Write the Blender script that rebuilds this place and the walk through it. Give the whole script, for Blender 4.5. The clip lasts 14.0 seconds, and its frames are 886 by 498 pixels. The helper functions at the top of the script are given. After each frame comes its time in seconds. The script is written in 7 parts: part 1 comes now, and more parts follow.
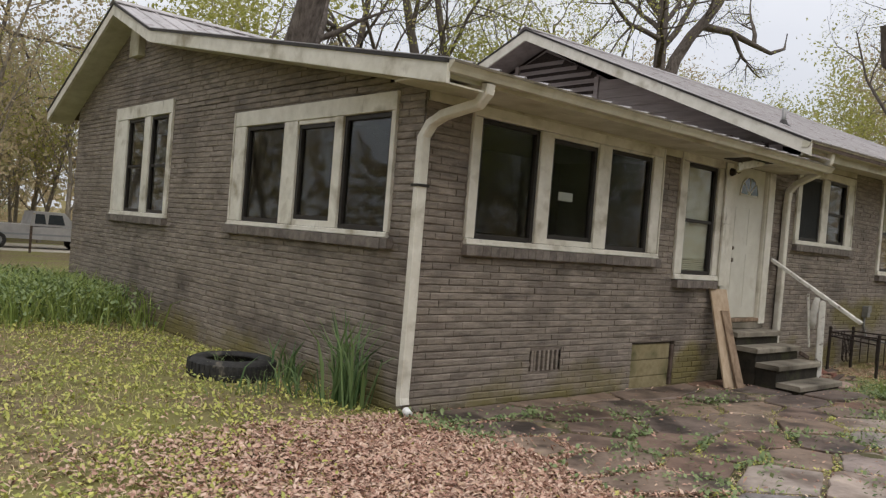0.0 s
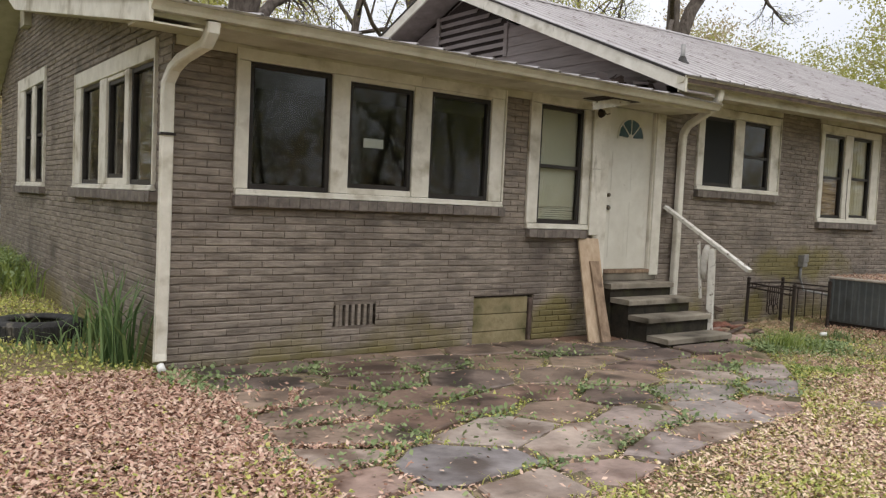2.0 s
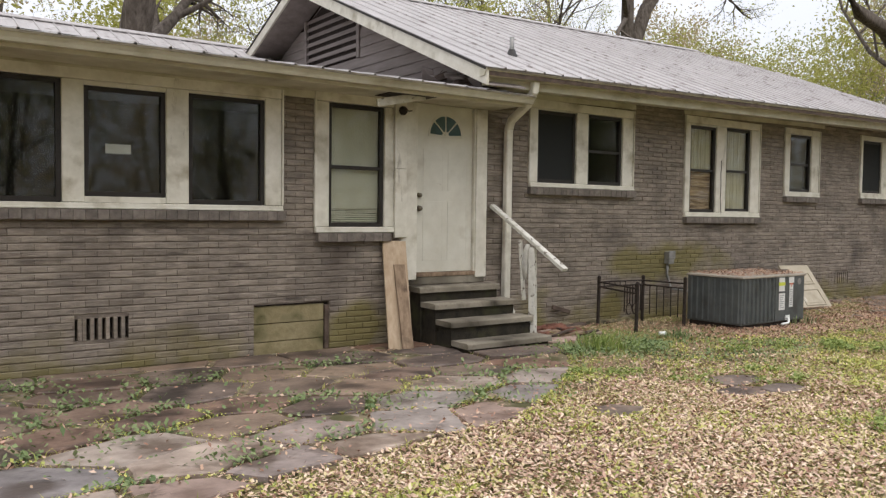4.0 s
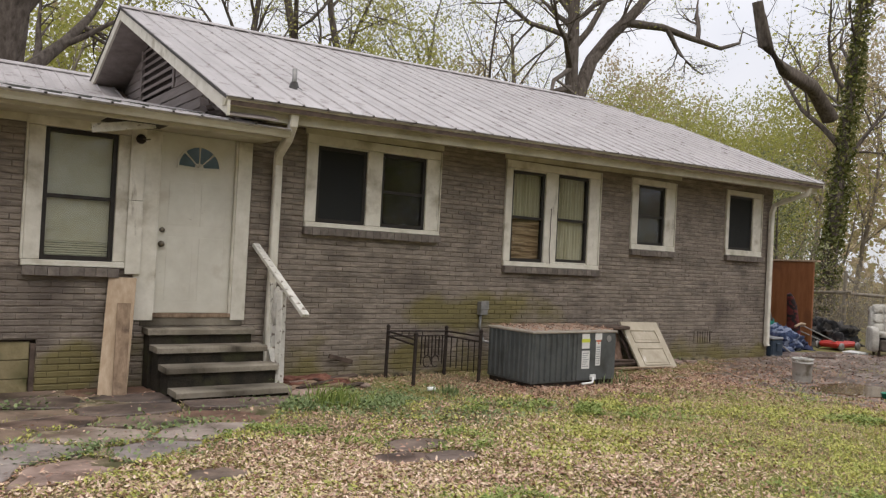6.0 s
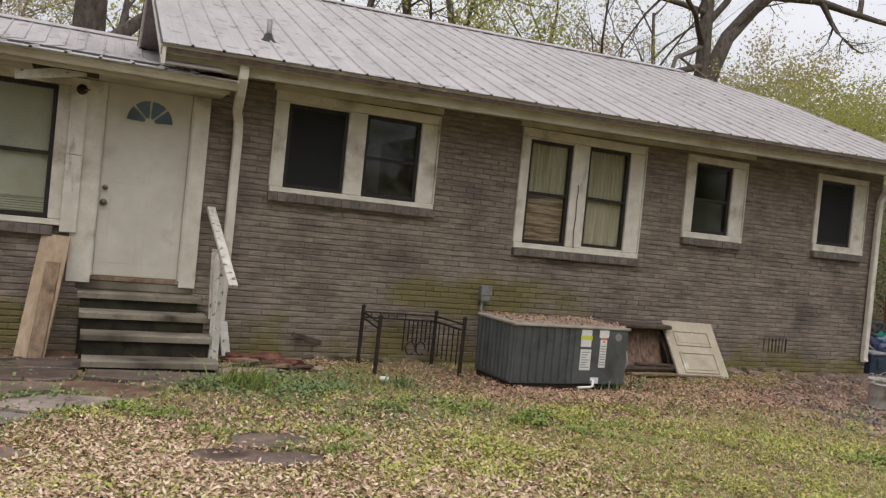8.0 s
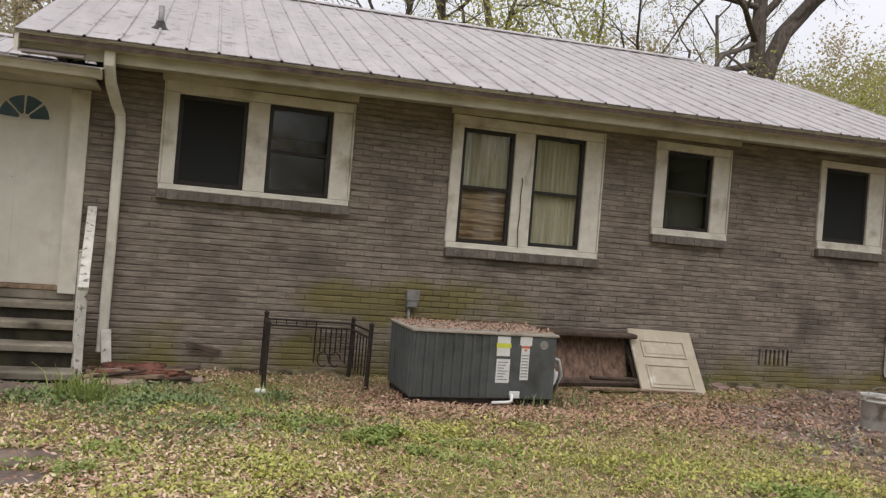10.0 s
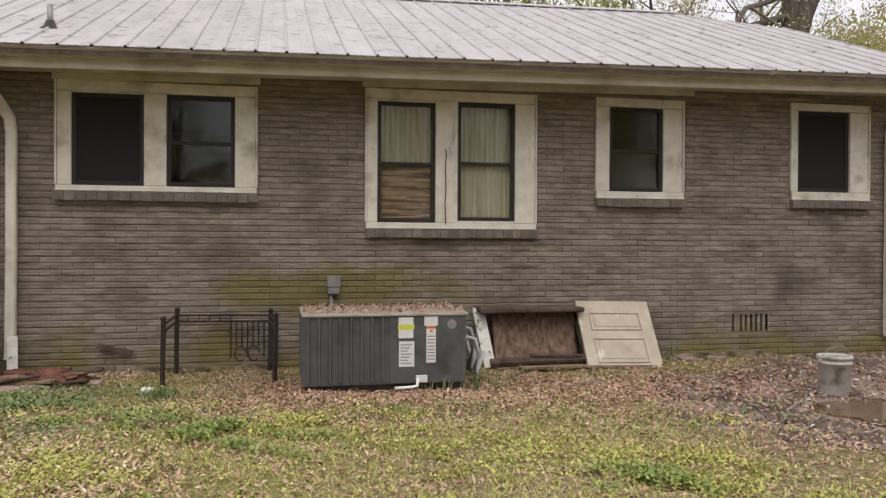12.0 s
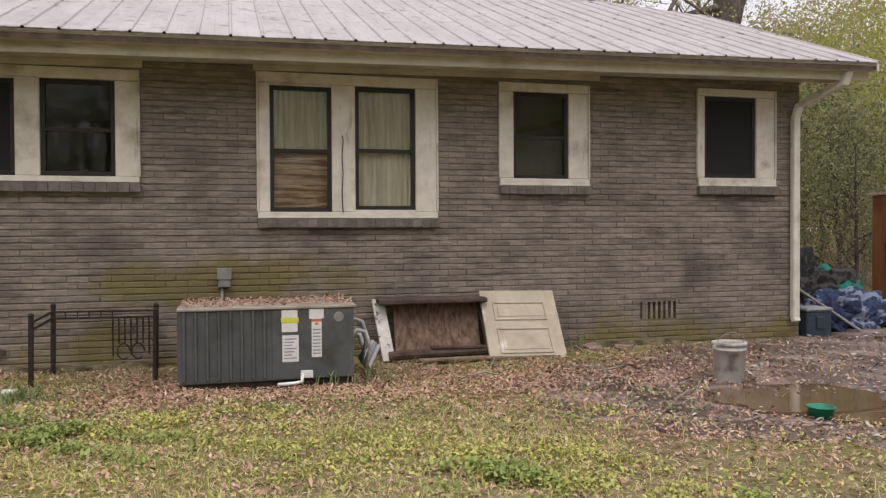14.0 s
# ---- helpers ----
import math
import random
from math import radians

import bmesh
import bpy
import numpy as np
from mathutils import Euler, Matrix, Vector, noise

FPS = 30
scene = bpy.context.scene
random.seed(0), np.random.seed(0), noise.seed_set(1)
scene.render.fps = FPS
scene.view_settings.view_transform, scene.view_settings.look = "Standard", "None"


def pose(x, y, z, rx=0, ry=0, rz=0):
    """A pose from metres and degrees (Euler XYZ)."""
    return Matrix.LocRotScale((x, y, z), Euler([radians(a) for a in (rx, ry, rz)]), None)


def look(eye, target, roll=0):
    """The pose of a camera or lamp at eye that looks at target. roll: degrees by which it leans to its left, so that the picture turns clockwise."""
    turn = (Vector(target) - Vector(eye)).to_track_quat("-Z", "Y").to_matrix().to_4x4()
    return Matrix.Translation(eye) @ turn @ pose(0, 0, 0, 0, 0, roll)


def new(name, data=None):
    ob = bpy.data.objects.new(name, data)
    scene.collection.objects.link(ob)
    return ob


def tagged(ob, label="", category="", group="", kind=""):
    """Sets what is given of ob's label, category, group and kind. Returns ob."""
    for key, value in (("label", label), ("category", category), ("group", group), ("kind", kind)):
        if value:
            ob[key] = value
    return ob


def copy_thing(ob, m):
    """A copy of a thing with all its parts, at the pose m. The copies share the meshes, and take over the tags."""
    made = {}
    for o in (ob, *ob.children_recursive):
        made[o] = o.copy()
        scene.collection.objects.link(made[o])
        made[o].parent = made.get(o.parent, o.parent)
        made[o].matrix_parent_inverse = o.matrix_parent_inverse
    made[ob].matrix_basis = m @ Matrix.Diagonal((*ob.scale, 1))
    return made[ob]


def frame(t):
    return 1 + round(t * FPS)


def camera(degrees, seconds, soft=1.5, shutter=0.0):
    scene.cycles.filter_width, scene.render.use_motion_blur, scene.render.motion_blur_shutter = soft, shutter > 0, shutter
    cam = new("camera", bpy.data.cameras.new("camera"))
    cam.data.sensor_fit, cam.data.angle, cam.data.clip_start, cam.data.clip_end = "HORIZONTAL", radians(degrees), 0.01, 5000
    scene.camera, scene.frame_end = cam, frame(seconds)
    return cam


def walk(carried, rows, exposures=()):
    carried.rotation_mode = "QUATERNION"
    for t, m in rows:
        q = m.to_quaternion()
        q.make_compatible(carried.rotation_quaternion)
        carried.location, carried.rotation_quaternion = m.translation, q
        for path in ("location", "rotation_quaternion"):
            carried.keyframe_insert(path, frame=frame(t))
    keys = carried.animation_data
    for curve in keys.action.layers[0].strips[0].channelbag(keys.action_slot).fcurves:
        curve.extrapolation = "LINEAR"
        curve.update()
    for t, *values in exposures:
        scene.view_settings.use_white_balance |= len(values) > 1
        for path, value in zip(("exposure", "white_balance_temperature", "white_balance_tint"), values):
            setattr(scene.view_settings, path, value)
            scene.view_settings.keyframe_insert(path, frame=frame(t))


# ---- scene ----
cam = camera(58.5, 14.0, soft=1.3)
PATH = [
    (0, (0.11, 0.129, 1.644), (1.436, 1.627, 1.616), 4.6),
    (0.5, (0.596, -0.322, 1.712), (2.027, 1.075, 1.694), 5.5),
    (1, (1.155, -0.596, 1.657), (2.465, 0.915, 1.637), 4.1),
    (1.5, (1.769, -0.963, 1.631), (3.047, 0.574, 1.574), 2.1),
    (2, (2.398, -1.285, 1.588), (3.59, 0.317, 1.479), 2.6),
    (2.5, (2.98, -1.638, 1.621), (4.184, -0.045, 1.502), 1.0),
    (3, (3.533, -1.87, 1.584), (4.719, -0.265, 1.446), 1.2),
    (3.5, (4.144, -2.133, 1.585), (5.31, -0.516, 1.425), 0.9),
    (4, (4.675, -2.471, 1.588), (5.834, -0.844, 1.501), 0.7),
    (4.2, (4.898, -2.573, 1.583), (6.07, -0.954, 1.512), 3.1),
    (6.3, (7.837, -3.765, 1.632), (8.981, -2.125, 1.671), 3.1),
    (6.5, (8.078, -3.832, 1.627), (9.169, -2.156, 1.66), 4.3),
    (7, (8.728, -3.869, 1.615), (9.61, -2.074, 1.601), 4.9),
    (7.5, (9.334, -3.844, 1.623), (10.096, -1.995, 1.589), 5.2),
    (8, (9.912, -3.663, 1.633), (10.724, -1.835, 1.605), 5.6),
    (8.5, (10.455, -3.66, 1.651), (11.287, -1.841, 1.636), 5.7),
    (8.7, (10.736, -3.612, 1.655), (11.636, -1.826, 1.632), 7.1),
    (10.8, (12.851, -3.472, 1.469), (13.207, -1.504, 1.501), 4.0),
    (11, (13.039, -3.476, 1.462), (13.372, -1.504, 1.495), 4.2),
    (11.5, (13.555, -3.426, 1.481), (13.93, -1.462, 1.493), 4.3),
    (12, (13.999, -3.442, 1.461), (14.406, -1.484, 1.442), 0.3),
    (12.5, (14.426, -3.383, 1.414), (15.007, -1.478, 1.23), 1.2),
    (13, (14.705, -3.404, 1.385), (15.523, -1.591, 1.18), -3.1),
    (13.5, (14.745, -3.339, 1.377), (15.315, -1.426, 1.254), -3.8),
    (14, (14.671, -3.307, 1.42), (15.189, -1.376, 1.383), -0.3),
]
walk(cam, [(t, look(eye, target, roll)) for t, eye, target, roll in PATH], [(0.0, -0.46, 6500, 10), (1.0, -0.50, 6500, 10), (1.5, -0.34, 6500, 10), (3.0, -0.08, 6500, 10), (4.0, -0.15, 6500, 10), (6.5, -0.40, 6600, 12), (8.5, -0.46, 6600, 12), (11.0, -0.30, 6600, 13), (12.2, -0.19, 6700, 15), (13.0, 0.08, 6700, 16), (14.0, -0.25, 6700, 17)])

# ---- world and light ----
world = bpy.data.worlds.new("overcast_sky")
scene.world = world
world.use_nodes = True
wn, wl = world.node_tree.nodes, world.node_tree.links
wbg = wn["Background"]
sky = wn.new("ShaderNodeTexSky")
sky.sky_type, sky.sun_disc = "NISHITA", False
sky.sun_elevation, sky.sun_rotation = radians(60), radians(160)
sky_dim = wn.new("ShaderNodeVectorMath")
sky_dim.operation = "SCALE"
sky_dim.inputs[3].default_value = 0.12
wl.new(sky.outputs[0], sky_dim.inputs[0])
wtc = wn.new("ShaderNodeTexCoord")
wnoise = wn.new("ShaderNodeTexNoise")
wnoise.inputs["Scale"].default_value, wnoise.inputs["Detail"].default_value = 3.0, 6.0
wl.new(wtc.outputs["Generated"], wnoise.inputs["Vector"])
wramp = wn.new("ShaderNodeValToRGB")
wramp.color_ramp.elements[0].position, wramp.color_ramp.elements[0].color = 0.3, (0.88, 0.90, 0.97, 1)
wramp.color_ramp.elements[1].position, wramp.color_ramp.elements[1].color = 0.7, (1.10, 1.10, 1.13, 1)
wl.new(wnoise.outputs[0], wramp.inputs[0])
wmix = wn.new("ShaderNodeMix")
wmix.data_type = "RGBA"
wmix.inputs[0].default_value = 0.86
wl.new(sky_dim.outputs[0], wmix.inputs[6])
wl.new(wramp.outputs[0], wmix.inputs[7])
# an overcast sky is brighter overhead than near the horizon
wsep = wn.new("ShaderNodeSeparateXYZ")
wl.new(wtc.outputs["Generated"], wsep.inputs[0])
wgrad = wn.new("ShaderNodeMapRange")
wgrad.inputs[1].default_value, wgrad.inputs[2].default_value, wgrad.inputs[3].default_value, wgrad.inputs[4].default_value = 0.0, 1.0, 0.96, 2.15
wl.new(wsep.outputs[2], wgrad.inputs[0])
wscale = wn.new("ShaderNodeVectorMath")
wscale.operation = "SCALE"
wl.new(wmix.outputs[2], wscale.inputs[0])
wl.new(wgrad.outputs[0], wscale.inputs[3])
wl.new(wscale.outputs[0], wbg.inputs[0])
wbg.inputs[1].default_value = 1.0

sun_data = bpy.data.lights.new("sun", "SUN")
sun_data.energy, sun_data.angle, sun_data.color = 1.4, radians(40), (1.0, 0.94, 0.84)
sun = new("sun", sun_data)
sun.matrix_world = pose(0, -10, 20, 30, 0, -20)

# ---- helpers for building ----
rng = np.random.default_rng(7)


def empty(name, x=0.0, y=0.0, z=0.0):
    ob = new(name)
    ob.location = (x, y, z)
    ob.empty_display_size = 0.1
    return ob


def link_under(ob, parent):
    if parent is not None:
        ob.parent = parent
        up = parent.matrix_basis.copy()
        if parent.parent is not None:
            up = parent.parent.matrix_basis @ parent.matrix_parent_inverse @ up if parent.parent else up
        ob.matrix_parent_inverse = Matrix.Translation(-up.translation)
    return ob


def part(name, bm, material, parent=None, label="", smooth=False):
    me = bpy.data.meshes.new(name)
    bm.normal_update()
    bm.to_mesh(me)
    bm.free()
    me.materials.append(material)
    if smooth:
        me.shade_smooth()
    ob = link_under(new(name, me), parent)
    if label:
        ob["label"] = label
    return ob


def raw(name, verts, faces, material, parent=None, smooth=False):
    """A mesh from arrays; faces all of one size."""
    verts, faces = np.asarray(verts, np.float32), np.asarray(faces, np.int32)
    me = bpy.data.meshes.new(name)
    n = faces.shape[1]
    me.vertices.add(len(verts))
    me.vertices.foreach_set("co", verts.ravel())
    me.loops.add(faces.size)
    me.loops.foreach_set("vertex_index", faces.ravel())
    me.polygons.add(len(faces))
    me.polygons.foreach_set("loop_start", np.arange(0, faces.size, n, dtype=np.int32))
    me.polygons.foreach_set("use_smooth", np.full(len(faces), smooth))
    me.update(calc_edges=True)
    me.materials.append(material)
    return link_under(new(name, me), parent)


def box(bm, x0, x1, y0, y1, z0, z1, bevel=0.0, m=None, jitter=0.0):
    made = bmesh.ops.create_cube(bm, size=1.0)["verts"]
    for v in made:
        v.co = Vector((x0 + (v.co.x + 0.5) * (x1 - x0), y0 + (v.co.y + 0.5) * (y1 - y0), z0 + (v.co.z + 0.5) * (z1 - z0)))
        if jitter:
            v.co += Vector((random.uniform(-jitter, jitter), random.uniform(-jitter, jitter), random.uniform(-jitter, jitter)))
    if bevel:
        edges = list({e for v in made for e in v.link_edges})
        out = bmesh.ops.bevel(bm, geom=edges, offset=bevel, segments=1, affect="EDGES")
        made = list({v for f in out["faces"] for v in f.verts} | {v for v in made if v.is_valid})
    if m is not None:
        bmesh.ops.transform(bm, matrix=m, verts=made)
    return made


def boxed(*dims, bevel=0.0, m=None, jitter=0.0):
    bm = bmesh.new()
    box(bm, *dims, bevel=bevel, m=m, jitter=jitter)
    return bm


def prism(bm, outline, lo, hi, axis="x"):
    """An outline in two axes, drawn out along the third."""
    def at(p, w):
        return {"x": (w, p[0], p[1]), "y": (p[0], w, p[1]), "z": (p[0], p[1], w)}[axis]
    a = [bm.verts.new(at(p, lo)) for p in outline]
    b = [bm.verts.new(at(p, hi)) for p in outline]
    n = len(outline)
    bm.faces.new(a)
    bm.faces.new(b[::-1])
    for i in range(n):
        bm.faces.new((a[i], b[i], b[(i + 1) % n], a[(i + 1) % n]))
    bmesh.ops.recalc_face_normals(bm, faces=bm.faces)


def tube(bm, points, radii, sides=8, flat=1.0):
    """A tube along points; flat squeezes it across."""
    rings = []
    for i, p in enumerate(points):
        p = Vector(p)
        d = (Vector(points[min(i + 1, len(points) - 1)]) - Vector(points[max(i - 1, 0)])).normalized()
        side = d.cross(Vector((0, 0, 1))) if abs(d.z) < 0.95 else d.cross(Vector((1, 0, 0)))
        side.normalize()
        up = side.cross(d)
        r = radii[i] if isinstance(radii, (list, tuple)) else radii
        rings.append([bm.verts.new(p + side * (r * math.cos(a)) + up * (r * flat * math.sin(a))) for a in (2 * math.pi * k / sides for k in range(sides))])
    for r0, r1 in zip(rings, rings[1:]):
        for k in range(sides):
            bm.faces.new((r0[k], r0[(k + 1) % sides], r1[(k + 1) % sides], r1[k]))
    bm.faces.new(rings[0][::-1])
    bm.faces.new(rings[-1])
    bmesh.ops.recalc_face_normals(bm, faces=bm.faces)


def square_tube(bm, points, w, d):
    """A pipe of rounded rectangular section (a downspout) along points."""
    section = [(1, 0.72), (0.72, 1), (-0.72, 1), (-1, 0.72), (-1, -0.72), (-0.72, -1), (0.72, -1), (1, -0.72)]
    rings = []
    for i, p in enumerate(points):
        ahead = (Vector(points[min(i + 1, len(points) - 1)]) - Vector(points[max(i - 1, 0)])).normalized()
        across = Vector((1, 0, 0))
        other = ahead.cross(across).normalized()
        rings.append([bm.verts.new(Vector(p) + across * (w * a) + other * (d * b)) for a, b in section])
    for r0, r1 in zip(rings, rings[1:]):
        for k in range(8):
            bm.faces.new((r0[k], r0[(k + 1) % 8], r1[(k + 1) % 8], r1[k]))
    bm.faces.new(rings[0][::-1])
    bm.faces.new(rings[-1])
    bmesh.ops.recalc_face_normals(bm, faces=bm.faces)


def lathe(bm, profile, sides=24, centre=(0, 0, 0)):
    c = Vector(centre)
    rings = [[bm.verts.new(c + Vector((r * math.cos(2 * math.pi * k / sides), r * math.sin(2 * math.pi * k / sides), z))) for k in range(sides)] for r, z in profile]
    for r0, r1 in zip(rings, rings[1:]):
        for k in range(sides):
            bm.faces.new((r0[k], r0[(k + 1) % sides], r1[(k + 1) % sides], r1[k]))
    return rings


def smooth01(a, b, x):
    t = np.clip((x - a) / (b - a), 0, 1)
    return t * t * (3 - 2 * t)


# ---- materials ----
def material(name, dark, light, scale=6.0, rough=0.8, bump=0.3, bump_scale=None, metal=0.0, stain=None, stain_scale=1.2, stain_cut=(0.55, 0.7), vary=0.0, island=0.0, stretch=(1, 1, 1), spec=0.3, lift=None, streak=None):
    """A procedural surface: two tones of fine noise, a broad stain, relief, and a change from piece to piece."""
    m = bpy.data.materials.new(name)
    m.use_nodes = True
    n, l = m.node_tree.nodes, m.node_tree.links
    b = n["Principled BSDF"]
    b.inputs["Roughness"].default_value, b.inputs["Metallic"].default_value = rough, metal
    b.inputs["Specular IOR Level"].default_value = spec
    geo = n.new("ShaderNodeNewGeometry")
    mp = n.new("ShaderNodeMapping")
    mp.inputs["Scale"].default_value = stretch
    l.new(geo.outputs["Position"], mp.inputs["Vector"])
    fine = n.new("ShaderNodeTexNoise")
    fine.inputs["Scale"].default_value, fine.inputs["Detail"].default_value, fine.inputs["Roughness"].default_value = scale, 5.0, 0.65
    l.new(mp.outputs[0], fine.inputs["Vector"])
    ramp = n.new("ShaderNodeValToRGB")
    ramp.color_ramp.elements[0].position, ramp.color_ramp.elements[0].color = 0.32, (*dark, 1)
    ramp.color_ramp.elements[1].position, ramp.color_ramp.elements[1].color = 0.68, (*light, 1)
    l.new(fine.outputs[0], ramp.inputs[0])
    out = ramp.outputs[0]
    if stain is not None:
        broad = n.new("ShaderNodeTexNoise")
        broad.inputs["Scale"].default_value, broad.inputs["Detail"].default_value = stain_scale, 7.0
        l.new(geo.outputs["Position"], broad.inputs["Vector"])
        cut = n.new("ShaderNodeMapRange")
        cut.inputs[1].default_value, cut.inputs[2].default_value = stain_cut
        l.new(broad.outputs[0], cut.inputs[0])
        mix = n.new("ShaderNodeMix")
        mix.data_type = "RGBA"
        mix.inputs[7].default_value = (*stain, 1)
        l.new(cut.outputs[0], mix.inputs[0])
        l.new(out, mix.inputs[6])
        out = mix.outputs[2]
    if streak is not None:
        # long weathering streaks: colour, stretch, the range of noise over which they show
        streak_colour, pull, span = streak
        smp, smear, scut, smix = n.new("ShaderNodeMapping"), n.new("ShaderNodeTexNoise"), n.new("ShaderNodeMapRange"), n.new("ShaderNodeMix")
        smp.inputs["Scale"].default_value = pull
        l.new(geo.outputs["Position"], smp.inputs["Vector"])
        smear.inputs["Scale"].default_value, smear.inputs["Detail"].default_value, smear.inputs["Roughness"].default_value = 1.0, 8.0, 0.7
        l.new(smp.outputs[0], smear.inputs["Vector"])
        scut.inputs[1].default_value, scut.inputs[2].default_value = span
        l.new(smear.outputs[0], scut.inputs[0])
        smix.data_type = "RGBA"
        smix.inputs[7].default_value = (*streak_colour, 1)
        l.new(scut.outputs[0], smix.inputs[0])
        l.new(out, smix.inputs[6])
        out = smix.outputs[2]
    if lift is not None:
        # growth on the lower courses: colour, height to which it reaches, strength
        grow_colour, reach, amount = lift
        sep = n.new("ShaderNodeSeparateXYZ")
        l.new(geo.outputs["Position"], sep.inputs[0])
        patch = n.new("ShaderNodeTexNoise")
        patch.inputs["Scale"].default_value, patch.inputs["Detail"].default_value = 1.6, 9.0
        l.new(geo.outputs["Position"], patch.inputs["Vector"])
        low = n.new("ShaderNodeMapRange")
        low.inputs[1].default_value, low.inputs[2].default_value, low.inputs[3].default_value, low.inputs[4].default_value = 0.1, reach, 0.19, -0.34
        low.clamp = False
        l.new(sep.outputs[2], low.inputs[0])
        add = n.new("ShaderNodeMath")
        l.new(low.outputs[0], add.inputs[0])
        l.new(patch.outputs[0], add.inputs[1])
        # broad mossy patches: above the cooling unit, beside the hatch, under the fence
        reach_out = low.outputs[0]
        for middle, squeeze, top in (((14.6, 5.49, 0.92), (0.36, 1.0, 1.6), 0.36), ((21.6, 5.49, 0.12), (1.6, 1.0, 2.4), 0.44), ((19.1, 5.49, 0.08), (0.8, 1.0, 3.2), 0.40), ((9.15, 5.49, 0.25), (1.5, 1.0, 1.5), 0.34), ((13.4, 5.49, 0.25), (1.1, 1.0, 1.9), 0.42)):
            away = n.new("ShaderNodeVectorMath")
            away.operation = "SUBTRACT"
            away.inputs[1].default_value = middle
            l.new(geo.outputs["Position"], away.inputs[0])
            flat = n.new("ShaderNodeVectorMath")
            flat.operation = "MULTIPLY"
            flat.inputs[1].default_value = squeeze
            l.new(away.outputs[0], flat.inputs[0])
            dist = n.new("ShaderNodeVectorMath")
            dist.operation = "LENGTH"
            l.new(flat.outputs[0], dist.inputs[0])
            blot = n.new("ShaderNodeMapRange")
            blot.inputs[1].default_value, blot.inputs[2].default_value, blot.inputs[3].default_value, blot.inputs[4].default_value = 0.15, 1.0, top, -0.34
            l.new(dist.outputs["Value"], blot.inputs[0])
            both = n.new("ShaderNodeMath")
            both.operation = "MAXIMUM"
            l.new(reach_out, both.inputs[0])
            l.new(blot.outputs[0], both.inputs[1])
            reach_out = both.outputs[0]
        l.new(both.outputs[0], add.inputs[0])
        cut2 = n.new("ShaderNodeMapRange")
        cut2.inputs[1].default_value, cut2.inputs[2].default_value, cut2.inputs[4].default_value = 0.52, 0.75, amount
        l.new(add.outputs[0], cut2.inputs[0])
        mix2 = n.new("ShaderNodeMix")
        mix2.data_type = "RGBA"
        mix2.inputs[7].default_value = (*grow_colour, 1)
        l.new(cut2.outputs[0], mix2.inputs[0])
        l.new(out, mix2.inputs[6])
        out = mix2.outputs[2]
    if vary or island:
        hsv = n.new("ShaderNodeHueSaturation")
        mr = n.new("ShaderNodeMapRange")
        amount = vary or island
        mr.inputs[3].default_value, mr.inputs[4].default_value = 1 - amount, 1 + amount
        if vary:
            l.new(n.new("ShaderNodeObjectInfo").outputs["Random"], mr.inputs[0])
        else:
            l.new(geo.outputs["Random Per Island"], mr.inputs[0])
        l.new(mr.outputs[0], hsv.inputs["Value"])
        l.new(out, hsv.inputs["Color"])
        out = hsv.outputs[0]
    l.new(out, b.inputs["Base Color"])
    if bump:
        bn = n.new("ShaderNodeTexNoise")
        bn.inputs["Scale"].default_value, bn.inputs["Detail"].default_value = bump_scale or scale * 4, 4.0
        l.new(mp.outputs[0], bn.inputs["Vector"])
        bp = n.new("ShaderNodeBump")
        bp.inputs["Strength"].default_value, bp.inputs["Distance"].default_value = bump, 0.01
        l.new(bn.outputs[0], bp.inputs["Height"])
        l.new(bp.outputs[0], b.inputs["Normal"])
    return m


def palette(name, colours, rough=0.8, spec=0.2, translucent=0.0):
    """Leaves and litter: one of several colours for each separate piece."""
    m = bpy.data.materials.new(name)
    m.use_nodes = True
    n, l = m.node_tree.nodes, m.node_tree.links
    b = n["Principled BSDF"]
    b.inputs["Roughness"].default_value, b.inputs["Specular IOR Level"].default_value = rough, spec
    geo = n.new("ShaderNodeNewGeometry")
    ramp = n.new("ShaderNodeValToRGB")
    ramp.color_ramp.interpolation = "LINEAR"
    e = ramp.color_ramp.elements
    while len(e) < len(colours):
        e.new(0.5)
    for i, c in enumerate(colours):
        e[i].position, e[i].color = i / (len(colours) - 1), (*c, 1)
    l.new(geo.outputs["Random Per Island"], ramp.inputs[0])
    l.new(ramp.outputs[0], b.inputs["Base Color"])
    if translucent:
        tr = n.new("ShaderNodeBsdfTranslucent")
        l.new(ramp.outputs[0], tr.inputs[0])
        mx = n.new("ShaderNodeMixShader")
        mx.inputs[0].default_value = translucent
        l.new(b.outputs[0], mx.inputs[1])
        l.new(tr.outputs[0], mx.inputs[2])
        l.new(mx.outputs[0], n["Material Output"].inputs[0])
    return m


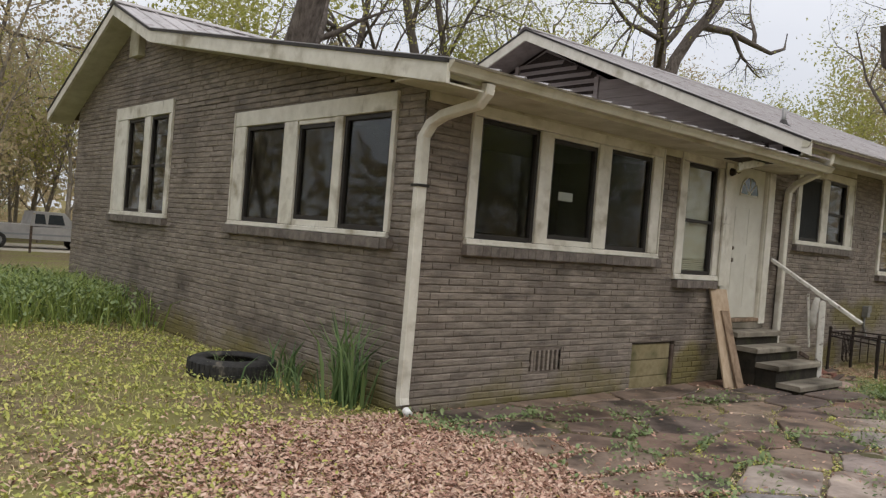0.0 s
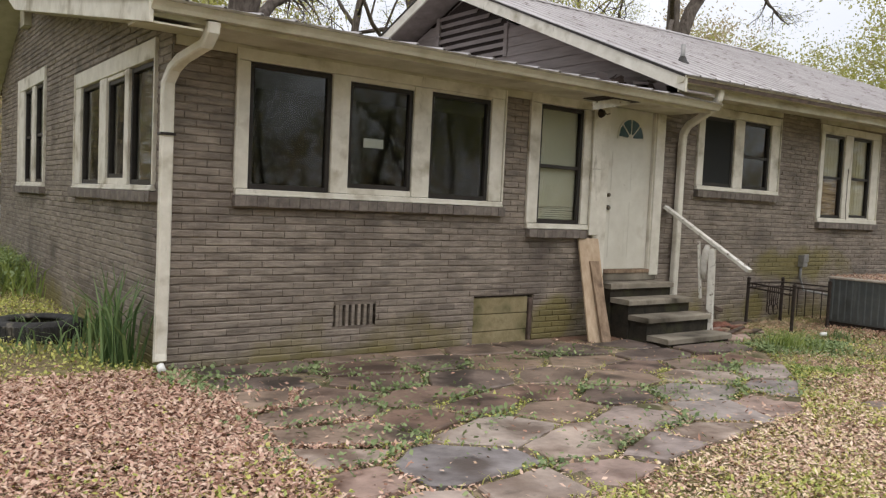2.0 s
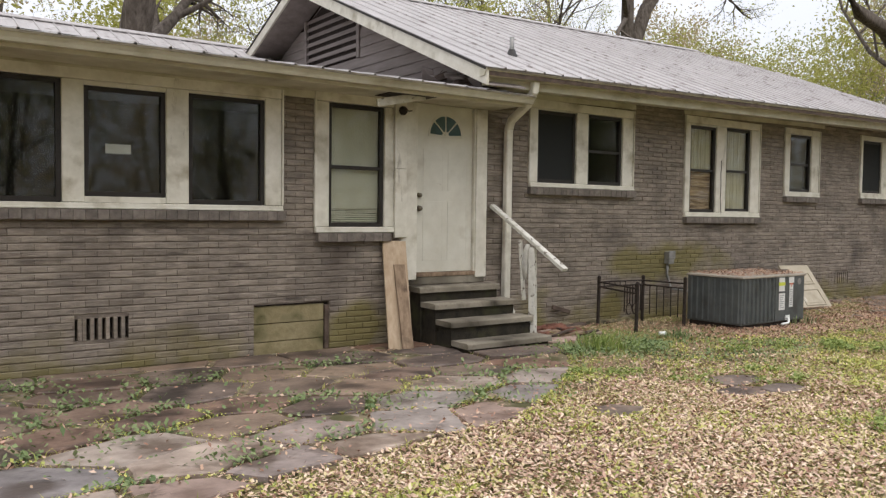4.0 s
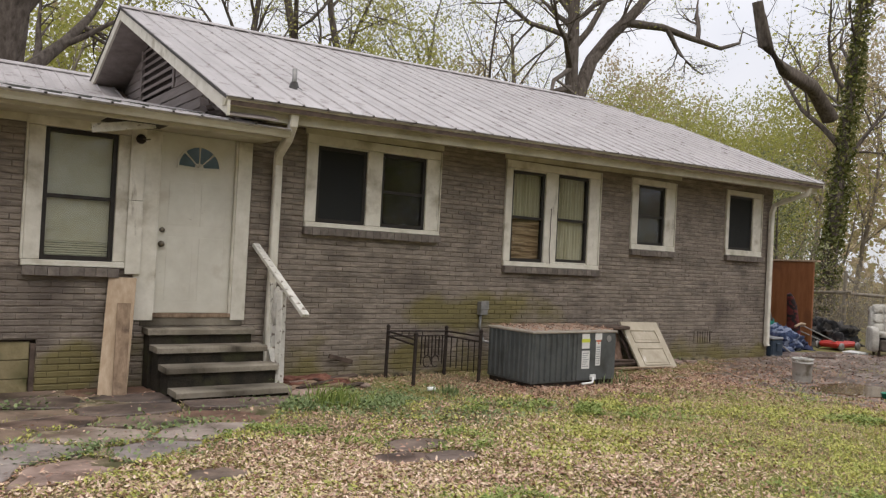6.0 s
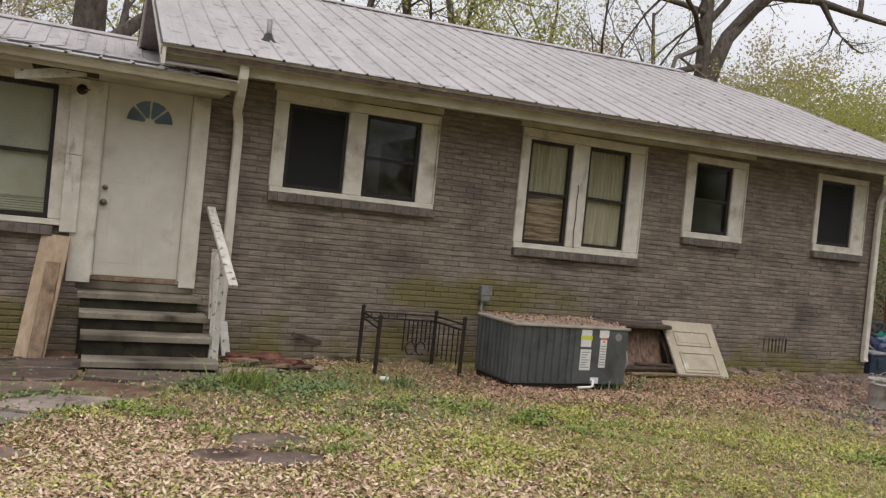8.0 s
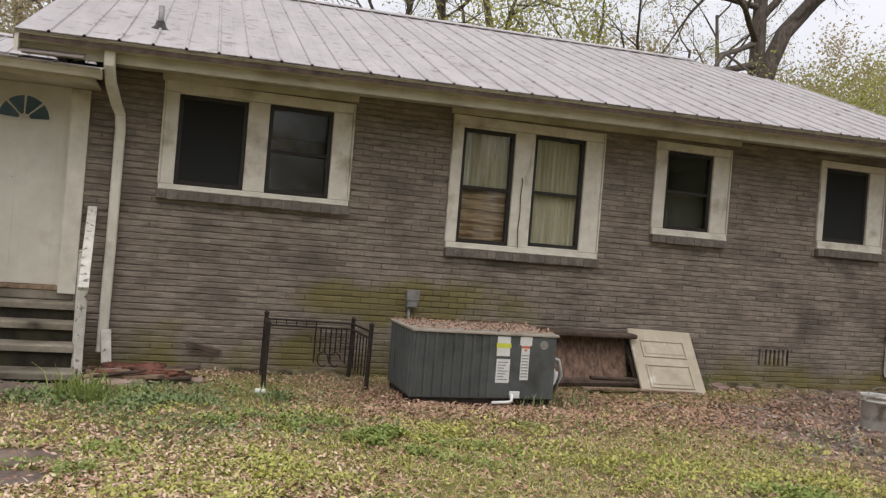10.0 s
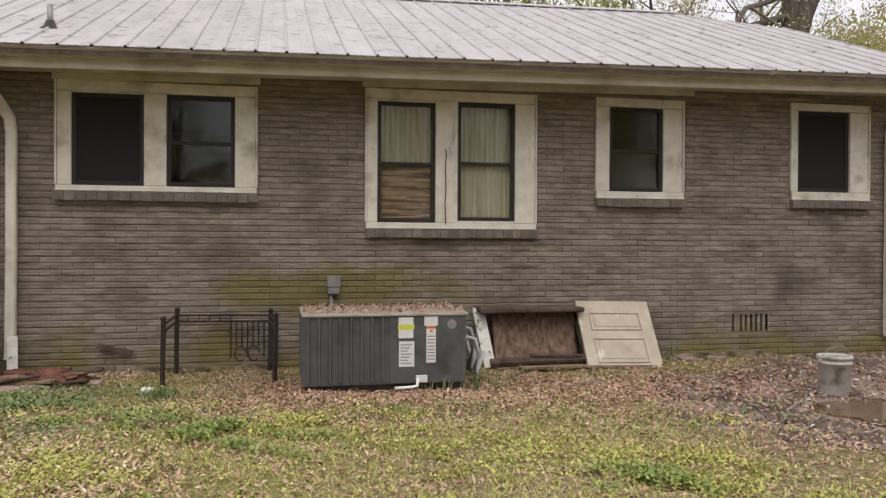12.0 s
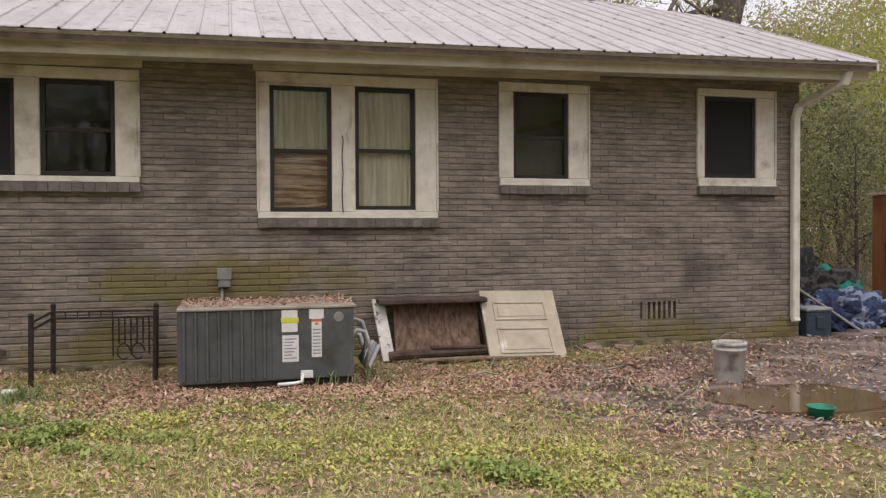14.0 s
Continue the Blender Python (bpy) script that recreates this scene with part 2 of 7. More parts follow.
BRICK = material("painted_brick", (0.155, 0.127, 0.103), (0.300, 0.254, 0.208), 9.0, 0.62, 0.8, 50, stretch=(0.6, 0.6, 3.0), stain=(0.100, 0.080, 0.066), stain_scale=1.3, stain_cut=(0.52, 0.72), island=0.14, lift=((0.165, 0.138, 0.045), 1.1, 0.88), streak=((0.085, 0.068, 0.056), (1.5, 1.5, 9.0), (0.54, 0.70)), spec=0.4)
BRICK_PIECE = material("painted_brick_piece", (0.155, 0.127, 0.103), (0.300, 0.254, 0.208), 9.0, 0.62, 0.8, 50, stretch=(0.6, 0.6, 3.0), stain=(0.100, 0.080, 0.066), stain_scale=1.3, stain_cut=(0.52, 0.72), vary=0.14, lift=((0.165, 0.138, 0.045), 1.1, 0.88), streak=((0.085, 0.068, 0.056), (1.5, 1.5, 9.0), (0.54, 0.70)), spec=0.4)
# mortar darker than brick: shade of the recessed joints put into its colour
MORTAR = material("shaded_painted_mortar", (0.09, 0.073, 0.06), (0.24, 0.20, 0.165), 11.0, 0.9, 0.8, 80, stretch=(0.5, 0.5, 2.0), lift=((0.12, 0.10, 0.038), 1.0, 0.8))
SILL = material("painted_sill_brick", (0.10, 0.085, 0.076), (0.21, 0.18, 0.155), 10.0, 0.7, 0.6, 60, vary=0.16)
TRIM = material("weathered_white_paint", (0.56, 0.53, 0.45), (0.71, 0.68, 0.60), 5.0, 0.55, 0.25, 30, stain=(0.32, 0.28, 0.20), stain_scale=3.0, stain_cut=(0.56, 0.74), streak=((0.20, 0.17, 0.12), (5.0, 5.0, 1.1), (0.62, 0.74)))
CREAM = material("mildewed_cream_paint", (0.44, 0.41, 0.31), (0.58, 0.55, 0.45), 4.0, 0.6, 0.25, 30, stain=(0.27, 0.23, 0.14), stain_scale=1.6, stain_cut=(0.52, 0.76), streak=((0.13, 0.11, 0.07), (0.8, 6.0, 6.0), (0.62, 0.76)))
DOORPAINT = material("dirty_door_paint", (0.54, 0.515, 0.44), (0.64, 0.62, 0.545), 3.0, 0.5, 0.1, 30, stain=(0.42, 0.37, 0.29), stain_scale=2.6, stain_cut=(0.6, 0.8), streak=((0.30, 0.26, 0.20), (3.5, 3.5, 7.0), (0.66, 0.74)))
SASH = material("dark_bronze_sash", (0.018, 0.015, 0.013), (0.035, 0.03, 0.027), 12.0, 0.45, 0.1)
ROOF = material("grey_metal_roof", (0.33, 0.305, 0.30), (0.44, 0.41, 0.405), 1.6, 0.5, 0.08, 20, stain=(0.22, 0.19, 0.18), stain_scale=5.5, stain_cut=(0.58, 0.68), stretch=(2.5, 0.6, 0.6), streak=((0.20, 0.165, 0.145), (7.0, 1.2, 1.2), (0.60, 0.78)))
SIDING = material("grey_brown_siding", (0.20, 0.17, 0.16), (0.30, 0.26, 0.245), 5.0, 0.7, 0.3, 40, stretch=(1, 0.3, 3))
DARKWOOD = material("rotten_wood", (0.05, 0.035, 0.028), (0.13, 0.095, 0.075), 8.0, 0.9, 0.6, 40)
CONCRETE = material("stained_concrete", (0.14, 0.12, 0.092), (0.33, 0.295, 0.235), 5.0, 0.9, 0.6, 50, stain=(0.05, 0.042, 0.03), stain_scale=2.5, stain_cut=(0.45, 0.65))
# riser concrete, far darker than the tread concrete
RISER = material("dark_concrete_riser", (0.014, 0.012, 0.009), (0.042, 0.035, 0.024), 6.0, 0.9, 0.6, 50, stain=(0.045, 0.045, 0.02), stain_scale=3.0, stain_cut=(0.5, 0.7))
IRON = material("rusty_iron", (0.012, 0.010, 0.009), (0.05, 0.035, 0.028), 25.0, 0.8, 0.4)
# room paint darkened: the shade behind the windows is put into the colour
INTERIOR = material("darkened_room_paint", (0.07, 0.075, 0.065), (0.11, 0.11, 0.10), 2.0, 0.9, 0.1)
BARK = material("grey_bark", (0.06, 0.049, 0.041), (0.18, 0.152, 0.13), 10.0, 0.95, 0.9, 14, stretch=(1, 1, 0.3), spec=0.1)
PALEBARK = material("pale_twig_bark", (0.18, 0.155, 0.125), (0.36, 0.32, 0.265), 10.0, 0.95, 0.5, 14, stretch=(1, 1, 0.3), spec=0.1)


def glass_material():
    m = bpy.data.materials.new("window_glass")
    m.use_nodes = True
    n, l = m.node_tree.nodes, m.node_tree.links
    n.remove(n["Principled BSDF"])
    tr, gl, mx = n.new("ShaderNodeBsdfTransparent"), n.new("ShaderNodeBsdfGlossy"), n.new("ShaderNodeMixShader")
    lw, steep, fr = n.new("ShaderNodeLayerWeight"), n.new("ShaderNodeMath"), n.new("ShaderNodeMapRange")
    tr.inputs[0].default_value = (0.84, 0.85, 0.82, 1)
    gl.inputs["Roughness"].default_value = 0.03
    lw.inputs[0].default_value = 0.5
    steep.operation = "POWER"
    steep.inputs[1].default_value = 5.0
    fr.inputs[3].default_value, fr.inputs[4].default_value = 0.045, 1.0
    l.new(lw.outputs["Facing"], steep.inputs[0])
    l.new(steep.outputs[0], fr.inputs[0])
    l.new(fr.outputs[0], mx.inputs[0])
    l.new(tr.outputs[0], mx.inputs[1])
    l.new(gl.outputs[0], mx.inputs[2])
    l.new(mx.outputs[0], n["Material Output"].inputs[0])
    return m


GLASS = glass_material()
GRIME = material("grimy_gutter_lip", (0.07, 0.06, 0.045), (0.22, 0.19, 0.13), 6.0, 0.7, 0.3, 30, stretch=(1, 3, 3))

# ---- ground ----
def ground_z(x, y):
    x, y = np.asarray(x, float), np.asarray(y, float)
    z = 0.045 + 0.07 * smooth01(10.5, 13.0, x) * (1 - smooth01(2.8, 4.1, y)) * (1 - smooth01(16.5, 19, x))
    z = z + 0.06 * (1 - smooth01(3.2, 4.8, x)) * smooth01(1.5, 4.5, y)
    z = z - 0.45 * smooth01(19, 36, y) * (1 - smooth01(16, 26, x))
    z = z + 0.012 * np.sin(x * 2.1 + 1.3 * np.sin(y * 1.7)) * np.cos(y * 2.6) + 0.008 * np.sin(5.3 * x + 2 * y)
    return z - 0.07 * np.exp(-((x - 20.4) ** 2 / 1.5 + (y - 1.5) ** 2 / 0.4)) - 0.07 * np.exp(-((x - 19.2) ** 2 / 1.6 + (y - 2.3) ** 2 / 0.6))


def spread(lo, hi, step, far):
    core = np.arange(lo, hi + step / 2, step)
    out, w, d = [], step, 0.0
    while d < far:
        w *= 1.35
        d += w
        out.append(d)
    out = np.array(out)
    return np.concatenate([lo - out[::-1], core, hi + out])


def make_ground(mat):
    xs, ys = spread(-6.0, 30.0, 0.2, 900), spread(-5.0, 18.0, 0.2, 900)
    gx, gy = np.meshgrid(xs, ys, indexing="ij")
    near = (1 - smooth01(40, 70, np.abs(gx - 12))) * (1 - smooth01(50, 80, np.abs(gy - 6)))
    gz = ground_z(gx, gy) * near
    v = np.stack([gx, gy, gz], -1).reshape(-1, 3)
    nx, ny = len(xs), len(ys)
    i, j = np.meshgrid(np.arange(nx - 1), np.arange(ny - 1), indexing="ij")
    a = (i * ny + j).ravel()
    f = np.stack([a, a + ny, a + ny + 1, a + 1], -1)
    return raw("ground", v, f, mat, smooth=True)


def ground_material():
    m = material("yard_soil", (0.08, 0.062, 0.036), (0.27, 0.215, 0.125), 11.0, 0.95, 1.0, 30, stain=(0.18, 0.175, 0.06), stain_scale=0.9, stain_cut=(0.42, 0.62), spec=0.1)
    return m


ground = tagged(make_ground(ground_material()), "patchy lawn of weeds, soil and dead leaves", "ground", kind="structure")

# ---- the house: walls ----
FACE, LEFT, RIGHT, BACK = 5.49, 4.53, 21.85, 15.2     # brick faces
THICK = 0.22
WINDOWS = {  # casing x0, x1, z0, z1; sill z0, z1; panes (x0, x1, z0, z1, hung)
    "A": ((5.10, 8.19, 1.60, 2.90), (5.07, 8.22, 1.45, 1.60), [(5.21, 6.04, 1.665, 2.79, 0), (6.23, 6.98, 1.72, 2.75, 0), (7.20, 8.01, 1.665, 2.77, 0)]),
    "B": ((8.60, 9.62, 1.37, 2.95), (8.60, 9.54, 1.25, 1.37), [(8.76, 9.48, 1.44, 2.82, 1)]),
    "C": ((11.73, 13.75, 1.97, 3.14), (11.70, 13.78, 1.81, 1.97), [(11.87, 12.59, 2.04, 3.01, 2), (12.82, 13.53, 2.04, 3.02, 1)]),
    "D": ((14.97, 16.95, 1.60, 3.19), (14.95, 16.98, 1.46, 1.60), [(15.09, 15.76, 1.68, 3.05, 1), (16.02, 16.71, 1.70, 3.07, 1)]),
    "E": ((17.73, 18.84, 1.985, 3.20), (17.71, 18.87, 1.835, 1.985), [(17.89, 18.59, 2.08, 3.09, 1)]),
    "F": ((20.35, 21.46, 2.005, 3.24), (20.33, 21.50, 1.85, 2.005), [(20.44, 21.19, 2.12, 3.14, 2)]),
}
SIDE_WINDOWS = {  # the same on the gable wall, along y
    "K": ((10.98, 13.17, 1.60, 3.28), (10.95, 13.22, 1.44, 1.60), [(11.11, 11.78, 1.67, 3.08, 1), (12.00, 12.71, 1.67, 3.08, 1)]),
    "L": ((5.885, 9.04, 1.60, 2.95), (5.80, 9.10, 1.45, 1.60), [(5.95, 6.74, 1.66, 2.77, 0), (6.88, 7.60, 1.72, 2.73, 0), (7.88, 8.78, 1.66, 2.77, 0)]),
}
DOOR = (9.93, 10.83, 0.86, 2.96)
CRAWL = (7.89, 8.78, 0.06, 0.60)
VENTS = [(6.14, 6.62, 0.36, 0.57), (19.55, 20.04, 0.36, 0.57)]


def low_roof(y):
    return np.interp(y, [4.83, 11.04, 12.57, 15.7], [3.03, 4.17, 4.78, 3.35])


def cells(u0, u1, z0, z1, holes):
    us = sorted({u0, u1, *(h[0] for h in holes), *(h[1] for h in holes)})
    zs = sorted({z0, z1, *(h[2] for h in holes), *(h[3] for h in holes)})
    for a, b in zip(us, us[1:]):
        run = None
        for c, d in zip(zs, zs[1:]):
            mu, mz = (a + b) / 2, (c + d) / 2
            inside = any(h[0] < mu < h[1] and h[2] < mz < h[3] for h in holes)
            if not inside:
                run = (run[0], d) if run else (c, d)
            if inside and run:
                yield a, b, *run
                run = None
        if run:
            yield a, b, *run


def hole_of(w):
    (x0, x1, z0, z1), _, _ = w
    return x0 + 0.05, x1 - 0.05, z0, z1 - 0.05


front_holes = [hole_of(w) for w in WINDOWS.values()] + [DOOR, CRAWL] + VENTS
side_holes = [hole_of(w) for w in SIDE_WINDOWS.values()]


def brick_cells(u0, u1, z0, top, holes, seed):
    """Running bond: start, end and height of every brick between u0 and u1, cut round the holes."""
    r = random.Random(seed)
    course, length, joint = 0.0677, 0.2070, 0.006
    k = 0
    while z0 + k * course < 3.9 + 1.0:
        a, b = z0 + k * course, z0 + k * course + course - 0.0065
        mid = (a + b) / 2
        u = u0 - (0.5 * (length + joint) if k % 2 else 0.0)
        while u < u1:
            bare = 0.10 + 0.75 * sum(math.exp(-((u - cu) / ru) ** 2 - ((mid - cz) / rz) ** 2) for cu, cz, ru, rz in ((14.35, 2.35, 0.8, 0.5), (9.2, 0.45, 0.6, 0.4), (8.4, 2.2, 0.5, 0.8), (15.2, 1.0, 1.6, 0.2), (5.0, 2.2, 0.4, 0.8)))
            gap = joint * r.uniform(0.9, 1.9) if r.random() < bare else 0.001
            s, e = max(u, u0), min(u + length + joint - gap, u1)
            u += length + joint
            if e - s < 0.03:
                continue
            pieces = [(s, e)]
            for h in holes:
                if h[2] - 0.02 < mid < h[3] + 0.02:
                    pieces = [q for p, t in pieces for q in ((p, min(t, h[0])), (max(p, h[1]), t)) if q[1] - q[0] > 0.03]
            for p, t in pieces:
                if b < top((p + t) / 2):
                    yield p, t, a + r.uniform(-0.003, 0.002), b + r.uniform(-0.003, 0.003), r.random()
        k += 1


def brick_verts(p, t, a, b, proud, chamfer=0.008, end=0.0015):
    c, e = chamfer, end
    return [(p, 0.02, a), (t, 0.02, a), (t, 0.02, b), (p, 0.02, b),
            (p, -proud + c, a), (t, -proud + c, a), (t, -proud + c, b), (p, -proud + c, b),
            (p + e, -proud, a + c), (t - e, -proud, a + c), (t - e, -proud, b - c), (p + e, -proud, b - c)]


BRICK_FACES = np.array([(0, 1, 5, 4), (1, 2, 6, 5), (2, 3, 7, 6), (3, 0, 4, 7), (4, 5, 9, 8), (5, 6, 10, 9), (6, 7, 11, 10), (7, 4, 8, 11), (8, 9, 10, 11)])


def lay_bricks(wall, bricks, place, pick):
    """Bricks proud of the wall: the picked stretch as pieces of their own, the rest joined. place maps (u, depth, z) to the world."""
    verts, faces, singles = [], [], []
    for p, t, a, b, q in bricks:
        proud = 0.006 + 0.007 * q
        if pick(p, t, a) and len(singles) < 300:
            singles.append((p, t, a, b, proud))
            continue
        n = len(verts)
        verts += brick_verts(p, t, a, b, proud)
        faces.append(BRICK_FACES + n)
    v = np.array([place(*c) for c in verts])
    rest = raw("brickwork", v, np.concatenate(faces), BRICK, wall)
    tagged(rest, "painted grey-brown bricks in running bond", kind="stuff")
    shared = {}
    for p, t, a, b, proud in singles:
        key = (round(t - p, 3), round(proud, 3))
        o = place(p, 0, a)
        if key not in shared:
            vs = np.array([place(*c) for c in brick_verts(0, t - p, 0, b - a, proud)]) - np.array(place(0, 0, 0))
            ob = raw("brick", vs, BRICK_FACES, BRICK_PIECE)
            shared[key] = ob.data
        else:
            ob = new("brick", shared[key])
        ob.location = o
        link_under(ob, wall)


def wall_mesh(name, rects, place, depth, mat, parent=None):
    bm = bmesh.new()
    for a, b, c, d in rects:
        lo, hi = place(a, 0, c), place(b, depth, d)
        box(bm, min(lo[0], hi[0]), max(lo[0], hi[0]), min(lo[1], hi[1]), max(lo[1], hi[1]), lo[2], hi[2])
    return part(name, bm, mat, parent)


def on_front(u, d, z):
    return (u, FACE + d, z)


def on_left(u, d, z):
    return (LEFT + d, u, z)


MAIN_X = 11.05            # the taller part of the house begins here
wall_front = wall_mesh("wall_front", list(cells(LEFT, MAIN_X, -0.3, 3.0, [h for h in front_holes if h[0] < MAIN_X])) + list(cells(MAIN_X, RIGHT, -0.3, 3.36, [h for h in front_holes if h[0] > MAIN_X])), on_front, THICK, MORTAR)
tagged(wall_front, "long grey-brown painted brick front wall with mossy lower courses", "wall", kind="structure")

bm = bmesh.new()
for a, b, c, d in cells(FACE + THICK, BACK, -0.3, 3.0, side_holes):
    box(bm, LEFT, LEFT + THICK, a, b, c, d)
# the gable above, up to the roof, cut round the tall window
def gable_strip(y0, y1, zlo):
    prism(bm, [(y0, zlo), (y1, zlo), (y1, float(low_roof(y1)) - 0.12), (y0, float(low_roof(y0)) - 0.12)], LEFT, LEFT + THICK, "x")


for y0, y1 in ((FACE + THICK, 11.03), (13.12, 14.9)):
    gable_strip(y0, y1, 3.0)
gable_strip(11.03, 12.57, 3.23)
gable_strip(12.57, 13.12, 3.23)
wall_left = part("wall_left", bm, MORTAR)
tagged(wall_left, "grey-brown painted brick gable wall", "wall", kind="structure")
wall_right = part("wall_right", boxed(RIGHT - THICK, RIGHT, FACE + THICK, BACK, -0.3, 3.3), MORTAR)
tagged(wall_right, "grey-brown painted brick end wall", "wall", kind="structure")
wall_back = part("wall_back", boxed(LEFT + THICK, RIGHT - THICK, BACK - THICK, BACK, -0.3, 3.2), MORTAR)
tagged(wall_back, "grey-brown painted brick rear wall", "wall", kind="structure")

# rooms behind the windows: floor, ceiling, and partitions added to keep them dark
def plain(name, dims, mat, label, category):
    return tagged(part(name, boxed(*dims), mat), label, category, kind="structure")


IN_X0, IN_X1, IN_Y0 = LEFT + THICK, RIGHT - THICK, FACE + THICK
plain("floor", (IN_X0, IN_X1, IN_Y0, BACK - THICK, 0.70, 0.82), DARKWOOD, "dark wooden floor inside the house", "floor")
plain("ceiling", (IN_X0, IN_X1, IN_Y0, BACK - THICK, 3.16, 3.24), INTERIOR, "ceiling of the unseen rooms, coloured dark for their shade", "ceiling")
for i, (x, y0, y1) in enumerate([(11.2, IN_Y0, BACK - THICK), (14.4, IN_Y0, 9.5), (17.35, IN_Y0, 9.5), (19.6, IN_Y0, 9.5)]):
    plain("wall_inner_%d" % (i + 1), (x, x + 0.1, y0, y1, 0.82, 3.16), INTERIOR, "unseen dark partition added to keep the rooms dark", "wall")
plain("wall_inner_5", (IN_X0, IN_X1, 9.6, 9.7, 0.82, 3.16), INTERIOR, "unseen dark partition added to keep the rooms dark", "wall")

# ---- roofs ----
def roof_skin(name, profile, x0, x1, mat, label, clip=None):
    """Ribbed metal sheets along a folded profile, with the ribs running down the slope."""
    holder = empty(name, x0, profile[0][0], profile[0][1])
    tagged(holder, label, "roof", kind="structure")
    pitch, rib = 0.305, 0.018
    for (ya, za), (yb, zb) in zip(profile, profile[1:]):
        n = int(round((x1 - x0) / pitch))
        w = (x1 - x0) / n
        bm = bmesh.new()
        xs = []
        for i in range(n):
            a = x0 + i * w
            xs += [(a, 0.0), (a + w * 0.40, 0.0), (a + w * 0.42, 0.0025), (a + w * 0.46, 0.0025), (a + w * 0.48, 0.0), (a + w * 0.86, 0.0), (a + w * 0.89, rib), (a + w * 0.95, rib), (a + w * 0.98, 0.0)]
        xs.append((x1, 0.0))
        slope = Vector((0, yb - ya, zb - za)).normalized()
        up = Vector((0, -slope.z, slope.y))
        if up.z < 0:
            up = -up
        steps = max(2, int(abs(yb - ya) / 1.2))
        grid = []
        peak = max(z for _, z in profile)
        for x, h in xs:
            col = []
            back = max(0.0, (x - clip) * 1.08) / abs(yb - ya) if clip else 0.0
            s0, s1 = (0.0, 1.0 - back) if zb == peak else (back if za == peak else 0.0, 1.0)
            for k in range(steps + 1):
                s = s0 + (s1 - s0) * k / steps
                wob = 0.004 * noise.noise(Vector((x * 1.3, (ya + (yb - ya) * s) * 0.8, 3.0)))
                col.append(bm.verts.new(Vector((x, ya + (yb - ya) * s, za + (zb - za) * s)) + up * (h + wob)))
            grid.append(col)
        for c0, c1 in zip(grid, grid[1:]):
            for k in range(steps):
                bm.faces.new((c0[k], c1[k], c1[k + 1], c0[k + 1]))
        geom = bmesh.ops.extrude_face_region(bm, geom=bm.faces[:])
        bmesh.ops.translate(bm, verts=[g for g in geom["geom"] if isinstance(g, bmesh.types.BMVert)], vec=-up * 0.008)
        bmesh.ops.recalc_face_normals(bm, faces=bm.faces)
        part("roof_sheet", bm, mat, holder)
    return holder


LOW = [(4.78, 3.045), (11.04, 4.19), (12.57, 4.80), (15.7, 3.37)]
MAINP = [(4.74, 3.305), (10.0, 5.50), (15.3, 3.305)]
CLIP_X = 21.1          # the ridge stops here; the gable beyond it is clipped
roof_low = roof_skin("roof_low", LOW, 4.12, 10.78, ROOF, "low pale grey ribbed metal roof over the front wing")
roof_main = roof_skin("roof_main", MAINP, 10.40, 22.42, ROOF, "weathered grey ribbed metal roof over the main house", CLIP_X)
# the tongue of low roof that runs on over the door
bm = bmesh.new()
prism(bm, [(4.78, 3.045), (5.6, 3.195), (5.6, 3.18), (4.78, 3.03)], 10.78, 11.18, "x")
part("roof_sheet", bm, ROOF, roof_low)


def quads_band(bm, profile, t, b, x0, x1):
    for p, q in zip(profile, profile[1:]):
        prism(bm, [(p[0], p[1] - t), (q[0], q[1] - t), (q[0], q[1] - b), (p[0], p[1] - b)], x0, x1, "x")


# rake boards, dark metal edge, soffits
bm = bmesh.new()
quads_band(bm, LOW, 0.045, 0.20, 4.12, 4.155)
part("rake_board", bm, TRIM, roof_low, "white rake board with flaking paint")
bm = bmesh.new()
quads_band(bm, [(y, z) for y, z in LOW], 0.012, 0.043, 4.105, 4.15)
part("rake_flashing", bm, SASH, roof_low, "dark metal edge strip")
bm = bmesh.new()
quads_band(bm, LOW, 0.19, 0.205, 4.157, LEFT - 0.002)
part("soffit", bm, CREAM, roof_low)
bm = bmesh.new()
quads_band(bm, MAINP, 0.045, 0.215, 10.40, 10.435)
part("rake_board", bm, TRIM, roof_main, "white rake board with flaking paint")
bm = bmesh.new()
quads_band(bm, MAINP, 0.012, 0.043, 10.385, 10.43)
part("rake_flashing", bm, SASH, roof_main, "dark metal edge strip")
bm = bmesh.new()
quads_band(bm, MAINP, 0.20, 0.215, 10.437, 11.0)
part("soffit", bm, SIDING, roof_main)
bm = bmesh.new()
quads_band(bm, [(4.74, 3.305), (8.58, 4.907)], 0.02, 0.11, 22.37, 22.40)
part("rake_board", bm, TRIM, roof_main)
bm = bmesh.new()
prism(bm, [(21.1, 10.0), (22.40, 8.6), (22.40, 11.4)], 0, 0.01, "z")
for v in bm.verts:
    v.co.z += 5.49 - 0.45 * (v.co.x - 21.1)
part("clipped_gable", bm, ROOF, roof_main)
# ridge caps
for holder, (yr, zr), xa, xb in ((roof_main, (10.0, 5.50), 10.38, 21.12), (roof_low, (12.57, 4.80), 4.10, 10.9)):
    bm = bmesh.new()
    prism(bm, [(yr - 0.16, zr - 0.045), (yr, zr + 0.03), (yr + 0.16, zr - 0.045), (yr + 0.16, zr - 0.03), (yr, zr + 0.045), (yr - 0.16, zr - 0.03)], xa, xb, "x")
    part("ridge_cap", bm, ROOF, holder)
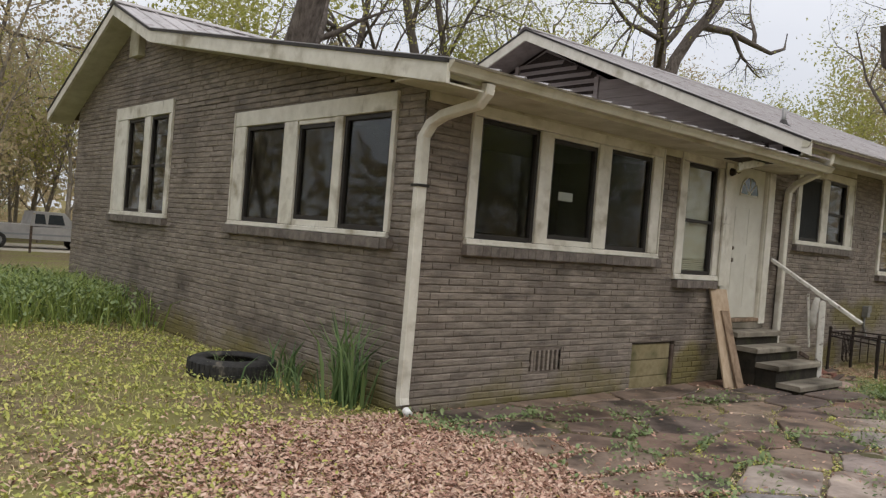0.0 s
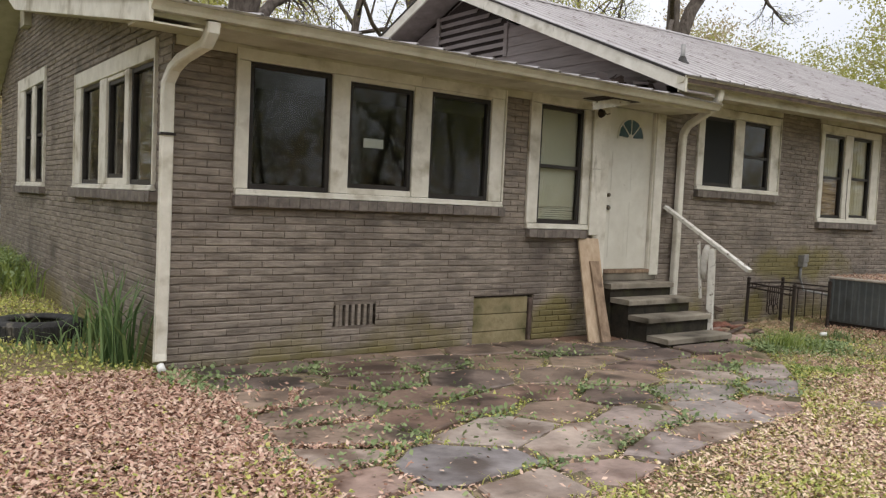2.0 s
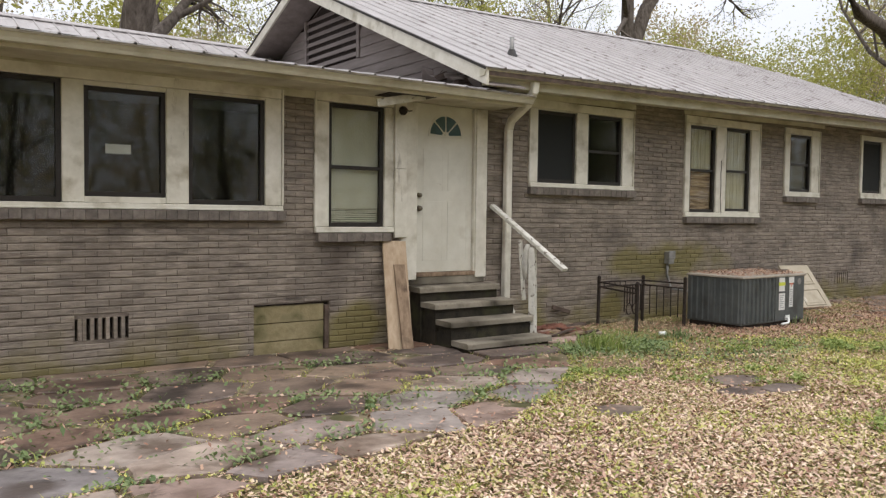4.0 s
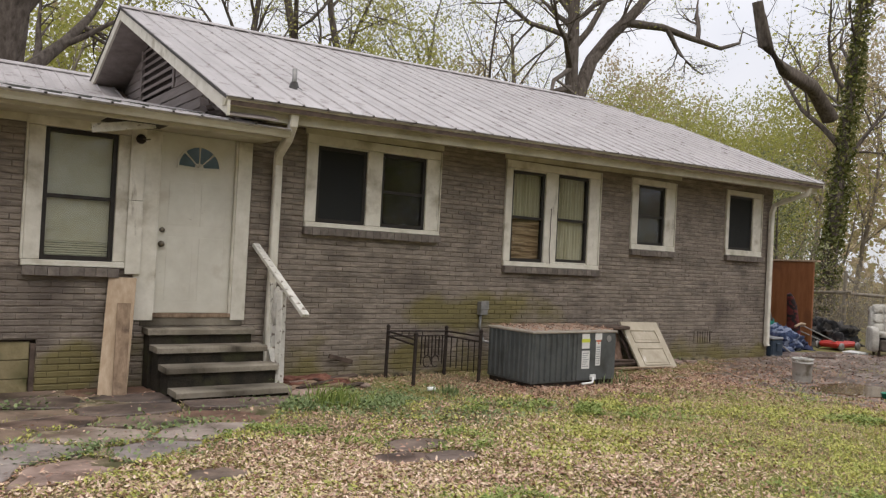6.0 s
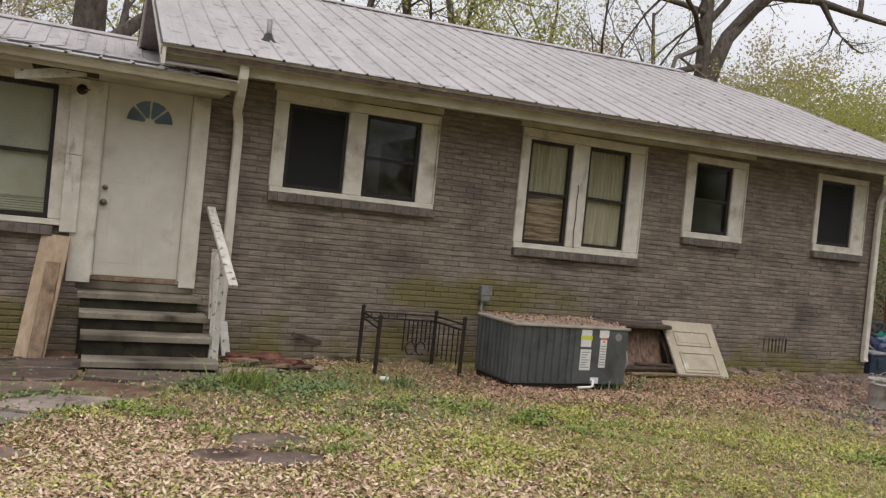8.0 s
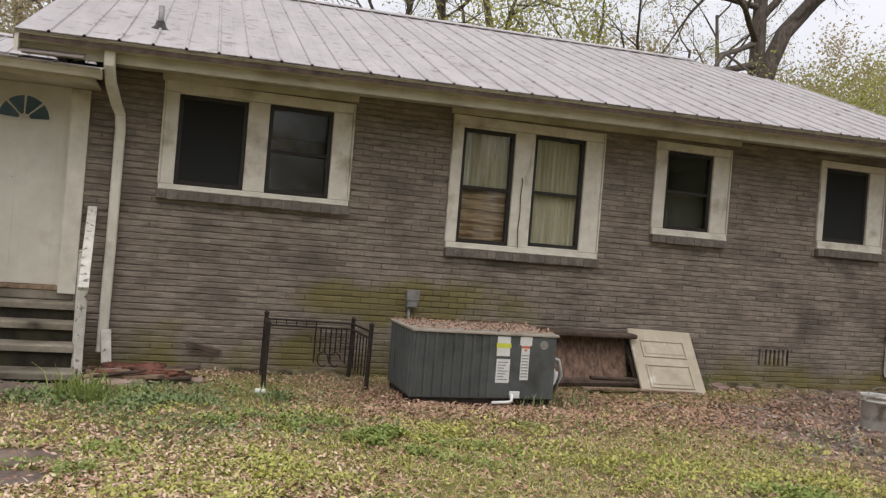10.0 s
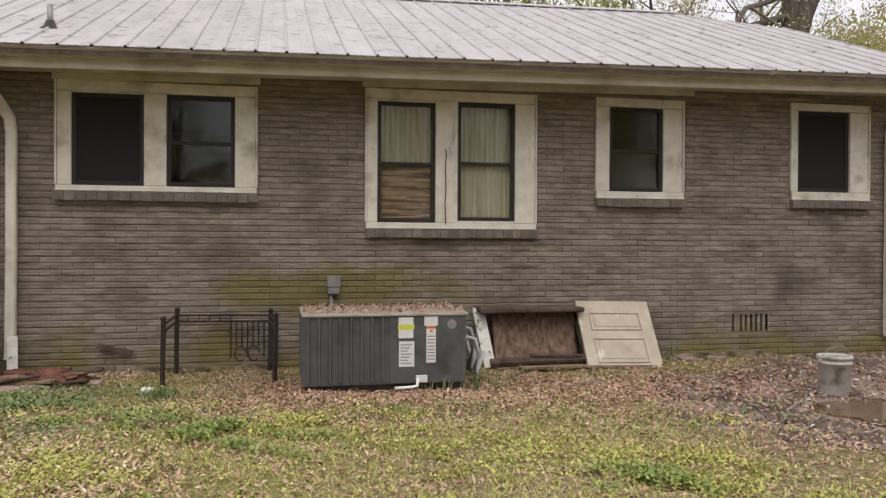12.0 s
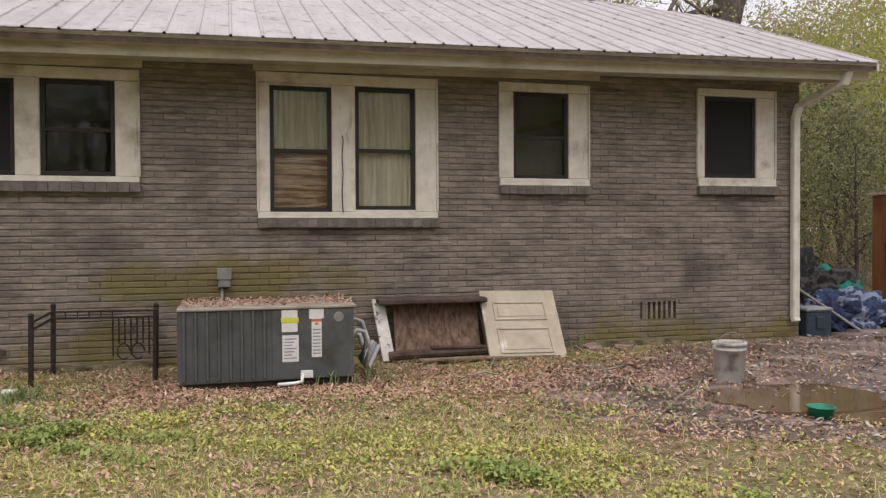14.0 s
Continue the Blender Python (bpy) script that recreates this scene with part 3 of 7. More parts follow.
# closing decks under the metal, so that no light leaks in
bm = bmesh.new()
quads_band(bm, LOW, 0.03, 0.10, 4.16, 10.9)
part("deck", bm, DARKWOOD, roof_low)
bm = bmesh.new()
quads_band(bm, MAINP, 0.03, 0.10, 10.44, 21.0)
quads_band(bm, [(4.74, 3.305), (8.5, 4.873)], 0.03, 0.10, 21.0, 22.36)
quads_band(bm, [(11.5, 4.87), (15.3, 3.305)], 0.03, 0.10, 21.0, 22.36)
part("deck", bm, DARKWOOD, roof_main)
# right end gable
bm = bmesh.new()
prism(bm, [(FACE + 0.01, 3.28), (BACK, 3.28), (11.2, 4.75), (8.8, 4.75)], RIGHT - 0.2, RIGHT - 0.02, "x")
part("gable_end", bm, SIDING, roof_main)

# gable over the low roof: lapped siding boards and a louvred vent
GX = 10.98
gable = empty("gable_siding", GX, 9.0, 3.9)
tagged(gable, "grey-brown lapped board siding in the gable with a louvred vent", "siding", kind="structure")
bm = bmesh.new()
prism(bm, [(5.7, 3.2), (14.4, 3.3), (10.0, 5.25)], GX + 0.02, GX + 0.12, "x")
part("backing", bm, SIDING, gable)
VENT_G = (8.80, 10.62, 4.10, 5.02)   # y0, y1, z0, z1
z = 3.30
while z < 5.0:
    half = (5.25 - (z + 0.165)) / 0.417
    y0, y1 = 10.0 - half, 10.0 + half
    spans = [(y0, y1)]
    if VENT_G[2] - 0.16 < z < VENT_G[3]:
        spans = [(y0, VENT_G[0] - 0.09), (VENT_G[1] + 0.09, y1)]
    for s, e in spans:
        if e - s > 0.1:
            b2 = bmesh.new()
            grow = 0.165 / 0.417
            s2, e2 = (s - grow if s == y0 else s), (e + grow if e == y1 else e)
            vs = [b2.verts.new(c) for c in ((GX + 0.02, s2, z), (GX - 0.022, s2, z), (GX - 0.004, s, z + 0.165), (GX + 0.02, s, z + 0.165), (GX + 0.02, e2, z), (GX - 0.022, e2, z), (GX - 0.004, e, z + 0.165), (GX + 0.02, e, z + 0.165))]
            for q in ((0, 1, 2, 3), (7, 6, 5, 4), (0, 4, 5, 1), (1, 5, 6, 2), (2, 6, 7, 3), (3, 7, 4, 0)):
                b2.faces.new([vs[i] for i in q])
            bmesh.ops.recalc_face_normals(b2, faces=b2.faces)
            part("siding_board", b2, SIDING, gable)
    z += 0.155
y0, y1, z0, z1 = VENT_G
part("vent_frame", boxed(GX - 0.04, GX + 0.01, y0 - 0.09, y0, z0 - 0.02, 4.62, bevel=0.004), SIDING, gable)
part("vent_frame", boxed(GX - 0.04, GX + 0.01, y1, y1 + 0.09, z0 - 0.02, 5.0, bevel=0.004), SIDING, gable)
bm = bmesh.new()
prism(bm, [(y0, z0), (y1, z0), (y1, 4.97), (10.0, 5.2), (y0, 4.70)], GX + 0.010, GX + 0.018, "x")
# dark sheet behind the slats: shade of the gaps put into its colour
part("vent_backing", bm, IRON, gable)
for k in range(7):
    zz = z0 + 0.03 + k * 0.135
    ya = max(y0, 10.0 - (5.22 - zz - 0.09) / 0.417)
    if y1 - ya > 0.15:
        b2 = bmesh.new()
        prism(b2, [(GX - 0.035, zz), (GX - 0.03, zz - 0.012), (GX + 0.008, zz + 0.06), (GX + 0.003, zz + 0.072)], ya, y1, "y")
        part("slat", b2, SIDING, gable)

# eaves: fascia, soffit, frieze and gutters
eaves = empty("eaves_trim", 13.0, 5.0, 3.0)
tagged(eaves, "mildewed cream eave boards with peeling paint", "trim", kind="structure")
part("fascia", boxed(4.16, 11.10, 4.86, 4.885, 2.905, 3.03, bevel=0.003), CREAM, eaves)
part("soffit", boxed(4.16, 11.10, 4.887, FACE - 0.002, 2.925, 2.945), CREAM, eaves)
part("frieze", boxed(LEFT + 0.02, 9.58, FACE - 0.028, FACE - 0.004, 2.84, 2.924, bevel=0.003), CREAM, eaves)
main_eaves = empty("main_eaves_trim", 16.0, 5.0, 3.2)
tagged(main_eaves, "mildewed cream eave boards of the main roof", "trim", kind="structure")
part("fascia", boxed(10.44, 22.36, 4.86, 4.885, 3.10, 3.27, bevel=0.003), CREAM, main_eaves)
part("soffit", boxed(11.10, 22.35, 4.887, FACE - 0.002, 3.185, 3.20), CREAM, main_eaves)
part("frieze", boxed(11.68, 13.80, FACE - 0.028, FACE - 0.004, 3.11, 3.184, bevel=0.003), CREAM, main_eaves)
part("frieze", boxed(14.92, 19.0, FACE - 0.028, FACE - 0.004, 3.12, 3.184, bevel=0.003), CREAM, main_eaves)


def gutter(x0, x1, z, y, label):
    g = empty("gutter", x0, y, z)
    tagged(g, label, "gutter")
    prof = [(y, z), (y - 0.02, z), (y - 0.02, z - 0.012), (y - 0.012, z - 0.025), (y + 0.01, z - 0.055), (y + 0.025, z - 0.085), (y + 0.108, z - 0.085), (y + 0.108, z - 0.002), (y + 0.104, z - 0.002), (y + 0.104, z - 0.079), (y + 0.03, z - 0.079), (y - 0.008, z - 0.025)]
    bm = bmesh.new()
    prism(bm, prof, x0, x1, "x")
    part("trough", bm, CREAM, g)
    part("lip", boxed(x0 + 0.01, x1 - 0.01, y - 0.0245, y - 0.0205, z - 0.016, z + 0.004), GRIME, g, "dark grimy lip")
    x = x0 + 3.05
    while x < x1 - 1:
        bm = bmesh.new()
        prism(bm, [(yy - 0.004 if yy < y + 0.05 else yy, zz - 0.003 if zz < z - 0.05 else zz) for yy, zz in prof[:7]] + [(y + 0.1, z - 0.09)], x, x + 0.05, "x")
        part("joint_sleeve", bm, CREAM, g)
        x += 3.05
    for x in (x0, x1):
        bm = bmesh.new()
        prism(bm, [(y - 0.018, z), (y - 0.018, z - 0.025), (y + 0.025, z - 0.083), (y + 0.106, z - 0.083), (y + 0.106, z)], x - 0.004, x + 0.004, "x")
        part("end_cap", bm, CREAM, g)
    return g


gutter(4.14, 11.16, 3.025, 4.75, "mildewed cream metal gutter along the low eave")
main_gutter = gutter(10.39, 22.36, 3.285, 4.75, "mildewed cream metal gutter along the main eave")
# the main eave climbs a little along the house
for holder in (roof_main, main_eaves, main_gutter):
    for o in holder.children:
        for v in o.data.vertices:
            v.co.z += 0.017 * (v.co.x - 10.4)


def downspout(points, straps, label):
    d = empty("downspout", *points[-1])
    tagged(d, label, "downspout")
    bm = bmesh.new()
    square_tube(bm, points, 0.050, 0.042)
    part("pipe", bm, TRIM, d)
    for x, y, z in straps:
        part("strap", boxed(x - 0.062, x + 0.062, y - 0.058, y + 0.058, z - 0.012, z + 0.012, bevel=0.004), SASH, d)
    return d


SX = 4.47
downspout([(4.62, 4.82, 2.93), (4.62, 4.83, 2.86), (4.60, 4.90, 2.77), (4.53, 5.24, 2.69), (4.50, 5.36, 2.62), (SX, 5.42, 2.50), (SX, 5.42, 2.07), (SX, 5.42, 1.0), (SX - 0.01, 5.42, 0.24), (SX - 0.015, 5.40, 0.17)], [(SX, 5.42, 2.08)], "white metal downspout at the house corner")
downspout([(11.22, 4.82, 3.22), (11.22, 4.84, 3.10), (11.23, 4.98, 2.95), (11.26, 5.30, 2.80), (11.30, 5.40, 2.70), (11.31, 5.42, 2.55), (11.31, 5.42, 1.4), (11.30, 5.42, 0.30), (11.30, 5.40, 0.22)], [], "cream metal downspout beside the door")
downspout([(22.02, 4.82, 3.40), (22.00, 4.86, 3.27), (21.88, 5.20, 3.15), (21.77, 5.38, 3.05), (21.74, 5.42, 2.9), (21.74, 5.42, 1.5), (21.74, 5.42, 0.33), (21.74, 5.40, 0.27)], [], "cream metal downspout at the far corner")


# ---- windows ----
SCREEN = material("dark_screen_mesh", (0.010, 0.011, 0.011), (0.020, 0.022, 0.021), 300, 0.8, 0.3)
def window(name, spec, place, label, kinds=("",), thin=0):
    """Casing boards, sash, glass and a brick sill, all set in an opening of the wall."""
    (x0, x1, z0, z1), (s0, s1, sz0, sz1), panes = spec
    w = empty(name, *place((x0 + x1) / 2, 0, z0))
    tagged(w, label, "window", kind="structure")

    def b(nm, a0, a1, d0, d1, c0, c1, mat, bevel=0.003, label="", parent=w):
        lo, hi = place(a0, d0, c0), place(a1, d1, c1)
        return part(nm, boxed(min(lo[0], hi[0]), max(lo[0], hi[0]), min(lo[1], hi[1]), max(lo[1], hi[1]), c0, c1, bevel=bevel), mat, parent, label)

    zs0, zs1 = min(p[2] for p in panes), max(p[3] for p in panes)
    edges = [x0] + [v for p in panes for v in (p[0], p[1])] + [x1]
    b("casing_head", x0, x1, -0.030, 0.09, zs1 + 0.006, z1, TRIM, 0.005)
    b("casing_foot", x0 - 0.012, x1 + 0.012, -0.050, 0.09, z0, zs0 - 0.006, TRIM, 0.006)
    b("drip_ledge", x0 - 0.012, x1 + 0.012, -0.062, -0.0505, z0 + 0.004, z0 + 0.022, TRIM, 0.003)
    for a0, a1 in ((x0 - 0.022, x0 - 0.001), (x1 + 0.001, x1 + 0.022)):
        b("outer_moulding", a0, a1, -0.042, -0.002, zs0 - 0.004, z1 - 0.002, TRIM, 0.004)
    for a0, a1 in zip(edges[0::2], edges[1::2]):
        b("casing_side", a0, a1, -0.026, 0.09, zs0 - 0.003, zs1 + 0.003, TRIM, 0.006)
    for a0, a1, c0, c1, hung in panes:
        if c1 < zs1 - 0.01:
            b("filler", a0, a1, -0.012, 0.09, c1, zs1 + 0.004, TRIM)
        if c0 > zs0 + 0.01:
            b("filler", a0, a1, -0.012, 0.09, zs0 - 0.004, c0, TRIM)
        t = 0.045
        fr = b("window_frame", a0, a0 + t, 0.004, 0.06, c0, c1, SASH)
        b("window_frame", a1 - t, a1, 0.004, 0.06, c0, c1, SASH)
        b("window_frame", a0 + t, a1 - t, 0.006, 0.06, c1 - t, c1, SASH)
        b("window_frame", a0 + t, a1 - t, 0.006, 0.06, c0, c0 + t, SASH)
        if hung == 2:
            b("insect_screen", a0 + t - 0.01, a1 - t + 0.01, 0.016, 0.019, c0 + t - 0.01, c1 - t + 0.01, SCREEN, 0, "dark insect screen")
        if hung == 1:
            mid = (c0 + c1) / 2 - 0.02
            b("meeting_rail", a0 + t, a1 - t, 0.012, 0.055, mid - 0.02, mid + 0.02, SASH)
        pane = b("pane", a0 + t - 0.006, a1 - t + 0.006, 0.036, 0.040, c0 + t - 0.006, c1 - t + 0.006, GLASS, bevel=0)
        pane.visible_shadow = False
    # sill of bricks on edge
    n = max(4, int((s1 - s0) / 0.105))
    wd = (s1 - s0) / n
    sz0 = sz1 - 0.098
    b("sill_bed", s0 + 0.004, s1 - 0.004, -0.072, 0.05, sz0 + 0.004, sz1 - 0.006, SILL, 0)
    for k in range(n):
        j = rng.uniform(-0.003, 0.003)
        b("brick", s0 + k * wd + 0.0012, s0 + (k + 1) * wd - 0.0012, -0.088 + j, -0.0722, sz0 + 1.5 * j, sz1 - 0.002 + j, SILL, 0.003)
    return w


window("window_1", WINDOWS["A"], on_front, "wide white-framed triple window with dark glass")
window("window_2", WINDOWS["B"], on_front, "white-framed sash window with a drawn shade")
window("window_3", WINDOWS["C"], on_front, "white-framed double window with dark glass")
window("window_4", WINDOWS["D"], on_front, "white-framed double sash window with curtains and plywood")
window("window_5", WINDOWS["E"], on_front, "small white-framed sash window")
window("window_6", WINDOWS["F"], on_front, "small white-framed window with a dark screen")
window("window_7", SIDE_WINDOWS["K"], on_left, "white-framed double sash window in the gable wall")
window("window_8", SIDE_WINDOWS["L"], on_left, "wide white-framed triple window in the gable wall")

# ---- door, steps and what stands by the house ----
LUMBER = material("pale_new_lumber", (0.36, 0.26, 0.17), (0.50, 0.39, 0.28), 3.0, 0.75, 0.3, 30, stretch=(6, 6, 0.5))
OLDBOARD = material("weathered_board", (0.17, 0.115, 0.075), (0.33, 0.24, 0.165), 3.0, 0.85, 0.4, 30, stretch=(7, 7, 0.5), stain=(0.07, 0.045, 0.03), stain_scale=4.0)
PEELING = material("peeling_white_paint", (0.50, 0.48, 0.43), (0.68, 0.66, 0.60), 9.0, 0.7, 0.6, 40, stain=(0.17, 0.14, 0.11), stain_scale=17.0, stain_cut=(0.58, 0.66))
BRASS = material("tarnished_metal", (0.10, 0.085, 0.065), (0.22, 0.19, 0.15), 20, 0.35, 0.1, metal=0.9)
TEAL = material("teal_fanlight_glass", (0.02, 0.05, 0.06), (0.05, 0.09, 0.10), 4.0, 0.08, 0.0, spec=0.6)
MOSSY = material("mossy_block", (0.20, 0.165, 0.085), (0.34, 0.285, 0.17), 6.0, 0.95, 0.6, 40, stain=(0.09, 0.085, 0.035), stain_scale=3.0)
ACPAINT = material("grey_green_metal", (0.075, 0.082, 0.082), (0.105, 0.112, 0.110), 6.0, 0.5, 0.08, 40, stain=(0.05, 0.05, 0.045), stain_scale=2.0, streak=((0.14, 0.145, 0.14), (9.0, 9.0, 1.2), (0.60, 0.75)))
LABELWHITE = material("white_label", (0.62, 0.62, 0.60), (0.74, 0.74, 0.72), 20, 0.5, 0.0)
LABELYELLOW = material("yellow_label", (0.55, 0.60, 0.06), (0.62, 0.66, 0.10), 20, 0.5, 0.0)
LABELRED = material("red_label", (0.50, 0.13, 0.06), (0.58, 0.17, 0.08), 20, 0.5, 0.0)
LABELGREY = material("printed_lines", (0.22, 0.23, 0.24), (0.32, 0.33, 0.34), 60, 0.6, 0.0)
PVC = material("white_pvc", (0.70, 0.70, 0.68), (0.80, 0.80, 0.78), 8, 0.4, 0.05)
GREYMETAL = material("dull_grey_metal", (0.20, 0.20, 0.19), (0.32, 0.31, 0.30), 12, 0.5, 0.2, metal=0.4)
PINKSTONE = material("broken_stone", (0.24, 0.16, 0.13), (0.42, 0.32, 0.27), 6, 0.9, 0.5, 30, vary=0.2)
RUBBER = material("old_black_rubber", (0.015, 0.015, 0.015), (0.045, 0.043, 0.04), 14, 0.8, 0.4, 60, stain=(0.16, 0.14, 0.11), stain_scale=5.0, stain_cut=(0.62, 0.7))

# door
door = empty("door_1", 10.38, FACE, 0.86)
tagged(door, "dirty white panel door with a fan-shaped window", "door", kind="structure")
x0, x1, z0, z1 = DOOR
part("leaf", boxed(x0 + 0.02, x1 - 0.02, FACE + 0.035, FACE + 0.08, z0 + 0.02, z1 - 0.03, bevel=0.004), DOORPAINT, door)
part("jamb", boxed(x0, x0 + 0.018, FACE - 0.01, FACE + 0.2, z0, z1), TRIM, door)
part("jamb", boxed(x1 - 0.018, x1, FACE - 0.01, FACE + 0.2, z0, z1), TRIM, door)
part("threshold", boxed(x0, x1, FACE - 0.03, FACE + 0.2, z0 - 0.03, z0 + 0.018, bevel=0.004), OLDBOARD, door)
part("casing", boxed(9.70, x0 + 0.002, FACE - 0.034, FACE - 0.002, 0.80, 2.92, bevel=0.004), TRIM, door, "white side casing with flaking paint")
part("casing", boxed(x1 - 0.002, 11.0, FACE - 0.034, FACE - 0.002, 0.80, 2.92, bevel=0.004), TRIM, door)
part("sill_block", boxed(9.80, 10.98, FACE - 0.02, FACE + 0.1, 0.735, 0.828, bevel=0.005), CONCRETE, door)
# pressed panels
for px0, px1, pz0, pz1 in ((10.06, 10.35, 1.02, 1.75), (10.43, 10.72, 1.02, 1.75), (10.06, 10.35, 1.88, 2.38), (10.43, 10.72, 1.88, 2.38)):
    bm = bmesh.new()
    box(bm, px0, px1, FACE + 0.0325, FACE + 0.036, pz0, pz1, bevel=0.003)
    part("panel", bm, DOORPAINT, door)
cx, cz, R = 10.385, 2.56, 0.255
for k in range(4):
    a0, a1 = math.pi * k / 4 + 0.06, math.pi * (k + 1) / 4 - 0.06
    pts = [(cx + 0.055 * math.cos(a0), cz + 0.055 * math.sin(a0))] + [(cx + (R - 0.02) * math.cos(a0 + (a1 - a0) * j / 6), cz + (R - 0.02) * math.sin(a0 + (a1 - a0) * j / 6)) for j in range(7)] + [(cx + 0.055 * math.cos(a1), cz + 0.055 * math.sin(a1))]
    bm = bmesh.new()
    prism(bm, pts, FACE + 0.026, FACE + 0.033, "y")
    part("fanlight_pane", bm, TEAL, door, "teal-tinted glass segment")
arc = [(cx + R * math.cos(math.pi * j / 14), cz + R * math.sin(math.pi * j / 14)) for j in range(15)]
inner = [(cx + (R - 0.018) * math.cos(math.pi * j / 14), cz + (R - 0.018) * math.sin(math.pi * j / 14)) for j in range(15)]
bm = bmesh.new()
for j in range(14):
    prism(bm, [arc[j], arc[j + 1], inner[j + 1], inner[j]], FACE + 0.02, FACE + 0.0345, "y")
box(bm, cx - R, cx + R, FACE + 0.02, FACE + 0.0345, cz - 0.02, cz)
part("fanlight_frame", bm, DOORPAINT, door)
bm = bmesh.new()
for k in range(1, 4):
    a = math.pi * k / 4
    tube(bm, [(cx, FACE + 0.027, cz), (cx + R * math.cos(a), FACE + 0.027, cz + R * math.sin(a))], 0.008, sides=6)
part("fanlight_bars", bm, DOORPAINT, door)
for zz, r in ((1.82, 0.026), (1.66, 0.032)):
    bm = bmesh.new()
    rings = lathe(bm, [(0.001, 0.05), (r * 0.8, 0.05), (r, 0.035), (r * 0.55, 0.018), (r * 1.1, 0.006), (r * 1.1, 0)], 14)
    bmesh.ops.transform(bm, matrix=Matrix.Translation((10.00, FACE + 0.034, zz)) @ Matrix.Rotation(radians(90), 4, "X"), verts=bm.verts)
    bmesh.ops.recalc_face_normals(bm, faces=bm.faces)
    part("door_knob" if zz < 1.7 else "deadbolt", bm, BRASS, door, "tarnished metal", smooth=True)

# patched post board beside the door
post_board = tagged(empty("door_post_board", 9.66, FACE - 0.05, 1.32), "white painted board nailed beside the door", "trim", kind="structure")
part("upper_board", boxed(9.60, 9.76, FACE - 0.062, FACE - 0.035, 2.12, 2.915, bevel=0.004), TRIM, post_board)
part("lower_board", boxed(9.60, 9.76, FACE - 0.070, FACE - 0.035, 1.31, 2.115, bevel=0.004), TRIM, post_board)
fixture = tagged(empty("porch_light", 9.72, FACE - 0.07, 2.80), "broken dark porch light socket with no bulb", "lamp")
bm = bmesh.new()
lathe(bm, [(0.001, 0.05), (0.035, 0.05), (0.05, 0.02), (0.055, 0.0)], 14)
bmesh.ops.transform(bm, matrix=Matrix.Translation((9.70, FACE - 0.063, 2.80)) @ Matrix.Rotation(radians(90), 4, "X"), verts=bm.verts)
part("socket_plate", bm, IRON, fixture, smooth=True)
bm = bmesh.new()
tube(bm, [(9.70, FACE - 0.10, 2.80), (9.74, FACE - 0.14, 2.79), (9.78, FACE - 0.14, 2.80)], 0.008, sides=6)
part("wire", bm, BRASS, fixture)
bm = bmesh.new()
box(bm, -0.32, 0.32, -0.012, 0.012, -0.045, 0.045, bevel=0.004, m=Matrix.Translation((9.42, 5.02, 2.862)) @ Matrix.Rotation(radians(-12), 4, "Y"))
tagged(part("loose_board", bm, PEELING), "loose cream board hanging under the eave", "board")
# flat dark sheet stands in for the shaded hole in the soffit
tagged(part("soffit_hole", boxed(9.25, 9.85, 4.95, 5.30, 2.915, 2.9245), IRON), "dark sheet painting the shade where a soffit board is missing", "gap", kind="structure")

# steps
steps = tagged(empty("front_steps", 10.5, 4.9, 0.04), "four worn concrete steps with dark risers", "steps")
FRONTS, TOPS = [5.22, 4.95, 4.68, 4.40], [0.725, 0.555, 0.375, 0.165]
LX = [(9.83, 11.05), (9.86, 11.10), (9.89, 11.14), (9.92, 11.18)]
for k in range(4):
    y1 = FACE - 0.012 if k == 0 else FRONTS[k - 1] + 0.03
    a, b = LX[k]
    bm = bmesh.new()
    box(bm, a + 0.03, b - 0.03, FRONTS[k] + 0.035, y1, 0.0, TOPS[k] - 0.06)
    part("riser", bm, RISER, steps, "dark riser")
    bm = bmesh.new()
    nseg = 9
    rows = []
    for i in range(nseg + 1):
        x = a + (b - a) * i / nseg
        w = 0.012 * noise.noise(Vector((x * 5, k * 3.1, 0)))
        rows.append((x, w))
    for (xa, wa), (xb, wb) in zip(rows, rows[1:]):
        vs = [(xa, FRONTS[k] + wa, TOPS[k] - 0.065), (xb, FRONTS[k] + wb, TOPS[k] - 0.065), (xb, y1, TOPS[k] - 0.06), (xa, y1, TOPS[k] - 0.06), (xa, FRONTS[k] + wa, TOPS[k] - 0.012), (xb, FRONTS[k] + wb, TOPS[k] - 0.012), (xb, FRONTS[k] + 0.015 + wb, TOPS[k] + wb * 0.3), (xa, FRONTS[k] + 0.015 + wa, TOPS[k] + wa * 0.3), (xb, y1, TOPS[k]), (xa, y1, TOPS[k])]
        v = [bm.verts.new(c) for c in vs]
        for f in ((0, 1, 5, 4), (4, 5, 6, 7), (7, 6, 8, 9), (3, 2, 1, 0), (0, 4, 7, 9, 3), (1, 2, 8, 6, 5), (2, 3, 9, 8)):
            bm.faces.new([v[i] for i in f])
    bmesh.ops.remove_doubles(bm, verts=bm.verts, dist=0.0005)
    bmesh.ops.recalc_face_normals(bm, faces=bm.faces)
    part("tread", bm, CONCRETE, steps, "worn concrete tread with a chipped nosing")

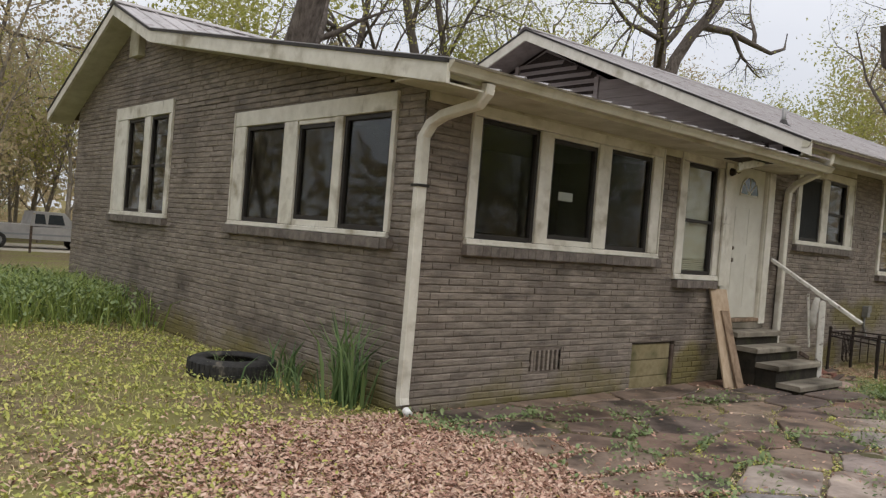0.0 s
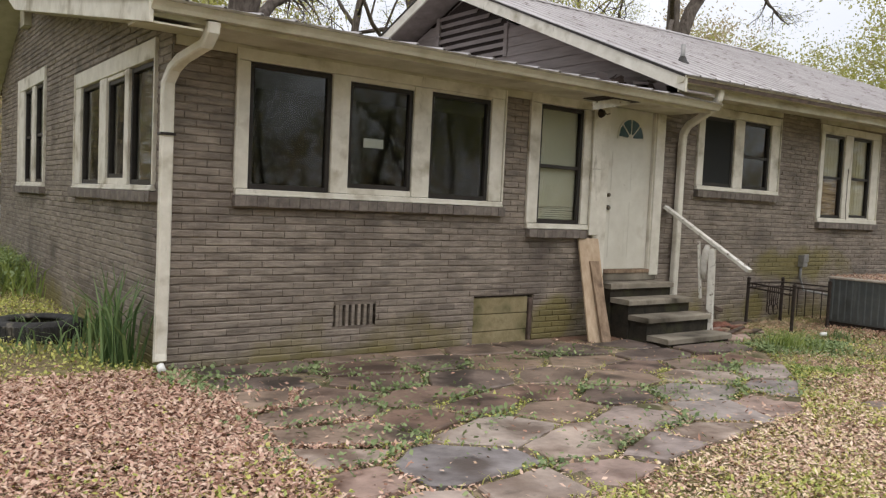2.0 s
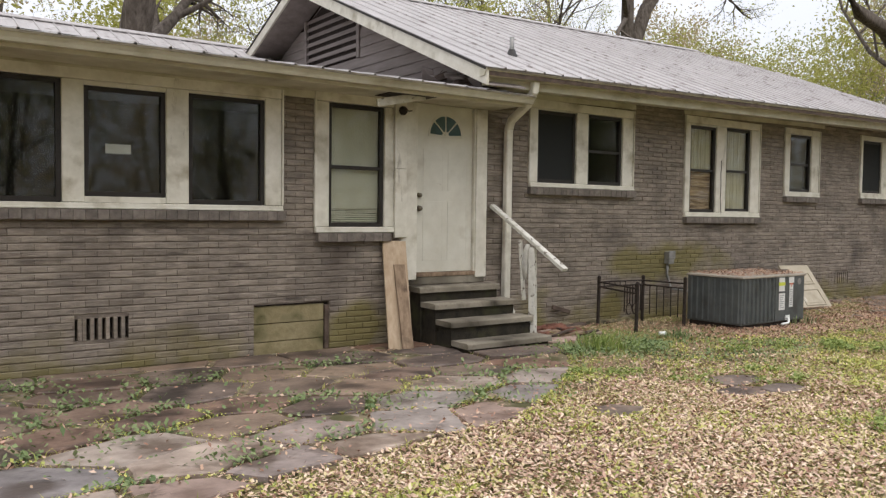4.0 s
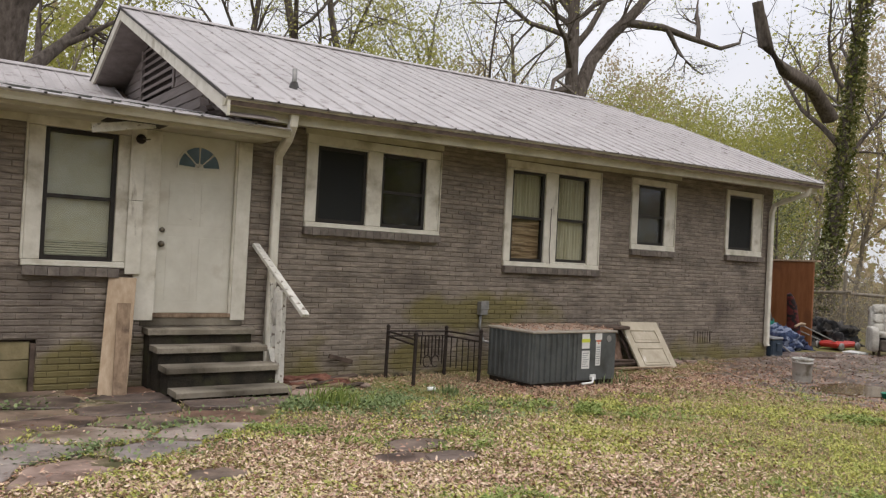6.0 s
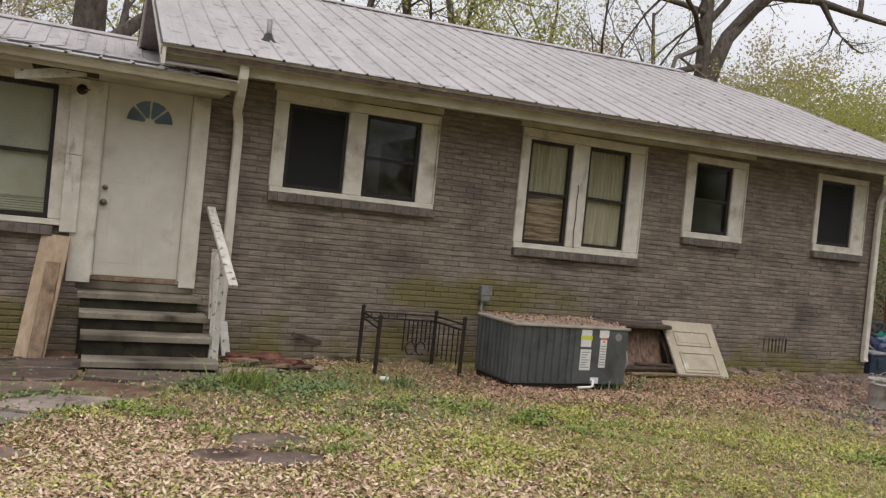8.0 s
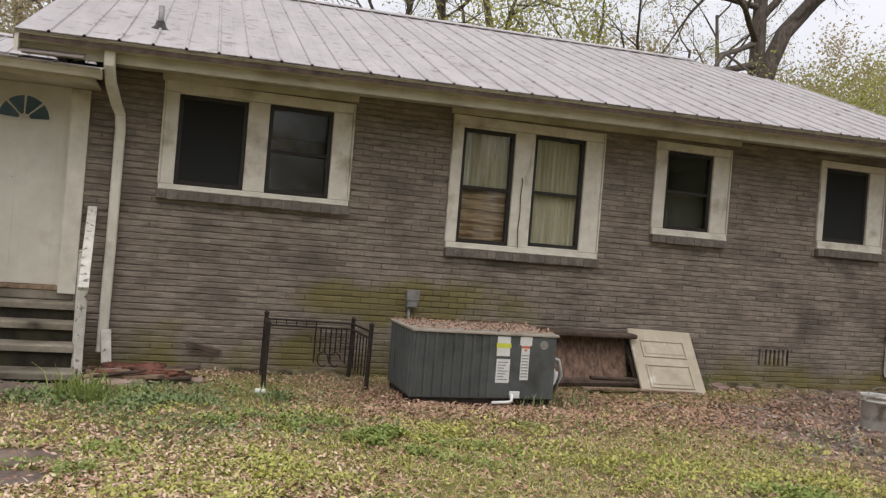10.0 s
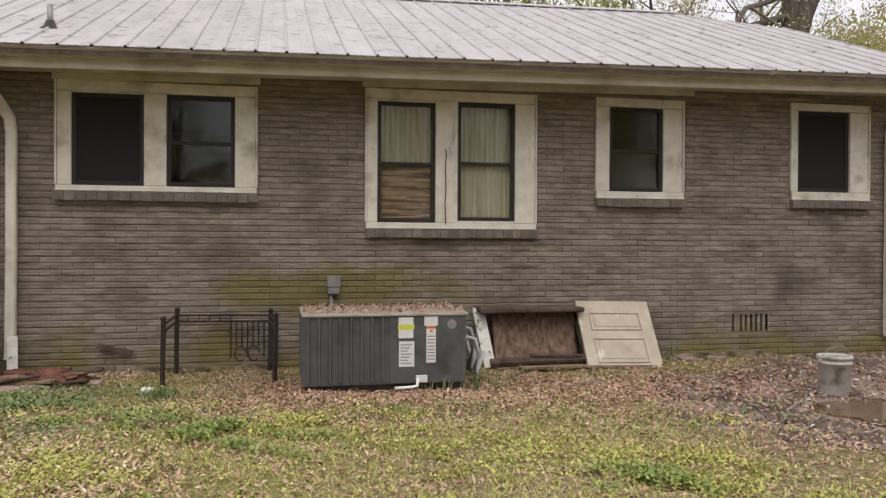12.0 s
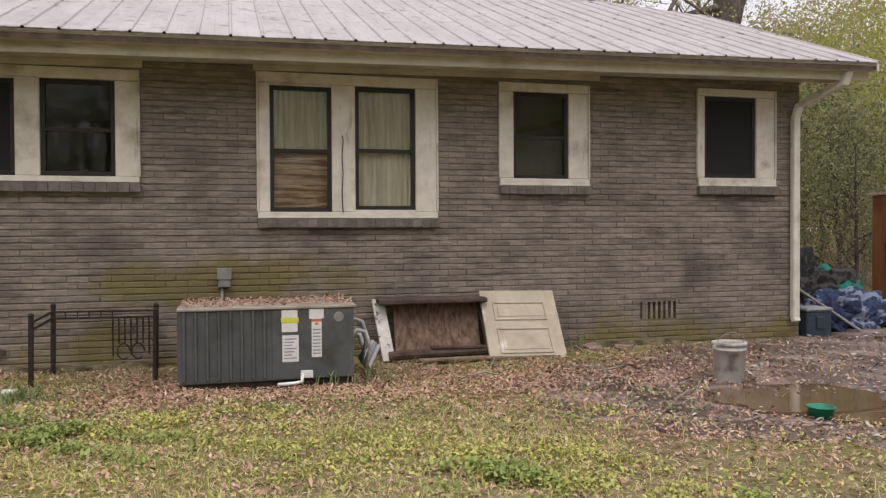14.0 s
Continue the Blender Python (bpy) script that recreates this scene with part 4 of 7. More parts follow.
# hand rail
rail = tagged(empty("hand_rail", 11.14, 4.70, 0.05), "wooden hand rail with peeling white paint beside the steps", "railing")
def beam(p, q, w, h, twist=0.0):
    bm = bmesh.new()
    d = Vector(q) - Vector(p)
    m = Matrix.Translation((Vector(p) + Vector(q)) / 2) @ d.to_track_quat("X", "Z").to_matrix().to_4x4() @ Matrix.Rotation(radians(twist), 4, "X")
    box(bm, -d.length / 2, d.length / 2, -w / 2, w / 2, -h / 2, h / 2, bevel=min(w, h) * 0.12, m=m)
    return bm


part("rail", beam((11.10, 5.47, 1.71), (11.22, 4.24, 0.955), 0.09, 0.045), PEELING, rail)
part("post", beam((11.16, 4.72, 0.02), (11.15, 4.74, 1.20), 0.085, 0.085), PEELING, rail)
part("slat", beam((11.13, 4.86, 0.55), (11.11, 4.92, 1.28), 0.07, 0.022), PEELING, rail)
# rag tied round the post
bm = bmesh.new()
tube(bm, [(11.13, 4.80, 1.24), (11.12, 4.80, 1.16), (11.11, 4.83, 1.02), (11.12, 4.84, 0.90), (11.12, 4.83, 0.80)], [0.03, 0.065, 0.05, 0.055, 0.02], sides=9, flat=0.5)
for v in bm.verts:
    v.co += Vector((1, 1, 0.3)) * 0.012 * noise.noise(v.co * 14)
CLOTH = material("grey_white_cloth", (0.42, 0.40, 0.36), (0.60, 0.58, 0.53), 12, 0.9, 0.5)
tagged(part("rag", bm, CLOTH, smooth=True), "dirty white rag tied to the rail post", "rag")

# boards that lean by the door
tagged(part("plank", beam((9.45, 5.03, 0.055), (9.585, 5.42, 1.27), 0.285, 0.03, 4), LUMBER), "pale new plank leaning on the wall by the steps", "plank", "planks by the steps")
tagged(part("plank", beam((9.50, 4.95, 0.05), (9.585, 5.30, 1.00), 0.135, 0.028, 4), OLDBOARD), "dark stained narrow plank leaning beside the door", "plank", "planks by the steps")

# air bricks and the crawl-space hatch
for x0, x1, z0, z1 in VENTS:
    v = tagged(empty("air_brick", (x0 + x1) / 2, FACE, z0), "slotted brick vent in the foundation wall", "vent")
    # dark sheet closes the slots and carries their inner shade as colour
    part("recess", boxed(x0, x1, FACE + 0.10, FACE + 0.12, z0, z1), IRON, v)
    n = 6
    w = (x1 - x0) / (n + 0.9)
    for k in range(n + 1):
        a = x0 + (k - 0.05) * w + (0 if k else 0.03)
        part("bar", boxed(max(x0, a), min(x1, a + w * 0.52), FACE - 0.004, FACE + 0.08, z0, z1, bevel=0.004), BRICK_PIECE, v)
FOOTING = material("dark_mossy_concrete", (0.085, 0.072, 0.042), (0.25, 0.21, 0.12), 9.0, 0.95, 0.9, 40, stain=(0.05, 0.042, 0.025), stain_scale=4.0, stain_cut=(0.46, 0.6))


def footing(x0, x1, top, seed):
    """A rough strip of old footing that shows at the foot of the wall."""
    n = int((x1 - x0) / 0.07)
    bm = bmesh.new()
    rows = []
    for i in range(n + 1):
        x = x0 + (x1 - x0) * i / n
        h = top * (0.75 + 0.5 * noise.noise(Vector((x * 3.1, seed, 0)))) * min(1.0, 0.25 + 4 * min(i, n - i) / n)
        d = 0.07 + 0.03 * noise.noise(Vector((x * 4.3, seed, 5)))
        rows.append([bm.verts.new(c) for c in ((x, FACE - 0.013, -0.05), (x, FACE - 0.013, h), (x, FACE - d * 0.6, h - 0.01), (x, FACE - d, h * 0.55), (x, FACE - d - 0.02, -0.05))])
    for p, q in zip(rows, rows[1:]):
        for k in range(4):
            bm.faces.new((p[k], p[k + 1], q[k + 1], q[k]))
    bm.faces.new(rows[0])
    bm.faces.new(rows[-1][::-1])
    bmesh.ops.recalc_face_normals(bm, faces=bm.faces)
    return tagged(part("footing", bm, FOOTING), "mossy strip of old footing at the foot of the wall", "footing", kind="structure")


footing(11.9, 14.1, 0.12, 1.0)
footing(18.35, 20.4, 0.14, 2.0)
x0, x1, z0, z1 = CRAWL
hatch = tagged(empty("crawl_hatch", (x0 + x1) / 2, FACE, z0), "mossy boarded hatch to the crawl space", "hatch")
# flat dark strip paints the shade under the lintel
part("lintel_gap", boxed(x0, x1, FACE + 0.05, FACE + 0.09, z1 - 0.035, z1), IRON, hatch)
part("frame_side", boxed(x1 - 0.05, x1, FACE + 0.0, FACE + 0.06, z0 - 0.05, z1 - 0.04, bevel=0.004), DARKWOOD, hatch)
for k in range(3):
    zz = z0 - 0.06 + k * 0.195
    part("board", boxed(x0 + 0.005, x1 - 0.055, FACE + 0.025, FACE + 0.06, zz, zz + 0.188, bevel=0.005, jitter=0.003), MOSSY, hatch)

# cooling unit
AX0, AX1, AY0, AY1, AZ0, AZ1 = 14.22, 15.765, 3.90, 4.80, 0.115, 0.785
unit = tagged(empty("air_conditioner", 15.0, 4.4, AZ0), "grey-green package air conditioner strewn with dead leaves", "air conditioner")
part("body", boxed(AX0 + 0.01, AX1 - 0.01, AY0 + 0.012, AY1, AZ0, AZ1 - 0.02, bevel=0.006), ACPAINT, unit)
part("lid", boxed(AX0 - 0.012, AX1 + 0.012, AY0 - 0.012, AY1 + 0.012, AZ1 - 0.028, AZ1, bevel=0.006), material("pale_lid_metal", (0.26, 0.23, 0.19), (0.40, 0.36, 0.30), 7, 0.7, 0.2), unit, "pale lid and rim")
part("base_rail", boxed(AX0 + 0.03, AX1 - 0.03, AY0 + 0.03, AY1 - 0.03, 0.02, AZ0), IRON, unit)
part("panel", boxed(15.02, AX1 - 0.012, AY0 + 0.002, AY0 + 0.011, AZ0 + 0.01, AZ1 - 0.03, bevel=0.003), ACPAINT, unit, "smooth service panel")
for k in range(8):
    x = AX0 + 0.03 + k * 0.098
    bm = bmesh.new()
    prism(bm, [(x, AY0 + 0.0115), (x + 0.010, AY0 - 0.013), (x + 0.026, AY0 - 0.013), (x + 0.036, AY0 + 0.0115)], AZ0 + 0.03, AZ1 - 0.035, "z")
    part("rib", bm, ACPAINT, unit)
for k in range(9):
    y = AY0 + 0.045 + k * 0.096
    bm = bmesh.new()
    prism(bm, [(AX0 + 0.0095, y), (AX0 - 0.011, y + 0.010), (AX0 - 0.011, y + 0.024), (AX0 + 0.0095, y + 0.03)], AZ0 + 0.03, AZ1 - 0.035, "z")
    part("rib", bm, ACPAINT, unit)
def ac(px, py):
    return AX0 + (px - 320) * 0.00502, AZ1 - (py - 545) * 0.00480


def sticker(name, p0, p1, mat, lift=0.0, label=""):
    (xa, za), (xb, zb) = ac(*p0), ac(*p1)
    part(name, boxed(xa, xb, AY0 - 0.001 - lift, AY0 + 0.0025, zb, za), mat, unit, label)


sticker("label", (496, 553), (524, 594), LABELWHITE, 0, "white warning label")
sticker("label_band", (495, 567), (526, 577), LABELYELLOW, 0.001, "yellow-green band")
sticker("label", (497, 600), (526, 650), LABELWHITE, 0, "white data label")
for k in range(7):
    sticker("printed_line", (500, 606 + k * 6), (522 - (k % 3) * 4, 608.2 + k * 6), LABELGREY, 0.001)
sticker("label", (545, 552), (571, 570), LABELWHITE)
sticker("label", (549, 570), (567, 643), LABELWHITE)
sticker("label_band", (549, 571), (567, 576), LABELRED, 0.001, "red band")
sticker("label_band", (555, 578), (561, 582), LABELRED, 0.001)
for k in range(8):
    sticker("printed_line", (551, 590 + k * 6.4), (565, 592.5 + k * 6.4), LABELGREY, 0.001)
bx, bz = ac(598, 568)
bm = bmesh.new()
lathe(bm, [(0.001, 0.004), (0.032, 0.004), (0.036, 0.006), (0.044, 0.006), (0.046, 0.0)], 20)
bmesh.ops.transform(bm, matrix=Matrix.Translation((bx, AY0 + 0.002, bz)) @ Matrix.Rotation(radians(90), 4, "X"), verts=bm.verts)
part("badge", bm, GREYMETAL, unit, "small round plain badge")
bm = bmesh.new()
tube(bm, [(15.28, AY0 + 0.01, 0.165), (15.28, AY0 - 0.05, 0.165), (15.275, AY0 - 0.06, 0.11), (15.22, AY0 - 0.075, 0.10), (15.06, AY0 - 0.08, 0.095)], 0.016, sides=8)
part("drain_pipe", bm, PVC, unit, "white plastic drain pipe", smooth=True)
part("drain_box", boxed(15.27, 15.38, AY0 - 0.012, AY0, 0.13, 0.20, bevel=0.003), LABELWHITE, unit)
for k, (dy, h) in enumerate(((0.25, 0.42), (0.45, 0.50), (0.6, 0.35))):
    bm = bmesh.new()
    y = AY0 + dy
    tube(bm, [(AX1 - 0.01, y, h), (AX1 + 0.06, y, h + 0.10), (AX1 + 0.13, y - 0.03, h + 0.08), (AX1 + 0.18, y - 0.02, h - 0.08), (AX1 + 0.14, y + 0.02, 0.20), (AX1 + 0.20, y + 0.2, 0.11), (AX1 + 0.34, y + 0.42, 0.30)], 0.022, sides=8)
    part("hose", bm, LABELGREY if k == 1 else material("pale_hose_wrap", (0.34, 0.35, 0.35), (0.50, 0.50, 0.48), 12, 0.6, 0.2), unit, "grey insulated hose", smooth=True)
# leaves heaped on the lid come with the litter below

# electric switch box on the wall
sw = tagged(empty("electric_switch_box", 14.60, FACE - 0.04, 0.85), "grey metal disconnect box on the brick wall", "electric box")
part("case", boxed(14.535, 14.665, FACE - 0.10, FACE - 0.006, 0.87, 1.06, bevel=0.006), GREYMETAL, sw)
part("cover", boxed(14.525, 14.675, FACE - 0.112, FACE - 0.10, 0.95, 1.075, bevel=0.004), GREYMETAL, sw)
bm = bmesh.new()
tube(bm, [(14.58, FACE - 0.04, 0.88), (14.57, FACE - 0.04, 0.70), (14.60, FACE - 0.1, 0.50), (14.65, AY1 + 0.02, 0.45)], 0.02, sides=8)
part("conduit", bm, GREYMETAL, sw, smooth=True)

# low iron fence
fence = tagged(empty("iron_fence", 13.4, 4.9, 0.05), "low rusty wrought-iron fence panels against the wall", "fence")
for x, y, z in ((12.90, 4.60, 0.695), (12.94, 5.33, 0.725), (13.965, 4.65, 0.715), (13.91, 5.36, 0.70)):
    bm = bmesh.new()
    tube(bm, [(x, y, 0.02), (x + 0.01, y, z)], 0.024, sides=8)
    lathe(bm, [(0.026, 0), (0.03, 0.012), (0.018, 0.03), (0.001, 0.038)], 8, (x + 0.01, y, z - 0.008))
    part("post", bm, IRON, fence)
def bar(p, q, r=0.009):
    bm = bmesh.new()
    tube(bm, [p, q], r, sides=6)
    return part("bar", bm, IRON, fence)


CORNER = {"front_a": (12.90, 4.60), "back_a": (12.94, 5.33), "front_b": (13.965, 4.65), "back_b": (13.91, 5.36)}
for p, q, za, zb in (("front_a", "back_a", 0.63, 0.665), ("front_a", "back_a", 0.56, 0.60), ("back_a", "back_b", 0.665, 0.65), ("back_a", "back_b", 0.60, 0.585), ("back_b", "front_b", 0.65, 0.65), ("back_b", "front_b", 0.585, 0.58)):
    bar((*CORNER[p], za), (*CORNER[q], zb), 0.012)
for k in range(5):
    bar((13.06 + k * 0.11, 5.335, 0.60), (13.06 + k * 0.11, 5.335, 0.66), 0.006)
for k in range(7):
    x = 13.50 + k * 0.058
    bar((x, 5.345, 0.20 if k % 3 == 0 else 0.32), (x, 5.345, 0.60), 0.009)
for k in range(5):
    y = 4.75 + k * 0.12
    bar((13.96 - 0.05 * (y - 4.65) / 0.7, y, 0.16), (13.96 - 0.05 * (y - 4.65) / 0.7, y, 0.585), 0.008)
for k in range(2):
    bm = bmesh.new()
    c = Vector((13.60 + 0.14 * k, 5.345, 0.24))
    tube(bm, [c + Vector((0.06 * math.cos(a), 0, 0.08 * math.sin(a))) for a in np.linspace(0, 5.4, 14)], 0.008, sides=6)
    part("scroll", bm, IRON, fence)

# stick of wood and stones along the foot of the wall
tagged(part("scrap_board", beam((12.14, FACE - 0.07, 0.345), (12.49, FACE - 0.05, 0.255), 0.03, 0.055), DARKWOOD), "dark scrap of board caught on the wall", "board")
for k, (x, y, s) in enumerate(((11.38, 5.05, 0.16), (11.62, 4.92, 0.2), (11.85, 4.86, 0.17), (11.55, 4.60, 0.22), (11.30, 4.55, 0.2), (12.05, 5.10, 0.12), (18.8, 5.3, 0.13), (19.2, 5.28, 0.1))):
    bm = bmesh.new()
    box(bm, -s, s, -s * 0.7, s * 0.7, -0.02, 0.035, bevel=0.01, m=Matrix.Translation((x, y, float(ground_z(x, y)) + 0.012)) @ Matrix.Rotation(k * 1.3, 4, "Z") @ Matrix.Rotation(0.08 * math.sin(k * 2), 4, "X"), jitter=0.02)
    tagged(part("stone_slab", bm, PINKSTONE), "broken reddish stone slab on the ground", "stone", "loose stone slabs")
tagged(part("timber_scrap", beam((11.30, 4.72, 0.09), (11.95, 4.62, 0.12), 0.11, 0.03), OLDBOARD), "broken grey board lying by the steps", "board")
tagged(part("timber_scrap", beam((11.38, 5.22, 0.06), (11.33, 5.38, 0.46), 0.10, 0.025), PEELING), "short white board leaning at the downspout", "board")
PILE = random.Random(29)
for k in range(13):
    x, y = PILE.uniform(11.32, 12.1), PILE.uniform(4.62, 5.15)
    turn, half = PILE.uniform(-0.5, 0.7), PILE.uniform(0.10, 0.26)
    z = float(ground_z(x, y)) + 0.03 + 0.018 * (k % 4)
    p = (x - half * math.cos(turn), y - half * math.sin(turn) * 0.6, z - 0.01)
    q = (x + half * math.cos(turn), y + half * math.sin(turn) * 0.6, z + PILE.uniform(0.0, 0.05))
    stock, words = ((OLDBOARD, "broken grey board in the heap by the steps"), (DARKWOOD, "dark rotten board in the heap by the steps"), (PINKSTONE, "reddish broken piece in the heap by the steps"))[k % 3]
    tagged(part("broken_board", beam(p, q, PILE.uniform(0.05, 0.11), 0.022, PILE.uniform(-14, 14)), stock), words, "board", "broken boards by the steps")
bm = bmesh.new()
tube(bm, [(12.79, 4.12, 0.10), (12.88, 4.09, 0.10)], 0.026, sides=10)
tagged(part("plastic_cup", bm, PVC, smooth=True), "white plastic cup lying in the weeds", "cup")

# wrecked cabinet and a broken door leaning on the wall
wreck = tagged(empty("wrecked_cabinet", 16.8, 5.1, 0.05), "rotten brown wooden cabinet front leaning on the wall", "cabinet")
ROTTEN = material("peeling_brown_veneer", (0.07, 0.042, 0.03), (0.27, 0.175, 0.125), 5, 0.8, 0.7, 30, stretch=(5, 5, 0.7), stain=(0.27, 0.18, 0.14), stain_scale=6.0, stain_cut=(0.60, 0.68))
part("back_panel", beam((16.90, 5.20, 0.10), (16.90, 5.40, 0.68), 0.98, 0.02), ROTTEN, wreck)
part("top_ledge", boxed(16.22, 17.46, 5.14, 5.46, 0.655, 0.715, bevel=0.015, jitter=0.006), DARKWOOD, wreck, "dark mossy ledge")
part("side_board", beam((16.30, 5.02, 0.06), (16.24, 5.36, 0.70), 0.14, 0.025), PEELING, wreck, "white side board")
part("side_board", beam((17.45, 5.05, 0.10), (17.42, 5.38, 0.68), 0.06, 0.03), DARKWOOD, wreck)
bm = bmesh.new()
tube(bm, [(16.30, 5.02, 0.115), (16.45, 5.01, 0.125), (17.3, 5.0, 0.14), (17.50, 5.0, 0.15)], [0.05, 0.055, 0.05, 0.065], sides=9)
part("bottom_rail", bm, DARKWOOD, wreck)
part("broken_slat", beam((16.75, 4.98, 0.20), (17.35, 4.97, 0.185), 0.05, 0.03), DARKWOOD, wreck)
part("broken_slat", beam((16.6, 4.88, 0.08), (17.3, 4.84, 0.085), 0.09, 0.025), OLDBOARD, wreck)
oldd = tagged(empty("broken_panel_door", 17.95, 5.1, 0.05), "dirty cream panel door fragment leaning on the wall", "door")
TAN = material("dirty_cream_paint", (0.36, 0.31, 0.23), (0.49, 0.435, 0.34), 4, 0.6, 0.2, 20, stain=(0.70, 0.67, 0.60), stain_scale=3.0, stain_cut=(0.62, 0.72))
def on_door(u0, u1, w0, w1, d0, d1):
    b2 = bmesh.new()
    base, topv = Vector((17.375, 4.84, 0.045)), Vector((17.41, 5.36, 0.755))
    up = (topv - base).normalized()
    right = Vector((1, 0.0, -0.02)).normalized()
    nrm = right.cross(up).normalized()
    mm = Matrix((right, nrm, up)).transposed().to_4x4()
    mm.translation = base
    box(b2, u0, u1, d0, d1, w0, w1, bevel=0.004, m=mm)
    return b2


part("leaf", on_door(0, 0.905, 0.0, 0.88, 0.0, 0.035), TAN, oldd)
for u0, u1, w0, w1 in ((0.15, 0.74, 0.08, 0.36), (0.15, 0.74, 0.50, 0.70)):
    for q in ((u0, u1, w1, w1 + 0.02), (u0, u1, w0 - 0.02, w0), (u0 - 0.02, u0, w0 - 0.02, w1 + 0.02), (u1, u1 + 0.02, w0 - 0.02, w1 + 0.02)):
        part("moulding", on_door(*q, 0.034, 0.050), TAN, oldd)
    part("panel", on_door(u0 + 0.03, u1 - 0.03, w0 + 0.03, w1 - 0.03, 0.034, 0.042), TAN, oldd)
tagged(part("timber_scrap", beam((17.3, 4.80, 0.085), (18.3, 4.90, 0.06), 0.12, 0.025), OLDBOARD), "grey board lying in the leaves", "board")

# bucket, bowl
def bucket(x, y, label):
    z = float(ground_z(x, y)) - 0.01
    b0 = tagged(empty("bucket", x, y, z), label, "bucket")
    PAIL = material("dirty_white_plastic", (0.40, 0.39, 0.36), (0.58, 0.57, 0.53), 6, 0.5, 0.1, 20, stain=(0.22, 0.20, 0.16), stain_scale=5.0, stain_cut=(0.5, 0.62))
    bm = bmesh.new()
    lathe(bm, [(0.001, 0.0), (0.132, 0.0), (0.137, 0.01), (0.148, 0.30), (0.156, 0.302), (0.156, 0.318), (0.149, 0.32), (0.150, 0.345), (0.160, 0.347), (0.160, 0.375), (0.150, 0.378), (0.146, 0.36), (0.135, 0.03), (0.001, 0.03)], 28, (x, y, z))
    part("pail", bm, PAIL, b0, smooth=True)
    bm = bmesh.new()
    tube(bm, [(x + 0.155 * math.cos(a), y - 0.05 * math.sin(a) , z + 0.33 + 0.14 * math.sin(a)) for a in np.linspace(0, math.pi, 12)], 0.004, sides=6)
    part("handle", bm, GREYMETAL, b0)
    for s in (-1, 1):
        part("ear", boxed(x + s * 0.158 - 0.012, x + s * 0.158 + 0.012, y - 0.02, y + 0.02, z + 0.315, z + 0.35, bevel=0.004), PAIL, b0)


bucket(19.20, 3.18, "dirty white plastic bucket on wet ground")
GREENP = material("green_plastic", (0.01, 0.17, 0.10), (0.02, 0.24, 0.15), 6, 0.4, 0.1, stain=(0.02, 0.10, 0.06), stain_scale=5)
bm = bmesh.new()
lathe(bm, [(0.001, 0.0), (0.078, 0.0), (0.098, 0.09), (0.107, 0.092), (0.107, 0.10), (0.092, 0.098), (0.074, 0.013), (0.001, 0.013)], 24, (19.05, 1.80, float(ground_z(19.05, 1.80)) + 0.008))
tagged(part("plastic_bowl", bm, GREENP, smooth=True), "green plastic bowl on the muddy ground", "bowl")

# tyre, pipe end, plants by the gable
tyre = tagged(empty("tyre", 3.85, 7.40, 0.08), "old black truck tyre lying flat with weeds in it", "tyre")
bm = bmesh.new()
tz = float(ground_z(3.85, 7.40)) - 0.02
lathe(bm, [(0.25, 0.03), (0.30, 0.0), (0.38, 0.01), (0.425, 0.05), (0.43, 0.11), (0.425, 0.17), (0.38, 0.215), (0.30, 0.22), (0.26, 0.20), (0.25, 0.18), (0.29, 0.17), (0.33, 0.11), (0.29, 0.05), (0.25, 0.03)], 44, (3.85, 7.40, tz))
part("carcass", bm, RUBBER, tyre, smooth=True)
for k in range(44):
    a = 2 * math.pi * k / 44
    bm = bmesh.new()
    box(bm, 0.420, 0.437, -0.018, 0.018, tz + 0.035, tz + 0.19, bevel=0.003, m=Matrix.Translation((3.85, 7.40, 0)) @ Matrix.Rotation(a, 4, "Z"))
    part("tread_block", bm, RUBBER, tyre)
bm = bmesh.new()
rings = lathe(bm, [(0.012, 0.0), (0.032, 0.0), (0.034, 0.07), (0.029, 0.07), (0.029, 0.01), (0.012, 0.01)], 18)
bmesh.ops.transform(bm, matrix=Matrix.Translation((4.44, 5.28, 0.115)) @ Matrix.Rotation(radians(-68), 4, "X") @ Matrix.Rotation(0.1, 4, "Y"), verts=bm.verts)
bmesh.ops.recalc_face_normals(bm, faces=bm.faces)
tagged(part("drain_pipe_end", bm, PVC, smooth=True), "white plastic drain pipe end below the downspout", "pipe")

# rotten boards at the foot of the upper gable
rot = tagged(empty("rotten_boards", 10.8, 5.8, 3.3), "rotten broken boards at the foot of the gable", "board")
for k in range(9):
    y = 5.35 + k * 0.13
    z = float(low_roof(y)) + 0.07 + 0.035 * (k % 3)
    bm = bmesh.new()
    box(bm, -0.11, 0.11, -0.09, 0.09, -0.012, 0.012, bevel=0.003, jitter=0.02, m=Matrix.Translation((10.72 + 0.03 * math.sin(k * 2.1), y, z)) @ Euler((0.6 * math.sin(k * 1.7), 0.9 * math.cos(k * 2.3), k * 0.9)).to_matrix().to_4x4())
    part("splinter", bm, DARKWOOD if k % 2 else SIDING, rot)

